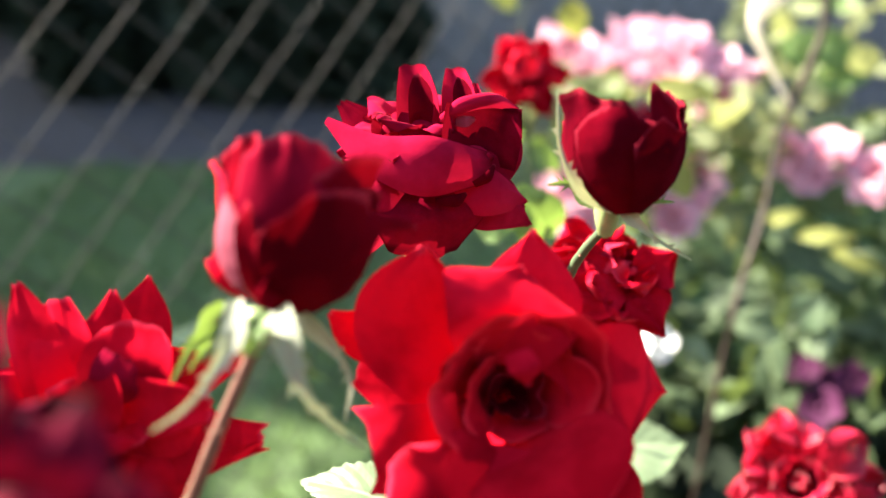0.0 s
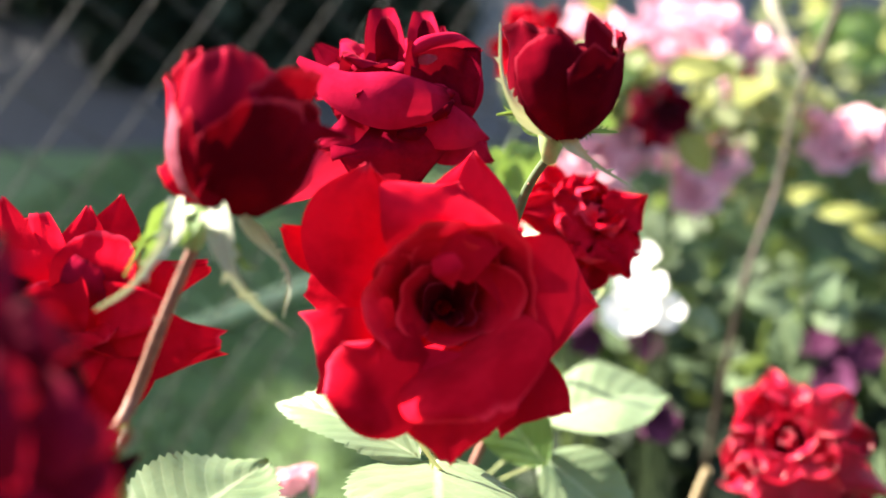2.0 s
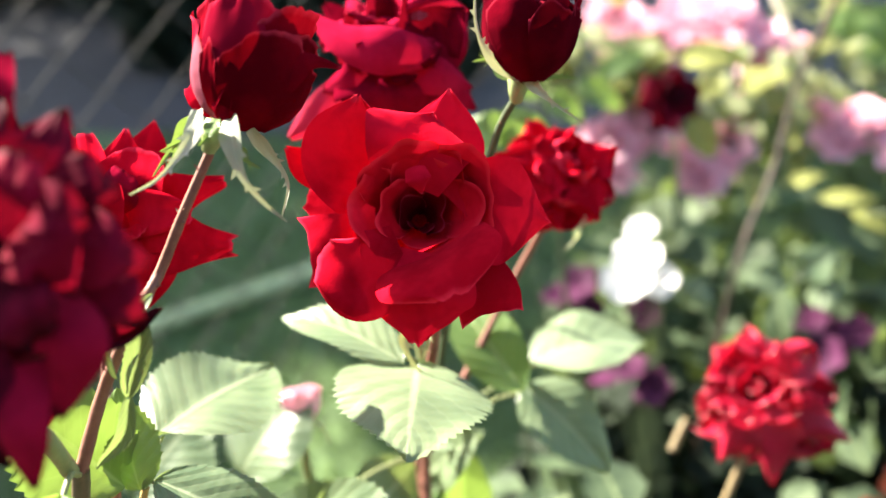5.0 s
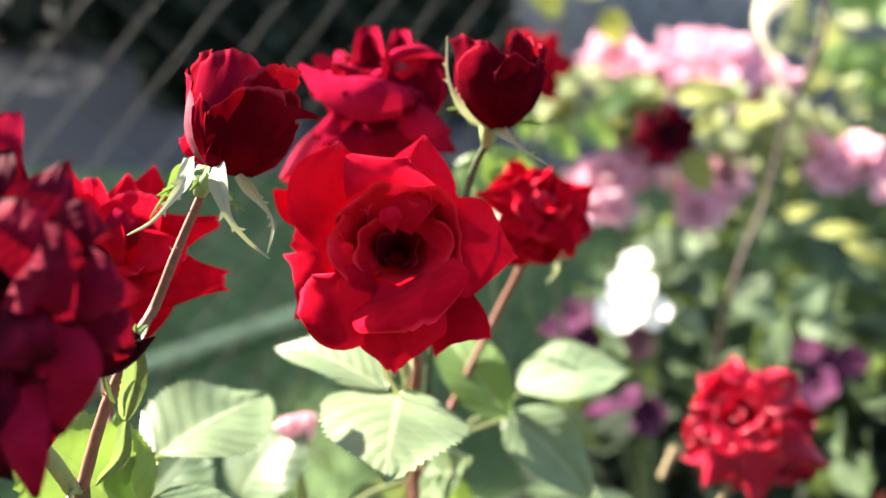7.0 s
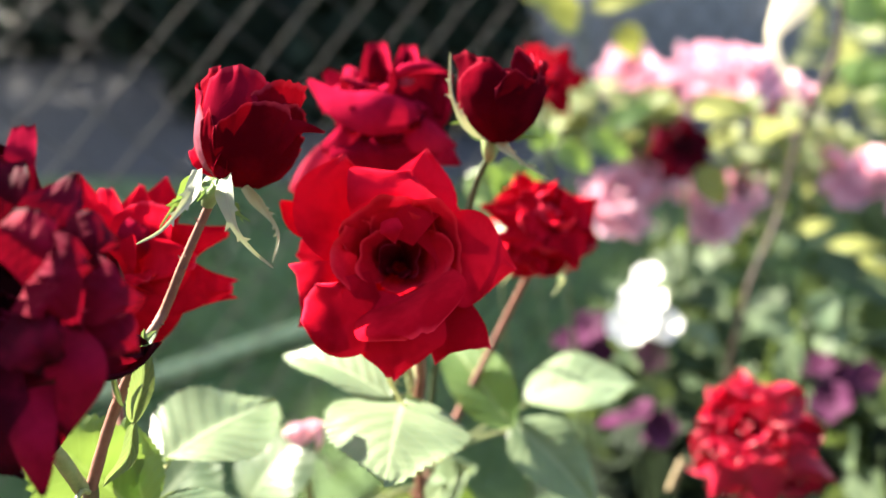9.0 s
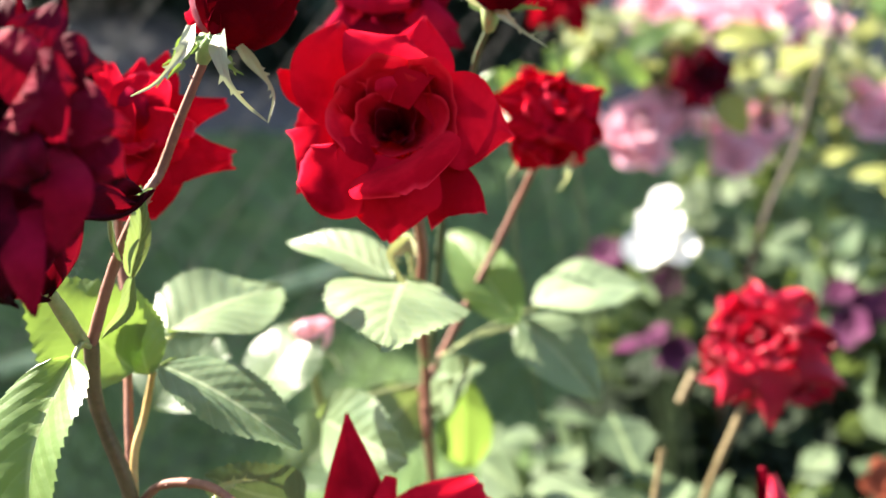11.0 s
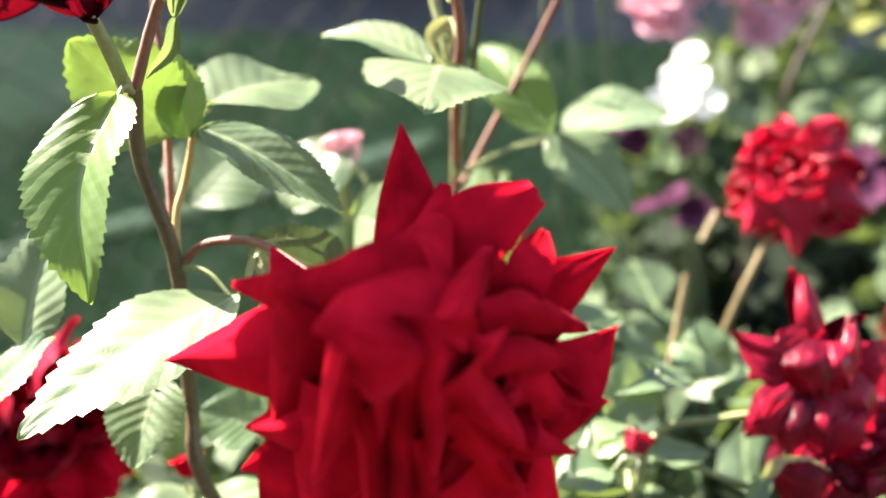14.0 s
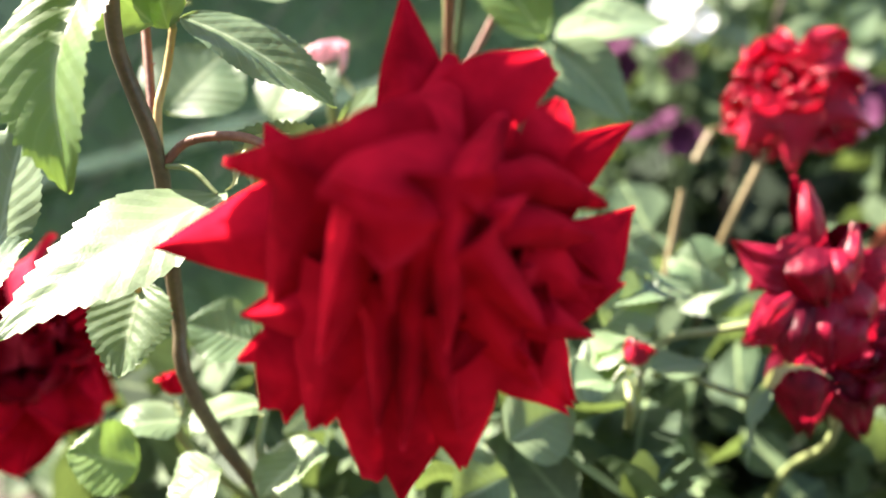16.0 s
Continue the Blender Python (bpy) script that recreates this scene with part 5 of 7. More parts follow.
petal(sh, ROSY_VIEW, [(7.1, 13.7, 12.0), (12.0, 13.3, 15.0), (16.2, 14.5, 12.0)], (1.4, 2.2, 0.8), (-0.5, -0.6), M_MAUVE, seed=212, ruff=0.08)
petal(sh, ROSY_VIEW, [(21.7, -4.7, 8.0), (29.0, 5.9, 9.0), (32.8, 18.5, 1.0)], (8.3, 7.7, 3.9, 1.4), (-0.3, -0.5), M_ROSY, seed=215)
petal(sh, ROSY_VIEW, [(-37.9, 16.4, 3.0), (-22.6, 3.2, 15.0), (-2.7, -2.7, 23.0), (20.1, -3.7, 18.0)], (1.4, 7.5, 11.6, 6.1), (-0.4, -0.6, -0.7), M_ROSY, seed=208, ruff=0.02)
petal(sh, ROSY_VIEW, [(-4.7, -7.1, 6.0), (-18.3, -14.9, 13.0), (-30.8, -17.6, 3.0)], (10.5, 9.9, 6.6, 2.2), (-0.3, -0.5, -0.6), M_ROSY, seed=210, ruff=0.03)
# Lower petal in the shaded copy, as it lies in shadow.
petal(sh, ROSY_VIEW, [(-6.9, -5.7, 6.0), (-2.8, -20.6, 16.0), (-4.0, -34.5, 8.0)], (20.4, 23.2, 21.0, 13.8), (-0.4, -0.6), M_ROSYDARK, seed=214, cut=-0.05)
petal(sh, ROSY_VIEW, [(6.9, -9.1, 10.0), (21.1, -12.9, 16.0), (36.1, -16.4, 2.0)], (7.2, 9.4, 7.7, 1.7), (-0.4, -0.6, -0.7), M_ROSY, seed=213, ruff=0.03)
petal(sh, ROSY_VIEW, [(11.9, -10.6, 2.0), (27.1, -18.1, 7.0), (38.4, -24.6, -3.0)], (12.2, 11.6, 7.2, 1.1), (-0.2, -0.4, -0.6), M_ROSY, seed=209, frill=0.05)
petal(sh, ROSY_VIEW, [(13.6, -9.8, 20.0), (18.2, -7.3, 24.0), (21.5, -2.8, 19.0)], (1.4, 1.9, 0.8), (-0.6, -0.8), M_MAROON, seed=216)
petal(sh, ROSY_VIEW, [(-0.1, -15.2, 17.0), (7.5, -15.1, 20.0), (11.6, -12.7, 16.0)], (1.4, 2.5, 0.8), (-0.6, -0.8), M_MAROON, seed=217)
# Outer petal in the paler red, as if in sun.
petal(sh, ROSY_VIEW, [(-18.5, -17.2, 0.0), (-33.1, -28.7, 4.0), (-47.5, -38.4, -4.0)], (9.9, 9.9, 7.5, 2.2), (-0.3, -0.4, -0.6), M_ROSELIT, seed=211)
# dark bud
darkb = rose("dark maroon half-open rosebud with drooping sepals", (0.0067, 0.2821, 0.8124), (0.1027, 0.2135, 0.9715), 0.0125, BUD[:2], M_MAROON, 40,
             [(-0.0024, 0.2881, 0.7909), (-0.0083, 0.2934, 0.7759), (-0.0261, 0.3033, 0.7225), (-0.0500, 0.3350, 0.6181), (-0.0552, 0.3357, 0.5990)], notch=0.01, bud=True, cane=M_STEM, sepals=False, r=(0.0015, 0.0022))
kh = head_of(darkb)
DARK_BUD_VIEW = (np.array((0.0091, 0.2775, 0.8270)), np.array([(0.9695, 0.2408, -0.0451), (-0.0369, 0.3254, 0.9448), (0.2422, -0.9144, 0.3244)]))
wrap(kh, DARK_BUD_VIEW, (1.7, -17.5, -2.0), (1.4, 13.7, -4.0), (1.8, 7.9, 12.2, 14.5, 16.2, 16.6, 16.2, 14.8), (-180, 180), (0.8, 0.9, 0.84, 0.92, 0.86, 0.8), M_MAROON, seed=221, frill=0.6, ruff=0.6)
wrap(kh, DARK_BUD_VIEW, (1.7, -17.5, -2.0), (1.4, 13.7, -4.0), (3.2, 9.3, 13.6, 15.9, 17.6, 18.0, 17.6, 16.2), (-150, -15), (0.7, 0.95, 1.08, 1.24, 1.1, 1.02), M_MAROON, seed=222, frill=1.8, flare=2.0, ruff=1.2)
wrap(kh, DARK_BUD_VIEW, (1.7, -17.5, -2.0), (1.4, 13.7, -4.0), (2.4, 8.5, 12.8, 15.1, 16.8, 17.2, 16.8, 15.4), (15, 80), (0.9, 1.24, 0.95, 1.2, 0.9), M_MAROON, seed=226, frill=2.2, ruff=1.0)
wrap(kh, DARK_BUD_VIEW, (1.7, -17.5, -2.0), (1.4, 13.7, -4.0), (3.7, 9.8, 14.1, 16.4, 18.1, 18.5, 18.1, 16.7), (55, 150), (0.85, 1.12, 0.92, 1.08, 0.8), M_MAROON, seed=223, frill=2.2, flare=2.0, ruff=1.1)
wrap(kh, DARK_BUD_VIEW, (1.7, -17.5, -2.0), (1.4, 13.7, -4.0), (4.0, 10.1, 14.4, 16.7, 18.4, 18.8, 18.4, 17.0), (-62, 14), (0.8, 0.98, 1.02, 0.96, 0.8), M_MAROON, seed=224, frill=1.2, ruff=1.1)
wrap(kh, DARK_BUD_VIEW, (1.7, -17.5, -2.0), (1.4, 13.7, -4.0), (4.8, 10.9, 15.2, 17.5, 19.2, 19.6, 19.2, 17.8), (-8, 112), (0.6, 0.82, 0.72, 0.84, 0.8, 0.7), M_MAROON, seed=225, frill=1.2, flare=1.5, ruff=1.0)
hipk = calyx(darkb, (0.0057, 0.2815, 0.8100), (0.1027, 0.2135, 0.9715), 0.019, 45, count=0)
sepal(hipk, [(0.0069, 0.2757, 0.8111), (-0.0040, 0.2728, 0.8195), (-0.0097, 0.2743, 0.8314), (-0.0105, 0.2781, 0.8477)], 0.0038, seed=12)
sepal(hipk, [(0.0024, 0.2830, 0.8107), (-0.0059, 0.2863, 0.8159), (-0.0138, 0.2864, 0.8158)], 0.0055, seed=13, material=M_LIME)
sepal(hipk, [(0.0093, 0.2764, 0.8120), (0.0143, 0.2733, 0.8072), (0.0216, 0.2733, 0.8011), (0.0317, 0.2743, 0.7944)], 0.0036, seed=14)
sepal(hipk, [(0.0113, 0.2830, 0.8123), (0.0183, 0.2860, 0.8103), (0.0276, 0.2912, 0.8083)], 0.0045, seed=15, material=M_LIME)
# small rose to the side
small = rose("small ragged red rose on a thin brown stem", (0.0185, 0.3754, 0.7496), (0.4737, -0.4809, 0.7378), 0.027, CRUMPLED, M_RED, 52,
             [(0.0057, 0.3739, 0.7177), (-0.0108, 0.3791, 0.6830), (-0.0301, 0.3670, 0.6426), (-0.0505, 0.3435, 0.5995), (-0.0543, 0.3349, 0.5920)], cane=M_CANE_RED, r=(0.0018, 0.0024), jit=2)
lh = head_of(small)
flap(lh, (0.0146, 0.3696, 0.7462), (-0.0194, 0.3620, 0.7564), 0.024, (0.1238, -0.8259, 0.5501), M_RED, 0.1, 0.6, 1.2, seed=231, ruff=0.12)
flap(lh, (0.0180, 0.3673, 0.7437), (-0.0117, 0.3565, 0.7394), 0.024, (0.1238, -0.8259, 0.5501), M_RED, 0.1, 0.6, 1.2, seed=232, ruff=0.12)
flap(lh, (0.0236, 0.3728, 0.7455), (0.0421, 0.3801, 0.7571), 0.026, (0.1238, -0.8259, 0.5501), M_RED, 0.1, 0.6, 1.2, seed=233, ruff=0.12)
flap(lh, (0.0226, 0.3679, 0.7437), (0.0346, 0.3590, 0.7249), 0.026, (0.1238, -0.8259, 0.5501), M_RED, 0.1, 0.6, 1.2, seed=234, ruff=0.12)
# rose behind the bud's stem
back = rose("open red rose with broad sunlit petals", (-0.1520, 0.2206, 0.7764), (0.2099, -0.2223, 0.9521), 0.030, ROUND[2:4], M_RED, 61,
            [(-0.1571, 0.2164, 0.7132), (-0.1449, 0.1979, 0.6881), (-0.1366, 0.1808, 0.6667), (-0.1263, 0.1610, 0.6433), (-0.1208, 0.1514, 0.6247)], notch=0.01, cane=M_CANE_RED, r=(0.002, 0.0018), sepals=False)
ah = head_of(back)
BACK_VIEW = (np.array((-0.1394, 0.2252, 0.7660)), np.array([(0.9695, 0.2408, -0.0451), (-0.0369, 0.3254, 0.9448), (0.2422, -0.9144, 0.3244)]))
petal(ah, BACK_VIEW, [(-1.4, 3.2, -4.0), (3.6, 21.2, -6.0), (6.6, 37.5, -10.0)], (12.8, 11.5, 8.3, 0.5), (0.3, 0.2, -0.2), M_RED, seed=241)
petal(ah, BACK_VIEW, [(-7.2, 3.2, -2.0), (-4.7, 19.3, -2.0), (-4.1, 33.9, -7.0)], (11.2, 10.9, 7.1, 1.0), (0.4, 0.3, -0.3), M_RED, seed=242)
petal(ah, BACK_VIEW, [(-12.8, 3.2, 0.0), (-17.6, 17.6, 0.0), (-21.4, 31.7, -6.0)], (11.2, 10.3, 8.3, 4.2), (0.4, 0.2, -0.3), M_RED, seed=243, ruff=0.06)
petal(ah, BACK_VIEW, [(-19.2, 3.2, 0.0), (-26.5, 22.6, -2.0), (-32.1, 37.4, -6.0)], (9.6, 8.3, 5.8, 1.6), (0.4, 0.3, -0.3), M_RED, seed=244)
petal(ah, BACK_VIEW, [(2.3, 0.0, 2.0), (4.3, 11.7, 12.0), (5.2, 23.2, 8.0)], (12.8, 13.8, 13.1, 8.3), (0.7, 0.7, 0.5, 0.2), M_RED, seed=245, cut=-0.08)
petal(ah, BACK_VIEW, [(-1.0, 0.0, 6.0), (-1.2, 7.8, 14.0), (2.7, 15.4, 16.0)], (9.6, 9.9, 6.4), (-0.2, -0.7), M_ROSY, seed=246, lip=0.3)
petal(ah, BACK_VIEW, [(5.5, 3.2, 2.0), (22.6, 8.7, 6.0), (36.9, 13.1, 0.0)], (9.6, 9.3, 5.5, 2.6), (0.1, -0.2, -0.5), M_RED, seed=247)
petal(ah, BACK_VIEW, [(-1.0, 0.0, 6.0), (16.5, 0.8, 16.0), (27.8, -0.2, 17.0)], (11.2, 8.3, 3.5), (0.5, 0.6), M_RED, seed=248, lip=0.15)
petal(ah, BACK_VIEW, [(1.3, -3.1, 8.0), (17.3, -4.6, 14.0), (27.0, -6.2, 10.0)], (11.2, 9.9, 4.8), (-0.2, -0.5), M_RED, seed=252)
petal(ah, BACK_VIEW, [(-2.6, -7.9, 6.0), (24.5, -10.8, 12.0), (43.5, -12.0, 5.0)], (14.4, 13.8, 7.7, 4.2), (-0.1, -0.3, -0.7), M_RED, seed=249, cut=0.06)
petal(ah, BACK_VIEW, [(-1.7, -3.2, 4.0), (3.5, -18.6, 12.0), (-1.0, -37.8, 6.0)], (17.6, 20.0, 16.0, 8.0), (-0.2, -0.4, -0.6), M_RED, seed=250)
petal(ah, BACK_VIEW, [(-9.7, 0.0, 8.0), (-8.9, -15.4, 14.0), (-12.8, -37.6, 8.0)], (17.6, 17.6, 12.8), (-0.2, -0.4), M_RED, seed=251)
petal(ah, BACK_VIEW, [(-13.6, -3.1, 10.0), (-6.5, 3.1, 16.0), (-10.4, 10.8, 14.0)], (9.6, 11.2, 8.0), (0.5, 0.5), M_RED, seed=253)
# overblown dark rose at the side
dark = rose("overblown dark maroon rose with crumpled drying petals", (-0.1098, 0.1089, 0.8006), (0.7294, -0.3503, 0.5875), 0.045, CRUMPLED, M_DARK, 70,
            [(-0.1225, 0.1343, 0.7286), (-0.1257, 0.1477, 0.7022)], notch=0.06, jit=2)
oh = head_of(dark)
DARK_VIEW = (np.array((-0.0933, 0.1122, 0.7982)), np.array([(0.9695, 0.2408, -0.0451), (-0.0369, 0.3254, 0.9448), (0.2422, -0.9144, 0.3244)]))
petal(oh, DARK_VIEW, [(-8.4, 23.6, -4.0), (-6.6, 38.2, 0.0), (-8.2, 48.6, -4.0)], (4.8, 4.9, 3.6), (0.5, 0.3, -0.3), M_ROSY, seed=261, frill=0.03)
petal(oh, DARK_VIEW, [(-0.2, 14.8, 4.0), (8.8, 23.8, 10.0), (12.1, 33.6, 4.0)], (8.5, 8.7, 5.9, 1.5), (0.3, 0, -0.5), M_DARK, seed=262, frill=0.06, ruff=0.08, nu=31)
petal(oh, DARK_VIEW, [(8.9, 8.5, 8.0), (20.7, 15.5, 14.0), (26.4, 13.5, 8.0)], (7.4, 7.6, 1.7), (-0.3, -0.6), M_DARK, seed=263, frill=0.06, ruff=0.08, nu=31)
petal(oh, DARK_VIEW, [(11.0, 2.4, 8.0), (25.7, -2.0, 14.0), (32.9, -4.1, 6.0)], (10.1, 9.8, 5.9, 2.1), (-0.2, -0.5, -0.6), M_DARK, seed=264, frill=0.05, ruff=0.08, nu=31)
# Middle of the rose, its light put into the brighter crimson.
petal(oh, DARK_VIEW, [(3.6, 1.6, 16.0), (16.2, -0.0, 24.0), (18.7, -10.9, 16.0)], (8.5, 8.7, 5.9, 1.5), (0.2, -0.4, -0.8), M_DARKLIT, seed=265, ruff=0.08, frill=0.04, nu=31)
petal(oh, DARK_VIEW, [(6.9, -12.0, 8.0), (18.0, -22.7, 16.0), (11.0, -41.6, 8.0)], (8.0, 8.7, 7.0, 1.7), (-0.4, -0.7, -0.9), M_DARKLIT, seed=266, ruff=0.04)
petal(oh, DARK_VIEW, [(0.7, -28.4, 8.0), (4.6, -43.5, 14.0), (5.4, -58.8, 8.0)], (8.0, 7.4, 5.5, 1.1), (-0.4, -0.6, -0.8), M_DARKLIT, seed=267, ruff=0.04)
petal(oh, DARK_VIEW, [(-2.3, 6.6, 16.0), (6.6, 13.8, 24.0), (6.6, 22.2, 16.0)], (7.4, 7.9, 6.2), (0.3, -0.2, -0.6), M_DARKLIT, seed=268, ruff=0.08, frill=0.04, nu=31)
petal(oh, DARK_VIEW, [(14.4, -6.1, 4.0), (25.4, -14.1, 8.0), (28.9, -18.9, 2.0)], (8.5, 8.1, 2.5), (-0.3, -0.6), M_DARK, seed=269, ruff=0.08, frill=0.06, nu=31)
petal(oh, DARK_VIEW, [(-0.3, -7.3, 16.0), (9.5, -15.4, 24.0), (12.5, -20.9, 18.0)], (9.6, 9.1, 4.2), (0, -0.6), M_DARK, seed=270, ruff=0.1, frill=0.06, nu=31)
petal(oh, DARK_VIEW, [(7.6, 10.5, 16.0), (18.1, 8.6, 24.0), (21.5, 5.6, 16.0)], (6.4, 6.4, 3.2), (0.3, -0.5), M_DARK, seed=271, ruff=0.1, frill=0.06, nu=31)
petal(oh, DARK_VIEW, [(-10.6, -22.3, 8.0), (-5.4, -37.9, 12.0), (-5.4, -53.1, 8.0)], (8.5, 8.5, 4.2), (-0.3, -0.6), M_DARK, seed=272, ruff=0.06)
petal(oh, DARK_VIEW, [(-12.7, 18.9, 4.0), (-9.6, 29.2, 6.0), (-11.7, 39.3, 0.0)], (8.5, 8.5, 5.3), (0.3, -0.2), M_DARK, seed=273, ruff=0.1, frill=0.05, nu=31)
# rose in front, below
near = rose("large full-blown red rose with folded pointed petals", (0.0372, 0.0695, 0.6502), (0.5272, -0.6867, 0.5005), 0.033, FOLDED[1:4], M_RED_NEAR, 83,
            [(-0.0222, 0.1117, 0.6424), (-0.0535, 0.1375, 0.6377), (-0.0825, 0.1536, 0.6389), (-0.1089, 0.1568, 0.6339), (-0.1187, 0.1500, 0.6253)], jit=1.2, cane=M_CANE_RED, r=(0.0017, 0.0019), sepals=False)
nh = head_of(near)
NEAR_VIEW = (np.array((0.0085, 0.0681, 0.6481)), np.array([(0.9595, 0.2796, -0.0335), (-0.1081, 0.4758, 0.8729), (0.2600, -0.8339, 0.4868)]))
petal(nh, NEAR_VIEW, [(2.9, 27.4, -2.0), (6.9, 3.0, 4.0), (7.4, -28.1, -8.0)], (25.6, 36.2, 34.7, 16.6), (-0.4, -0.5), M_RED_NEAR, seed=300, fold=0.1, ruff=0.04)
petal(nh, NEAR_VIEW, [(4.8, 19.2, -14.0), (4.2, 44.0, -10.0), (1.3, 74.4, -18.0)], (13.9, 12.4, 9.6, 0.5), (-0.5, -0.6, -0.8), M_RED_NEAR, seed=301, fold=0.35)
petal(nh, NEAR_VIEW, [(15.1, 27.8, -6.0), (24.6, 41.1, -4.0), (43.4, 53.3, -12.0)], (12.7, 12.7, 10.6, 4.5), (0.3, 0.1, -0.4), M_RED_NEAR, seed=303, cut=0.02)
petal(nh, NEAR_VIEW, [(36.8, 16.5, -22.0), (51.7, 25.9, -17.0), (67.7, 36.4, -20.0)], (12.1, 10.0, 5.7, 0.3), (0.1, -0.2, -0.5), M_RED_NEAR, seed=304)
petal(nh, NEAR_VIEW, [(36.2, -4.8, -16.0), (52.9, -2.4, -10.0), (68.3, 11.6, -20.0)], (13.6, 13.9, 9.3, 0.5), (0.2, 0, -0.4), M_RED_NEAR, seed=309)
petal(nh, NEAR_VIEW, [(34.1, -11.0, -10.0), (49.2, -13.1, -6.0), (65.0, -10.2, -18.0)], (12.1, 10.6, 6.3, 0.5), (0.1, -0.3), M_RED_NEAR, seed=310, fold=0.2)
petal(nh, NEAR_VIEW, [(21.0, -12.0, 2.0), (35.2, -29.4, -6.0), (50.6, -46.9, -24.0)], (19.6, 16.9, 11.2, 2.1), (-0.2, -0.3, -0.6), M_RED_NEAR, seed=312, ruff=0.04, frill=0.03)
petal(nh, NEAR_VIEW, [(1.6, -14.9, 2.0), (3.2, -39.9, -4.0), (0.2, -76.0, -28.0)], (21.1, 22.6, 15.7, 0.6), (-0.3, -0.4, -0.6), M_RED_NEAR, seed=313, fold=0.2)
petal(nh, NEAR_VIEW, [(12.1, -23.9, 2.0), (15.9, -42.2, -4.0), (18.7, -64.9, -24.0)], (15.1, 13.9, 11.2, 1.5), (-0.3, -0.6), M_RED_NEAR, seed=314, fold=0.2)
petal(nh, NEAR_VIEW, [(-4.4, -17.9, 2.0), (-6.4, -39.9, -4.0), (-8.3, -68.5, -24.0)], (15.1, 14.5, 12.1, 3.9), (-0.3, -0.6), M_RED_NEAR, seed=325, fold=0.2)
petal(nh, NEAR_VIEW, [(-23.8, -18.7, -8.0), (-30.7, -33.0, -10.0), (-37.5, -50.2, -22.0)], (11.2, 10.9, 8.7, 4.5), (-0.2, -0.3, -0.5), M_RED_NEAR, seed=315, cut=0.12)
petal(nh, NEAR_VIEW, [(-19.3, -12.0, 2.0), (-30.2, -16.9, 0.0), (-44.6, -18.5, -14.0)], (12.1, 10.6, 6.3, 0.6), (-0.2, -0.4, -0.6), M_RED_NEAR, seed=316, fold=0.3)
petal(nh, NEAR_VIEW, [(-30.8, -25.4, -12.0), (-38.3, -28.4, -14.0), (-46.5, -32.5, -18.0)], (5.4, 4.5, 0.6), (0, -0.4), M_RED_NEAR, seed=317)
petal(nh, NEAR_VIEW, [(-16.3, 6.0, 2.0), (-41.2, 3.8, -2.0), (-73.5, 0.0, -26.0)], (17.3, 16.3, 10.6, 0.5), (-0.3, -0.4, -0.6), M_RED_NEAR, seed=318, frill=0.02, fold=0.35)
petal(nh, NEAR_VIEW, [(-27.0, 20.3, -8.0), (-33.3, 28.0, -10.0), (-38.1, 35.8, -16.0)], (7.2, 5.1, 0.5), (-0.2, -0.5), M_RED_NEAR, seed=320)
petal(nh, NEAR_VIEW, [(-16.3, 16.2, 24.0), (-23.7, -0.0, 12.0), (-35.0, -17.9, -6.0)], (15.1, 13.9, 10.6, 1.2), (-0.3, -0.5, -0.6), M_RED_NEAR, seed=328, fold=0.3)
petal(nh, NEAR_VIEW, [(-7.7, -8.5, 14.0), (-16.3, -31.4, 2.0), (-24.4, -51.2, -16.0)], (16.6, 15.7, 12.1, 3.3), (-0.3, -0.5), M_RED_NEAR, seed=329, fold=0.35)
petal(nh, NEAR_VIEW, [(20.3, -8.2, 22.0), (27.4, -23.3, 8.0), (39.8, -39.6, -12.0)], (10.6, 10.0, 7.5, 0.9), (-0.4, -0.6), M_RED_NEAR, seed=330, fold=0.7)
petal(nh, NEAR_VIEW, [(15.2, 55.6, -16.0), (12.1, 40.0, 4.0), (5.5, 23.8, 28.0), (0.6, 10.7, 45.0), (-0.3, -0.0, 40.0)], (2.1, 6.9, 15.1, 18.1, 10.6), (-0.5, -0.6, -0.7, -0.9, -1), M_RED_NEAR, seed=302, cut=-0.05, ruff=0.02)
petal(nh, NEAR_VIEW, [(10.7, 31.7, 20.0), (-7.9, 22.9, 27.0), (-27.6, 21.2, 14.0), (-48.4, 23.9, -10.0)], (8.4, 10.9, 9.0, 6.6, 1.5), (-0.8, -0.9, -0.9), M_RED_NEAR, seed=319, ruff=0.02)
petal(nh, NEAR_VIEW, [(-4.2, 12.1, 45.0), (-10.4, -5.1, 37.0), (-18.2, -28.9, 18.0)], (7.5, 8.7, 7.8, 1.5), (-0.3, -0.4, -0.5), M_RED_NEAR, seed=321, fold=2.1, ruff=0.02)
petal(nh, NEAR_VIEW, [(2.0, 10.8, 47.0), (0.2, -1.3, 40.0), (-0.0, -16.2, 24.0)], (6.6, 6.3, 4.8, 0.6), (-0.3, -0.4), M_RED_NEAR, seed=322, fold=2.1, ruff=0.02)
petal(nh, NEAR_VIEW, [(14.6, 15.9, 44.0), (13.9, -3.8, 38.0), (13.5, -26.2, 18.0)], (10.6, 9.3, 6.9, 0.9), (-0.3, -0.4, -0.5), M_RED_NEAR, seed=323, fold=2.0, ruff=0.02)
petal(nh, NEAR_VIEW, [(-3.6, -8.2, 22.0), (-3.6, -28.5, 13.0), (-5.3, -51.0, -6.0)], (8.4, 7.5, 6.0, 0.8), (-0.3, -0.5), M_RED_NEAR, seed=326, fold=1.8)
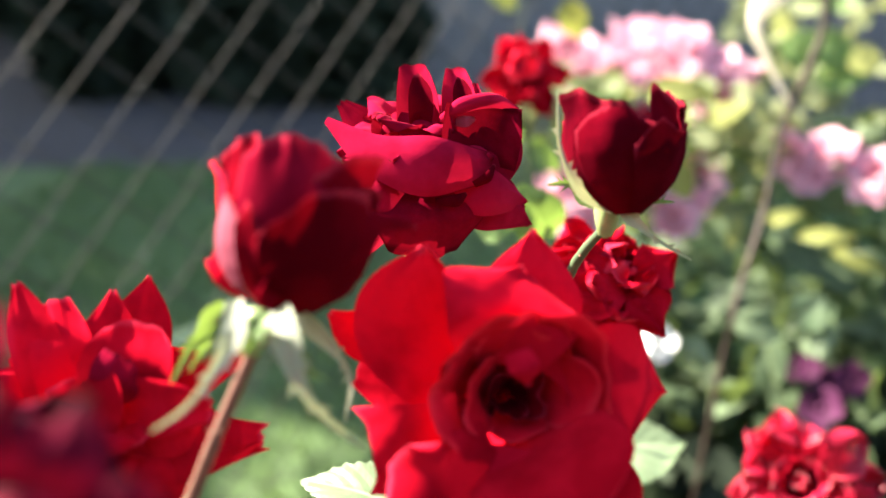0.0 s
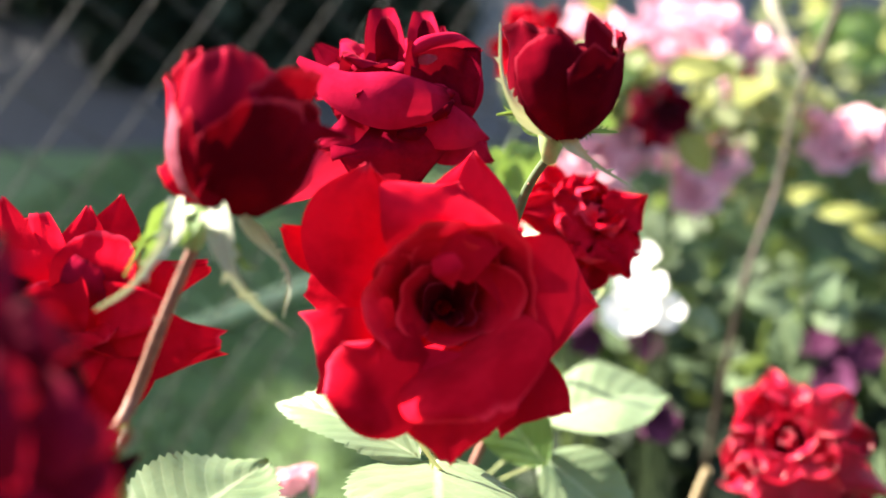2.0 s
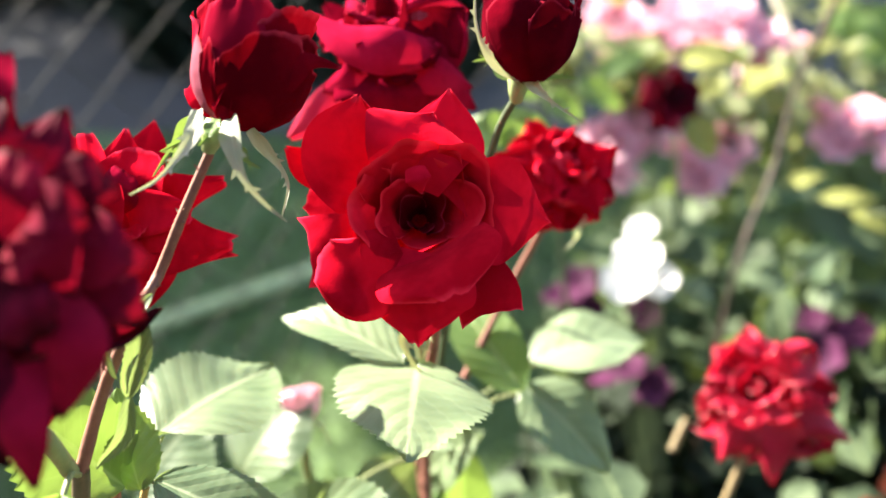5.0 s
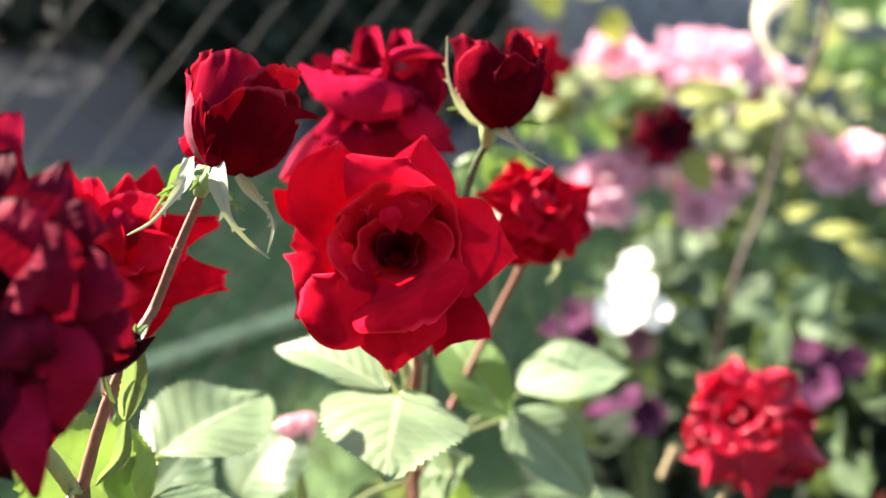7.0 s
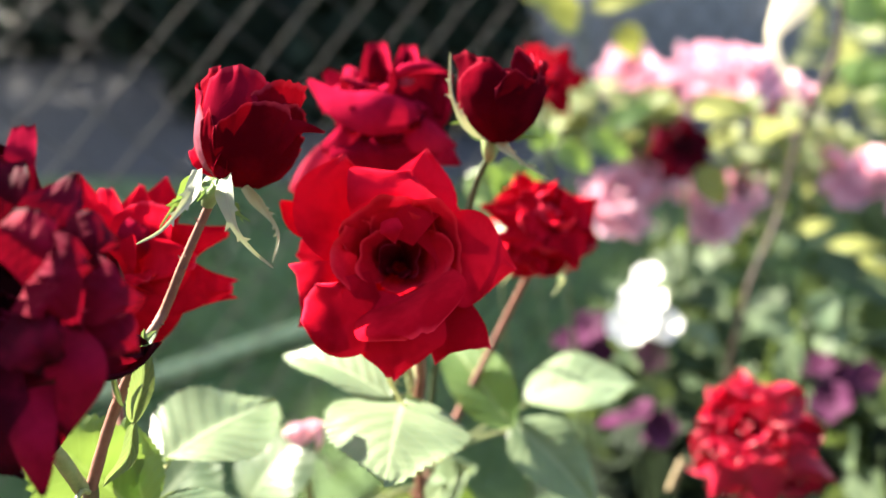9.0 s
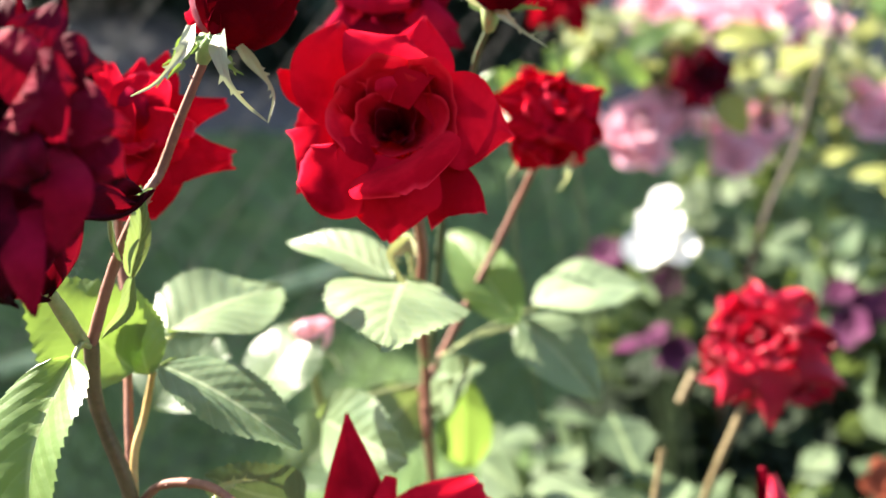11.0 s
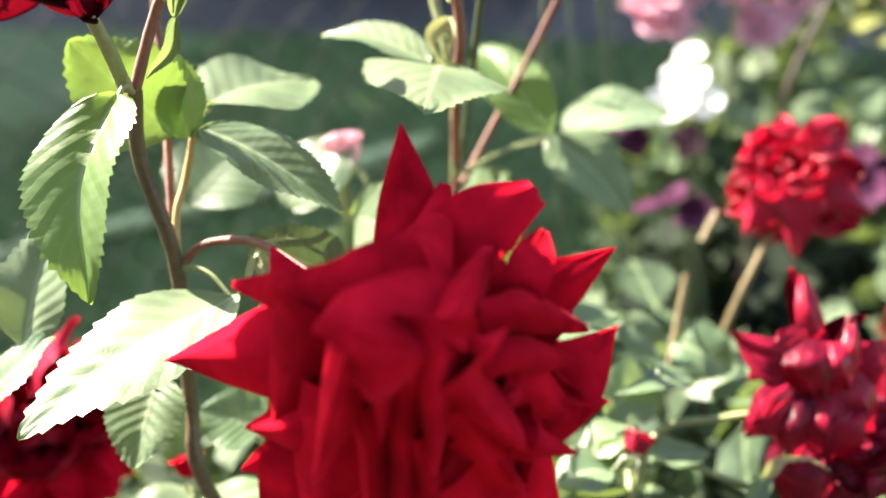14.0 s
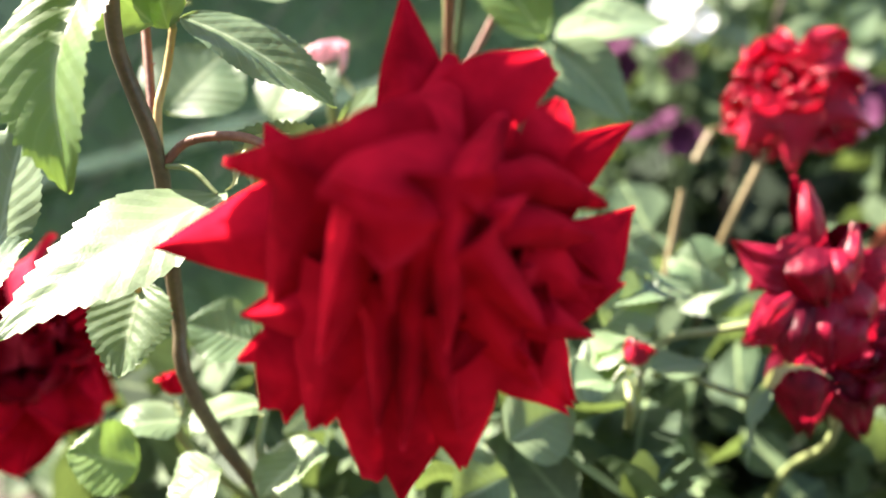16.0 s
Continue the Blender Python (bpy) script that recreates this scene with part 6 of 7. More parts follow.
petal(nh, NEAR_VIEW, [(7.1, 2.5, 36.0), (5.5, -20.7, 20.0), (1.3, -56.6, -10.0)], (6.9, 7.8, 6.3, 0.6), (-0.3, -0.5), M_RED_NEAR, seed=333, fold=1.8)
petal(nh, NEAR_VIEW, [(9.4, -16.5, 20.0), (12.8, -33.3, 9.0), (17.1, -51.9, -10.0)], (7.5, 7.2, 5.4, 0.6), (-0.4, -0.6), M_RED_NEAR, seed=327, fold=1.7)
petal(nh, NEAR_VIEW, [(16.5, 11.1, 42.0), (21.6, 21.6, 30.0), (28.7, 35.2, 10.0)], (6.0, 7.8, 7.2, 2.7), (-0.5, -0.6, -0.7), M_RED_NEAR, seed=306, fold=1.2)
petal(nh, NEAR_VIEW, [(34.1, 16.2, 6.0), (37.9, 26.9, 14.0), (44.0, 40.1, -2.0)], (6.6, 7.5, 6.6, 1.5), (0.9, 0.8, 0.4), M_RED_NEAR, seed=305)
petal(nh, NEAR_VIEW, [(25.5, 15.4, 26.0), (39.4, 16.9, 22.0), (57.1, 11.9, -2.0)], (5.1, 6.6, 6.9, 1.8), (-0.9, -1.2, -0.9), M_RED_NEAR, seed=307, fold=0.5)
petal(nh, NEAR_VIEW, [(26.7, 3.7, 28.0), (38.7, 5.7, 22.0), (53.2, 3.0, 2.0)], (3.9, 5.7, 6.0, 1.5), (-0.8, -1.1, -0.8), M_RED_NEAR, seed=308, fold=0.6)
petal(nh, NEAR_VIEW, [(23.7, 7.1, 34.0), (28.2, 9.2, 34.0), (32.8, 12.6, 25.0)], (3.9, 4.2, 3.0, 0.8), (-0.6, -0.9), M_RED_NEAR, seed=324, fold=0.7)
petal(nh, NEAR_VIEW, [(19.7, 1.2, 38.0), (29.2, -11.3, 27.0), (41.7, -24.1, 6.0)], (8.4, 8.4, 6.0, 1.2), (-0.4, -0.6), M_RED_NEAR, seed=311, fold=1.6)
petal(nh, NEAR_VIEW, [(34.1, -18.5, 6.0), (42.1, -19.2, 12.0), (54.4, -24.1, -6.0)], (4.8, 5.4, 4.2, 0.6), (-0.5, -0.8), M_RED_NEAR, seed=334, fold=0.7)
petal(nh, NEAR_VIEW, [(32.3, -4.3, 10.0), (42.4, -5.9, 4.0), (54.8, -16.5, -10.0)], (7.5, 7.8, 6.0, 0.9), (-0.2, -0.4), M_RED_NEAR, seed=331, fold=0.4)
nhip = calyx(near, (-0.0854, 0.1578, 0.6300), (-0.6, 0.2, 0.5), 0.010, 86, count=0)
sepal(nhip, [(-0.0844, 0.1563, 0.6309), (-0.0799, 0.1503, 0.6217), (-0.0803, 0.1418, 0.6108)], 0.0032, seed=31, material=M_CALYX)
sepal(nhip, [(-0.0840, 0.1566, 0.6309), (-0.0692, 0.1515, 0.6251), (-0.0514, 0.1457, 0.6154)], 0.0045, seed=32, material=M_CALYX)
sepal(nhip, [(-0.0845, 0.1568, 0.6317), (-0.0781, 0.1616, 0.6367), (-0.0689, 0.1650, 0.6371)], 0.0040, seed=33, material=M_CALYX)
sepal(nhip, [(-0.0860, 0.1555, 0.6312), (-0.0867, 0.1485, 0.6219), (-0.0892, 0.1450, 0.6196)], 0.0025, seed=34, material=M_CALYX)
# wilted roses to the side
red_r = rose("wilting crimson rose with a mass of crumpled petals", (0.1344, 0.4775, 0.5709), (-0.3156, -0.6547, 0.6868), 0.040, ROUND[:2] + CRUMPLED[2:], M_WILT, 91,
             [(0.1283, 0.4668, 0.5129), (0.1058, 0.4544, 0.4340), (0.1, 0.5, 0.3), (0.1, 0.5, 0)], cane=M_CANE_PALE, notch=0.05, jit=2.8)
rh = head_of(red_r)
RF = (-0.0625, -0.9187, 0.3900)
flap(rh, (0.1469, 0.4684, 0.5640), (0.1470, 0.4456, 0.5161), 0.040, RF, M_WILT, 0.12, 0.9, 0.9, seed=71, widest=0.3)
flap(rh, (0.1506, 0.4700, 0.5636), (0.1929, 0.4576, 0.5472), 0.034, RF, M_WILT, 0.10, 0.8, 0.9, seed=72, widest=0.35)
flap(rh, (0.1345, 0.4654, 0.5601), (0.1125, 0.4490, 0.5279), 0.030, RF, M_WILT, 0.10, 0.7, 1.2, seed=73, ruff=0.1)
flap(rh, (0.1470, 0.4756, 0.5818), (0.1700, 0.4825, 0.6009), 0.036, RF, M_WILT, 0.15, 0.5, 2.6, seed=74, ruff=0.1)
wither = rose("withered crimson rose with dry curled petals", (0.1672, 0.2875, 0.4948), (-0.1990, -0.5095, 0.8371), 0.030, CRUMPLED[2:], M_WITHER, 97,
              [(0.1695, 0.2726, 0.4407), (0.16, 0.36, 0.3), (0.16, 0.36, 0)], notch=0.10, jit=3.5)
wh = head_of(wither)
WITHER_VIEW = (np.array((0.1524, 0.2973, 0.5232)), np.array([(0.9526, 0.3021, -0.0359), (-0.1046, 0.4361, 0.8938), (0.2856, -0.8477, 0.4470)]))
petal(wh, WITHER_VIEW, [(9.5, 8.2, -8.0), (10.7, -15.4, -4.0), (13.4, -58.8, -10.0)], (26.7, 35.6, 35.6, 20.8), (-0.3, -0.5), M_WITHER, seed=500, ruff=0.14, frill=0.08, nu=27)
# Top spike in two tones: dark half here, lit half next.
petal(wh, WITHER_VIEW, [(-5.8, 19.0, -4.0), (-10.9, 35.6, -1.0), (-11.2, 53.5, -6.0)], (6.5, 5.9, 4.8, 2.4), (0.5, 0.4), M_MAROON, seed=501, ruff=0.13, frill=0.08, nu=27)
petal(wh, WITHER_VIEW, [(-0.9, 10.6, 2.0), (-6.0, 31.5, 7.0), (-7.7, 49.9, 0.0)], (8.3, 7.7, 6.5, 2.4), (-0.4, -0.7, -0.5), M_WILT, seed=502, fold=0.3, ruff=0.13, frill=0.08, nu=27)
petal(wh, WITHER_VIEW, [(-4.7, 10.7, 4.0), (-27.2, 6.8, 9.0), (-45.1, 19.8, -2.0)], (15.4, 15.4, 10.1, 0.9), (-0.3, -0.4, -0.6), M_WITHER, seed=503, ruff=0.13, frill=0.08, nu=27)
petal(wh, WITHER_VIEW, [(-14.2, 3.2, 2.0), (-29.0, 3.0, 6.0), (-35.2, -5.1, -3.0)], (8.9, 8.9, 5.9, 0.9), (-0.2, -0.5), M_WITHER, seed=504, ruff=0.13, frill=0.08, nu=27)
# Brighter red for the upper petal that catches light.
petal(wh, WITHER_VIEW, [(8.5, -5.2, 6.0), (11.9, 12.6, 15.0), (16.0, 29.3, 5.0)], (8.9, 8.9, 7.7, 2.4), (-0.4, -0.7, -0.5), M_WILT, seed=505, fold=0.7, ruff=0.13, frill=0.08, nu=27)
petal(wh, WITHER_VIEW, [(5.9, 14.9, 0.0), (9.1, 22.6, 6.0), (26.2, 27.8, -2.0)], (7.7, 7.1, 4.8, 1.2), (0.4, 0.3), M_MAROON, seed=506, ruff=0.08)
petal(wh, WITHER_VIEW, [(-6.4, 16.9, 8.0), (-7.8, 4.8, 18.0), (-4.9, -12.0, 10.0)], (15.4, 16.0, 14.3, 6.5), (-0.3, -0.5), M_WITHER, seed=507, fold=0.2, ruff=0.14, frill=0.1)
petal(wh, WITHER_VIEW, [(1.5, 15.6, 10.0), (3.6, 4.3, 18.0), (11.1, -10.2, 8.0)], (10.1, 11.3, 8.9, 3.0), (-0.4, -0.6), M_WILT, seed=508, fold=0.4, ruff=0.13, frill=0.08, nu=27)
petal(wh, WITHER_VIEW, [(-9.9, -11.1, 6.0), (-28.9, -21.9, 15.0), (-39.2, -33.3, 0.0)], (13.1, 14.9, 11.9, 1.2), (-0.4, -0.6, -0.7), M_WITHER, seed=509, ruff=0.13, frill=0.08, fold=0.2)
# Small bright petal added as a highlight.
petal(wh, WITHER_VIEW, [(-19.9, -7.1, 14.0), (-29.3, -12.7, 19.0), (-34.5, -22.8, 13.0)], (2.7, 4.2, 3.6, 1.2), (-0.6, -0.8), M_WILT, seed=510, ruff=0.08)
petal(wh, WITHER_VIEW, [(-10.8, -10.8, 8.0), (-17.9, -26.9, 19.0), (-17.3, -49.8, 6.0)], (10.1, 11.9, 10.1, 3.0), (-0.4, -0.6), M_WITHER, seed=511, fold=0.6, ruff=0.13, frill=0.08, nu=27)
petal(wh, WITHER_VIEW, [(0.9, -10.8, 8.0), (-3.2, -27.1, 18.0), (4.2, -52.6, 4.0)], (10.7, 11.3, 9.5, 3.0), (-0.4, -0.6), M_WITHER, seed=512, fold=0.6, ruff=0.13, frill=0.08, nu=27)
petal(wh, WITHER_VIEW, [(12.1, -3.7, 6.0), (18.0, -15.3, 13.0), (30.3, -37.1, 0.0)], (8.9, 10.7, 8.9, 2.4), (-0.4, -0.6), M_WILT, seed=513, ruff=0.13, frill=0.08, fold=0.3)
petal(wh, WITHER_VIEW, [(4.7, -42.9, 8.0), (8.3, -27.5, 19.0), (17.8, -17.5, 10.0)], (7.7, 9.5, 7.7, 3.0), (-0.2, -0.5), M_WITHER, seed=514, ruff=0.2, frill=0.14, nu=31)
petal(wh, WITHER_VIEW, [(16.3, -0.0, 0.0), (29.6, 5.9, 6.0), (52.6, 15.7, -5.0)], (12.5, 12.5, 8.9, 1.8), (-0.2, -0.5), M_WITHER, seed=515, ruff=0.14, frill=0.08, nu=27)
petal(wh, WITHER_VIEW, [(20.8, -23.8, 0.0), (33.2, -27.2, 6.0), (55.6, -40.8, -5.0)], (12.5, 13.7, 10.1, 1.8), (-0.3, -0.5), M_WITHER, seed=516, ruff=0.14, frill=0.08, nu=27)
petal(wh, WITHER_VIEW, [(-4.7, -37.8, 4.0), (-8.1, -56.5, 12.0), (-6.1, -82.5, -4.0)], (20.8, 22.0, 16.6, 3.6), (-0.4, -0.6), M_WITHER, seed=517, fold=0.3, ruff=0.13, frill=0.08, nu=27)
petal(wh, WITHER_VIEW, [(13.0, -40.8, 4.0), (16.0, -59.9, 10.0), (26.7, -84.9, -6.0)], (17.8, 18.4, 14.9, 3.6), (-0.4, -0.6), M_WITHER, seed=518, fold=0.3, ruff=0.13, frill=0.08, nu=27)
hipw = calyx(wither, (0.1322, 0.2648, 0.4743), (-0.1990, -0.5095, 0.8371), 0.012, 98, count=0)
sepal(hipw, [(0.1316, 0.2600, 0.4779), (0.1263, 0.2502, 0.4679), (0.1262, 0.2427, 0.4591), (0.1254, 0.2322, 0.4472)], 0.0080, seed=16, material=M_LEAF)
sepal(hipw, [(0.1316, 0.2600, 0.4779), (0.1369, 0.2606, 0.4897), (0.1498, 0.2594, 0.4942), (0.1600, 0.2558, 0.4918)], 0.0050, seed=17, material=M_CALYX)
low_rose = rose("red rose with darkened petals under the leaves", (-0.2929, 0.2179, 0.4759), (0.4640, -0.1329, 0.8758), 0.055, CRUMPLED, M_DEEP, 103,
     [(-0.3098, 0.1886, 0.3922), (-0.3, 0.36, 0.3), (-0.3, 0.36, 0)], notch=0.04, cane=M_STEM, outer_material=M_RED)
vh = head_of(low_rose)
# Pale petal added as the sunlit edge of this rose.
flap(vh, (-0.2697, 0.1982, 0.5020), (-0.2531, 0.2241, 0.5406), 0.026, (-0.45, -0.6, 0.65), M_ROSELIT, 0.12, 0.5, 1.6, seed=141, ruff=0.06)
flap(vh, (-0.2596, 0.1977, 0.5079), (-0.2393, 0.2140, 0.5124), 0.022, (-0.3, -0.7, 0.6), M_RED, 0.12, 0.6, 1.2, seed=142, ruff=0.08)
rose("dark red rose among pink blossoms", (0.0839, 0.9879, 0.6667), (0.1754, -0.8095, 0.5603), 0.04, LOOSE, M_DARK, 111,
     [(0.0899, 0.9817, 0.5968), (0.1, 1.02, 0.3), (0.1, 1.02, 0)])
rose("bright red rose on a tall stem", (-0.0390, 0.7040, 0.7866), (0.0377, -0.8173, 0.5750), 0.034, LOOSE, M_RED, 117,
     [(-0.0376, 0.7127, 0.7174), (-0.0033, 0.7265, 0.3909), (0.0, 0.72, 0)], cane=M_STEM)
rose("faded pink rosebud on a thin stem", (-0.1291, 0.3425, 0.5997), (-0.2809, 0.4103, 0.8676), 0.013, BUD, M_PINK, 121,
     [(-0.1290, 0.3381, 0.5741), (-0.15, 0.42, 0.3), (-0.15, 0.42, 0)], bud=True, thorn=0)
rose("small closed red rosebud above green leaves", (0.0655, 0.2413, 0.4941), (0.1994, 0.5923, 0.7807), 0.008, BUD, M_WILT, 125,
     [(0.0667, 0.2317, 0.4666), (0.06, 0.36, 0.3), (0.06, 0.36, 0)], bud=True, thorn=0)

# dry pruned twigs
twig = thing("twig", (0.0733, 0.3783, 0.4497), "dry pruned rose twig", "twig")
part_tube("stick", [(0.0733, 0.3783, 0.4497), (0.0763, 0.3951, 0.4816), (0.0794, 0.4101, 0.5147)], 0.0026, 0.0024, M_CANE_PALE, twig)
stub = thing("twig", (0.0862, 0.5120, 0.4915), "short pruned stub behind the wilting rose", "twig")
part_tube("stick", [(0.0862, 0.5120, 0.4915), (0.0909, 0.5180, 0.5027), (0.0957, 0.5233, 0.5133)], 0.0032, 0.003, M_CANE_PALE, stub)


# ---- pink, white, purple and orange flowers behind ----
def cluster(name, label, category, heads, stems_to, material, size, seed, rings):
    root = thing(name, stems_to, label, category)
    g = np.random.RandomState(seed)
    for i, h in enumerate(heads):
        ax = np.array([g.normal(0, 0.35), -0.55 + g.normal(0, 0.3), 0.75])
        bloom(root, h, ax, size * g.uniform(0.85, 1.15), rings, material, seed + i, fine=0.7)
        part_tube("stem", [np.array(h) - ax * size * 0.5, (np.array(h) + np.array(stems_to)) / 2 + [0, 0, 0.05], np.array(stems_to)], 0.0012, 0.0016, M_STEM, root, n=10)
    return root


PINK = [r for r in OPEN[1:]]
SINGLE = [(5, 0.95, 0.48, (80, 70, 80, 95), 0.05, 0.0, 1.2, 0.1, 5, 0.05)]
cluster("pink_rose", "cluster of pale pink roses in full bloom", "rose", [(-0.0042, 1.3269, 0.7157), (0.0470, 1.3676, 0.7009), (0.0173, 1.3443, 0.6865), (0.0705, 1.3054, 0.6873)], (0.15, 1.35, 0.0), M_PINK, 0.048, 201, PINK)
cluster("pink_rose", "broad cluster of light pink roses", "rose", [(0.1260, 1.4102, 0.7217), (0.1718, 1.3678, 0.7213), (0.2073, 1.3601, 0.6825), (0.1556, 1.3438, 0.6853), (0.2234, 1.3730, 0.6449)], (0.3, 1.4, 0.0), M_PINK, 0.052, 211, PINK)
cluster("pink_rose", "pink roses beside a dark red one", "rose", [(0.0135, 1.0212, 0.6028), (0.0404, 1.0474, 0.6193), (0.0063, 1.0247, 0.5790)], (0.06, 1.1, 0.0), M_PINK, 0.046, 221, PINK)
cluster("pink_rose", "loose spray of pink roses", "rose", [(0.1024, 1.0806, 0.5852), (0.1358, 1.0730, 0.5609), (0.1573, 1.0993, 0.5854), (0.1250, 1.0489, 0.5484)], (0.16, 1.15, 0.0), M_PINK, 0.032, 231, PINK)
cluster("pink_rose", "pink roses leaning over green leaves", "rose", [(0.2789, 1.1363, 0.6245), (0.3126, 1.1184, 0.6176), (0.3496, 1.1182, 0.6046), (0.2922, 1.1060, 0.5938), (0.3682, 1.0896, 0.5920)], (0.45, 1.2, 0.0), M_PINK, 0.032, 241, PINK)
cluster("white_flower", "white summer flowers in bright sun", "flower", [(0.0549, 0.7623, 0.5737), (0.0472, 0.7339, 0.5571), (0.0663, 0.7337, 0.5552), (0.0350, 0.7130, 0.5351), (0.0568, 0.7109, 0.5405), (0.0753, 0.7167, 0.5403)], (0.08, 0.78, 0.0), M_WHITE, 0.0185, 251, SINGLE)
cluster("purple_flower", "dull purple flowers in shade", "flower", [(-0.0224, 0.7754, 0.4903), (-0.0061, 0.7929, 0.5003), (0.0011, 0.7834, 0.4783)], (0.0, 0.85, 0.0), M_PURPLE, 0.022, 261, SINGLE)
cluster("purple_flower", "purple flowers between green stems", "flower", [(0.0552, 0.7205, 0.4423), (0.0320, 0.7318, 0.4227), (0.0619, 0.7617, 0.4880), (0.0756, 0.7146, 0.4277)], (0.12, 0.75, 0.0), M_PURPLE, 0.022, 271, SINGLE)
cluster("purple_flower", "purple flowers at the edge of the bush", "flower", [(0.2333, 0.8280, 0.4583), (0.2559, 0.8188, 0.4441), (0.2435, 0.7948, 0.4344), (0.2765, 0.8183, 0.4519)], (0.35, 0.9, 0.0), M_PURPLE, 0.022, 281, SINGLE)
cluster("orange_flower", "rusty orange flowers low in the bed", "flower", [(0.2488, 0.5636, 0.4048), (0.2678, 0.5931, 0.4218), (0.2614, 0.5576, 0.3995)], (0.3, 0.62, 0.0), M_ORANGE, 0.022, 291, SINGLE)

# withered blade and brown twigs at the back
dry = thing("dry_leaf", (0.2029, 0.8674, 0.7186), "pale withered leaf blade hanging on a twig", "leaf")
sepal(dry, [(0.1887, 0.8843, 0.8663), (0.1828, 0.8835, 0.8337), (0.1677, 0.8822, 0.7978), (0.1816, 0.8766, 0.7610), (0.2068, 0.8665, 0.7159)], 0.030, material=M_STRAW, lobes=False, face=(0.3, -1, 0.1))
branch = thing("branch", (0.12, 0.8, 0.0), "thin reddish-brown branch with side twigs", "branch")
part_tube("limb", [(0.2266, 0.8796, 0.8754), (0.2282, 0.8734, 0.7833), (0.1985, 0.8641, 0.6986), (0.1816, 0.8364, 0.6209), (0.1445, 0.7710, 0.5196), (0.12, 0.8, 0.2), (0.12, 0.8, 0.0)], 0.0025, 0.0028, M_TWIG, branch, n=40)
part_tube("limb", [(0.2282, 0.8734, 0.7833), (0.2080, 0.8678, 0.7244), (0.2004, 0.8673, 0.7157)], 0.0035, 0.003, M_TWIG, branch)


# ---- leafy shoots behind ----
def shoot(label, points, leaves, material, width, r=0.0014, cane=None):
    root = thing("leafy_shoot", points[-1], label, "plant")
    part_tube("stem", points, r, r, cane or M_STEM, root, n=24)
    for i, (base, tip) in enumerate(leaves):
        leaf(root, base, tip, width, material=material, n=(-0.1, -0.8, 0.6), seed=300 + i, teeth=9)
    return root


shoot("yellowing leaves on a thin upright shoot", [(-0.0581, 1.2109, 0.8227), (-0.0688, 1.1967, 0.6961), (-0.0629, 1.1091, 0.5327), (0.02, 1.1, 0.3), (0.02, 1.1, 0.0)],
      [((-0.0659, 1.2091, 0.8074), (-0.1536, 1.1975, 0.8382)), ((-0.0501, 1.2113, 0.8147), (0.0400, 1.2184, 0.8347)), ((-0.0699, 1.2075, 0.7918), (-0.1109, 1.1825, 0.8027)), ((-0.0101, 1.2131, 0.7899), (0.0149, 1.2101, 0.7421))], M_YELLOW, 0.04)
shoot("yellow-green leaf among pink roses", [(0.0876, 1.1042, 0.6944), (0.0684, 1.0701, 0.6257), (0.0727, 0.9831, 0.5372), (0.1, 1.0, 0.2), (0.1, 1.0, 0.0)],
      [((0.0877, 1.1036, 0.6907), (0.1765, 1.0988, 0.6840)), ((0.1031, 0.9906, 0.6373), (0.1345, 0.9778, 0.5918)), ((0.0731, 1.1042, 0.6944), (0.0214, 1.1038, 0.7022))], M_YELLOW, 0.04)
shoot("pale green leaves on an arching shoot", [(0.0447, 0.9036, 0.7120), (-0.0091, 0.8774, 0.7010), (-0.0597, 0.8372, 0.6871), (-0.0674, 0.7661, 0.6224), (0.0, 0.7, 0.3), (0.0, 0.7, 0.0)],
      [((0.0032, 0.8791, 0.7038), (0.0504, 0.9059, 0.7242)), ((-0.0203, 0.8658, 0.7000), (0.0291, 0.8640, 0.6726)), ((-0.0478, 0.8403, 0.6927), (-0.0112, 0.8385, 0.6656)), ((-0.0538, 0.8388, 0.6898), (-0.0782, 0.8398, 0.7143))], M_LIME, 0.028)
shoot("bright lime leaf lit from behind", [(-0.0181, 0.4979, 0.7281), (-0.0245, 0.4846, 0.6898), (-0.0300, 0.4658, 0.6452), (0.0, 0.5, 0.3), (0.0, 0.5, 0.0)],
      [((-0.0159, 0.4960, 0.7203), (-0.0346, 0.5008, 0.7517)), ((-0.0378, 0.4941, 0.7285), (-0.0617, 0.4918, 0.7409))], M_LIME, 0.032)
shoot("yellow-green leaves on a long arching stem", [(0.1677, 1.0223, 0.5726), (0.2371, 0.9760, 0.5493), (0.2942, 0.9421, 0.5420), (0.3408, 0.9022, 0.5218), (0.5, 0.9, 0.2), (0.5, 0.9, 0.0)],
      [((0.2494, 0.9733, 0.5471), (0.3150, 0.9628, 0.5531)), ((0.2825, 0.9451, 0.5439), (0.3400, 0.9237, 0.5201)), ((0.2126, 0.9924, 0.5575), (0.2624, 0.9893, 0.5708)), ((0.1929, 0.9973, 0.5662), (0.1804, 0.9759, 0.5291))], M_YELLOW, 0.018)
shoot("mixed lime and yellow leaves of a tall shrub", [(0.3618, 1.3931, 0.8326), (0.3650, 1.3801, 0.6912), (0.3610, 1.3377, 0.5677), (0.5, 1.4, 0.3), (0.5, 1.4, 0.0)],
      [((0.3555, 1.3851, 0.7164), (0.4051, 1.3675, 0.6625)), ((0.3594, 1.3895, 0.7668), (0.3010, 1.4027, 0.8178)), ((0.3678, 1.3872, 0.7584), (0.4240, 1.3782, 0.7987)), ((0.3616, 1.3796, 0.6827), (0.3086, 1.3920, 0.7077)), ((0.3594, 1.3761, 0.6571), (0.4352, 1.3600, 0.6593)), ((0.3562, 1.3930, 0.8083), (0.3910, 1.3875, 0.8398))], M_LIME, 0.06)
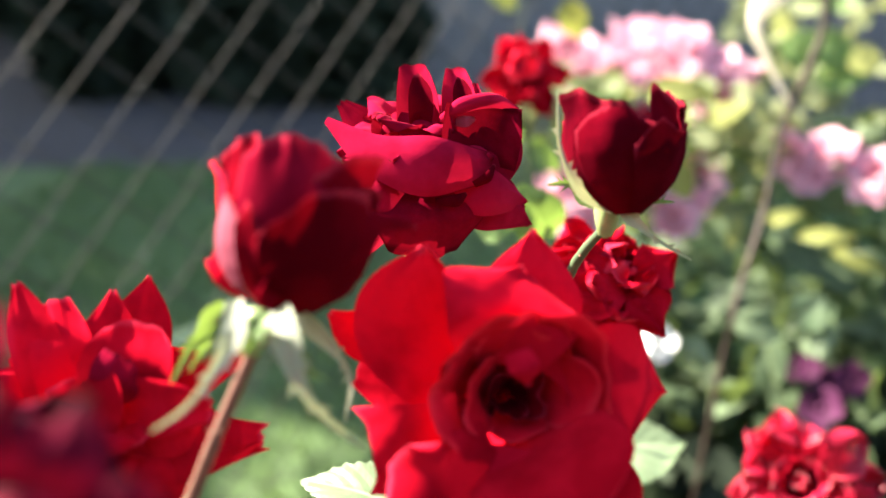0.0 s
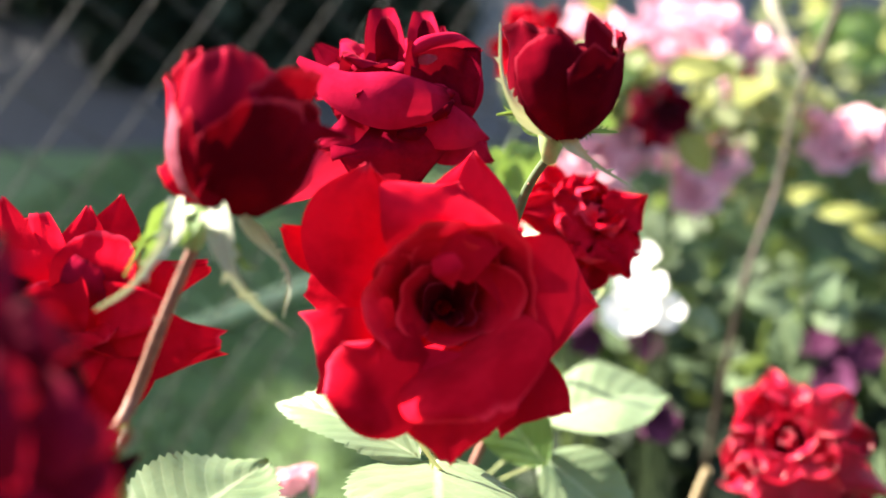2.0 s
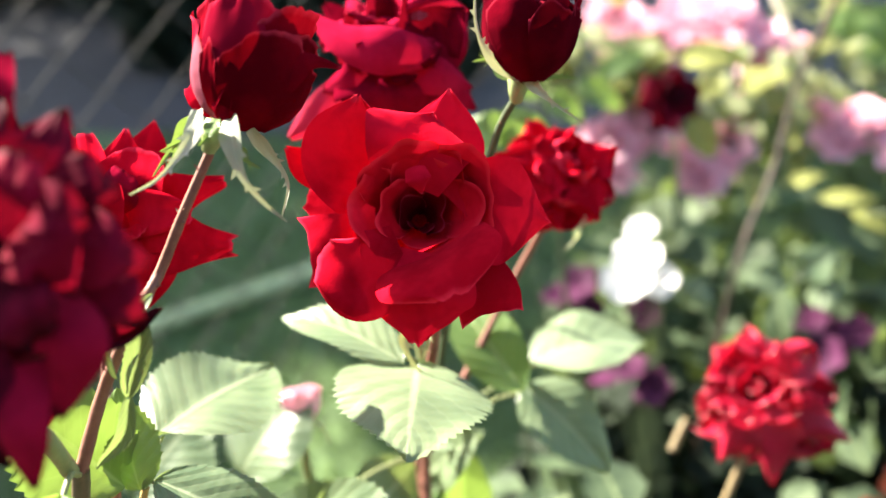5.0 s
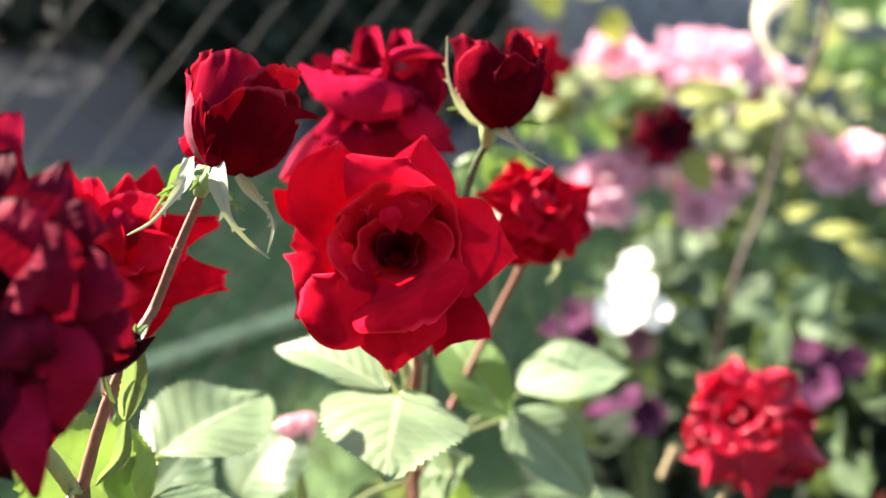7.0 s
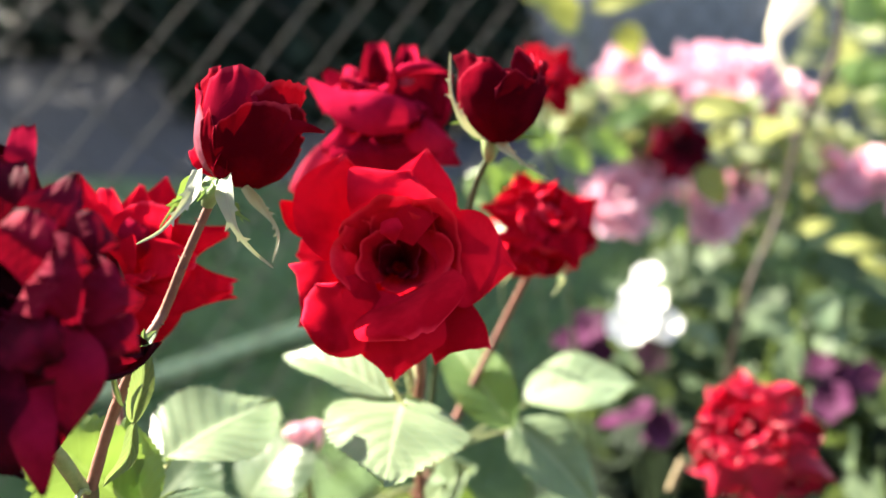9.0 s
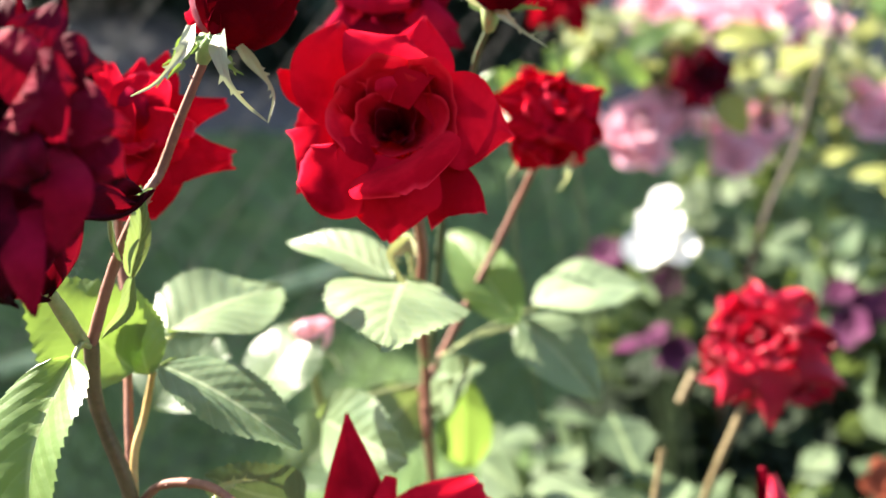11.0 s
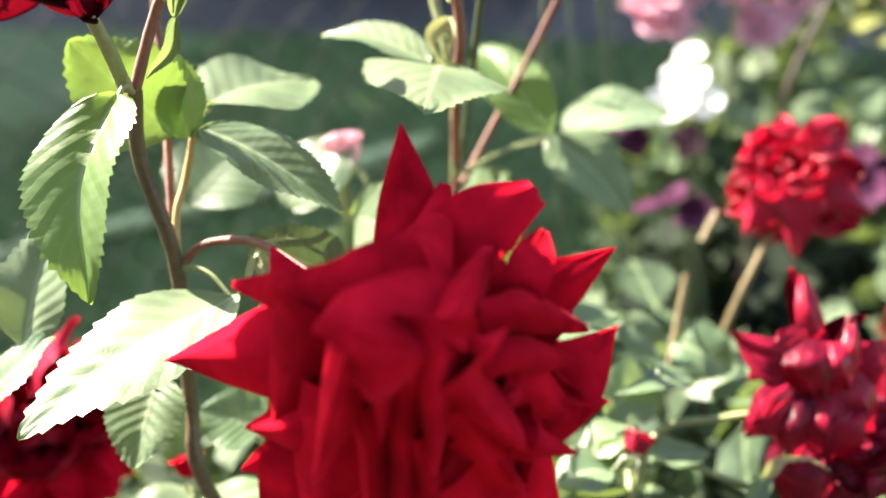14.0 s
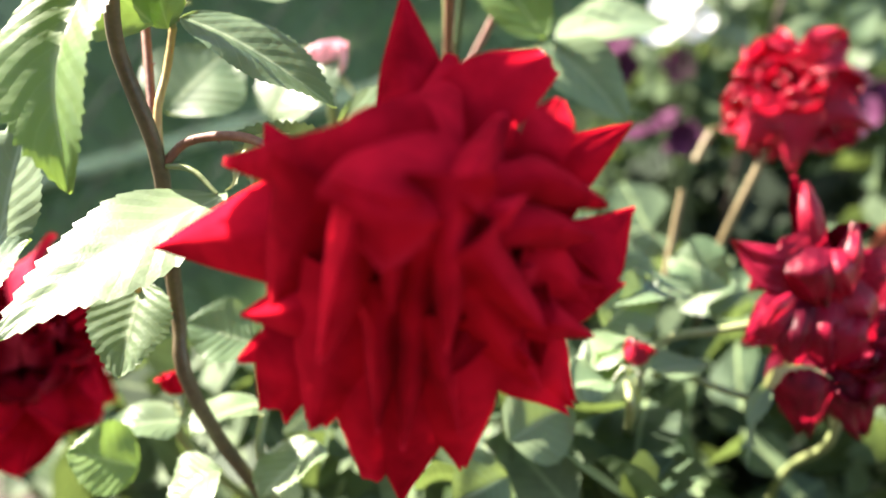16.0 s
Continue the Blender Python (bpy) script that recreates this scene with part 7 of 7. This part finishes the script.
shoot("round pale leaves in soft light", [(0.2225, 0.8390, 0.5209), (0.2182, 0.8179, 0.4710), (0.3, 0.85, 0.2), (0.3, 0.85, 0.0)],
      [((0.2120, 0.8308, 0.4976), (0.1575, 0.8407, 0.5065)), ((0.2174, 0.8327, 0.5037), (0.2496, 0.8401, 0.5349)), ((0.2232, 0.8273, 0.4933), (0.2611, 0.8227, 0.4979)), ((0.1003, 0.7349, 0.5082), (0.1157, 0.7464, 0.5347))], M_LEAF, 0.04)

# ---- single leaves low in the bed ----
lowp = thing("rose_shoot", (0.08, 0.34, 0.0), "young rose shoot with broad pale leaves", "plant")
part_tube("stem", [(0.1319, 0.2838, 0.5029), (0.1053, 0.2800, 0.4953), (0.0766, 0.2736, 0.4872), (0.0672, 0.2607, 0.4567), (0.07, 0.33, 0.3), (0.08, 0.34, 0.0)], 0.002, 0.0026, M_CANE_GREEN, lowp)
part_tube("side_shoot", [(0.1302, 0.2621, 0.4673), (0.1113, 0.2650, 0.4687), (0.0916, 0.2686, 0.4720), (0.0751, 0.2714, 0.4674)], 0.0018, 0.0022, M_CANE_GREEN, lowp)
leaf(lowp, (0.0457, 0.3242, 0.5286), (0.0090, 0.2902, 0.5214), 0.042, seed=401, n=(-0.5, -0.25, 0.8))
leaf(lowp, (0.0435, 0.3308, 0.5205), (0.0728, 0.3305, 0.4979), 0.026, seed=402, n=(-0.5, -0.25, 0.8))
leaf(lowp, (0.0904, 0.2910, 0.5103), (0.0331, 0.2625, 0.5111), 0.028, seed=403, n=(0, -0.1, 1))
leaf(lowp, (0.0765, 0.3445, 0.5008), (0.1122, 0.3367, 0.4891), 0.040, seed=404)
leaf(lowp, (0.0652, 0.2643, 0.4923), (0.0355, 0.2421, 0.4852), 0.030, seed=405, n=(-0.5, -0.25, 0.8))
leaf(lowp, (0.0546, 0.2323, 0.4863), (0.0285, 0.2159, 0.4874), 0.036, seed=406, n=(-0.5, -0.25, 0.8))
leaf(lowp, (0.0593, 0.2425, 0.4823), (0.0461, 0.2497, 0.4925), 0.022, seed=407, material=M_LIME)
leaf(lowp, (0.0737, 0.2633, 0.4731), (0.1032, 0.2856, 0.4695), 0.030, seed=408, n=(-0.5, -0.25, 0.8))
leaf(lowp, (0.0847, 0.3361, 0.4712), (0.1262, 0.3556, 0.4858), 0.034, seed=409)
lowl = thing("rose_shoot", (-0.12, 0.26, 0.0), "low rose shoot with glossy rounded leaves", "plant")
part_tube("stem", [(-0.1164, 0.1863, 0.5189), (-0.1084, 0.1789, 0.4873), (-0.1014, 0.1583, 0.4472), (-0.11, 0.26, 0.2), (-0.12, 0.26, 0.0)], 0.0018, 0.0024, M_CANE_GREEN, lowl)
leaf(lowl, (-0.1104, 0.1783, 0.5220), (-0.1384, 0.1692, 0.5344), 0.040, seed=411, n=(-0.45, -0.3, 0.8))
leaf(lowl, (-0.1473, 0.1617, 0.4813), (-0.1739, 0.1386, 0.4812), 0.034, seed=412, n=(-0.45, -0.3, 0.8))
leaf(lowl, (-0.1067, 0.1711, 0.4938), (-0.1261, 0.1400, 0.4916), 0.038, seed=413, n=(-0.45, -0.3, 0.8))
leaf(lowl, (-0.0750, 0.1631, 0.4819), (-0.0883, 0.1289, 0.4718), 0.042, seed=414, n=(-0.45, -0.3, 0.8))
leaf(lowl, (-0.1481, 0.1272, 0.4809), (-0.1753, 0.1147, 0.4933), 0.036, seed=415, material=M_LIME)
leaf(lowl, (-0.1056, 0.1305, 0.4837), (-0.1237, 0.1103, 0.4784), 0.038, seed=416, n=(-0.45, -0.3, 0.8))
leaf(lowl, (0.0117, 0.1971, 0.4701), (0.0383, 0.2227, 0.4795), 0.040, seed=417, n=(0.35, -0.65, 0.65))
leaf(lowl, (0.0139, 0.1863, 0.4582), (-0.0108, 0.1706, 0.4488), 0.040, seed=418, n=(0.35, -0.65, 0.65))
leaf(lowl, (0.0475, 0.2546, 0.5043), (0.0699, 0.2882, 0.5182), 0.034, seed=419, n=(0.35, -0.65, 0.65))
rose("tiny red rosebud low among leaves", (-0.1551, 0.1753, 0.4852), (-0.4941, 0.3390, 0.8006), 0.008, BUD, M_RED, 131,
     [(-0.1490, 0.1669, 0.4558), (-0.14, 0.26, 0.25), (-0.14, 0.26, 0)], bud=True, thorn=0)


def boulder(at, size):
    bm = bmesh.new()
    bmesh.ops.create_icosphere(bm, subdivisions=3, radius=size)
    for v in bm.verts:
        v.co *= 1 + 0.18 * noise.noise(v.co * 2.2 / size) + 0.06 * noise.noise(v.co * 7 / size)
        v.co.z *= 0.8
    me = bpy.data.meshes.new("boulder")
    bm.to_mesh(me)
    bm.free()
    me.materials.append(M_STONE)
    me.polygons.foreach_set("use_smooth", [True] * len(me.polygons))
    ob = tagged(new("boulder", me), "pale rounded boulder at the far side of the road", "boulder")
    ob.location = Vector(at) + Vector((0, 0, size * 0.62))


boulder((-9.3300, 10.9060, 0.0000), 0.36)
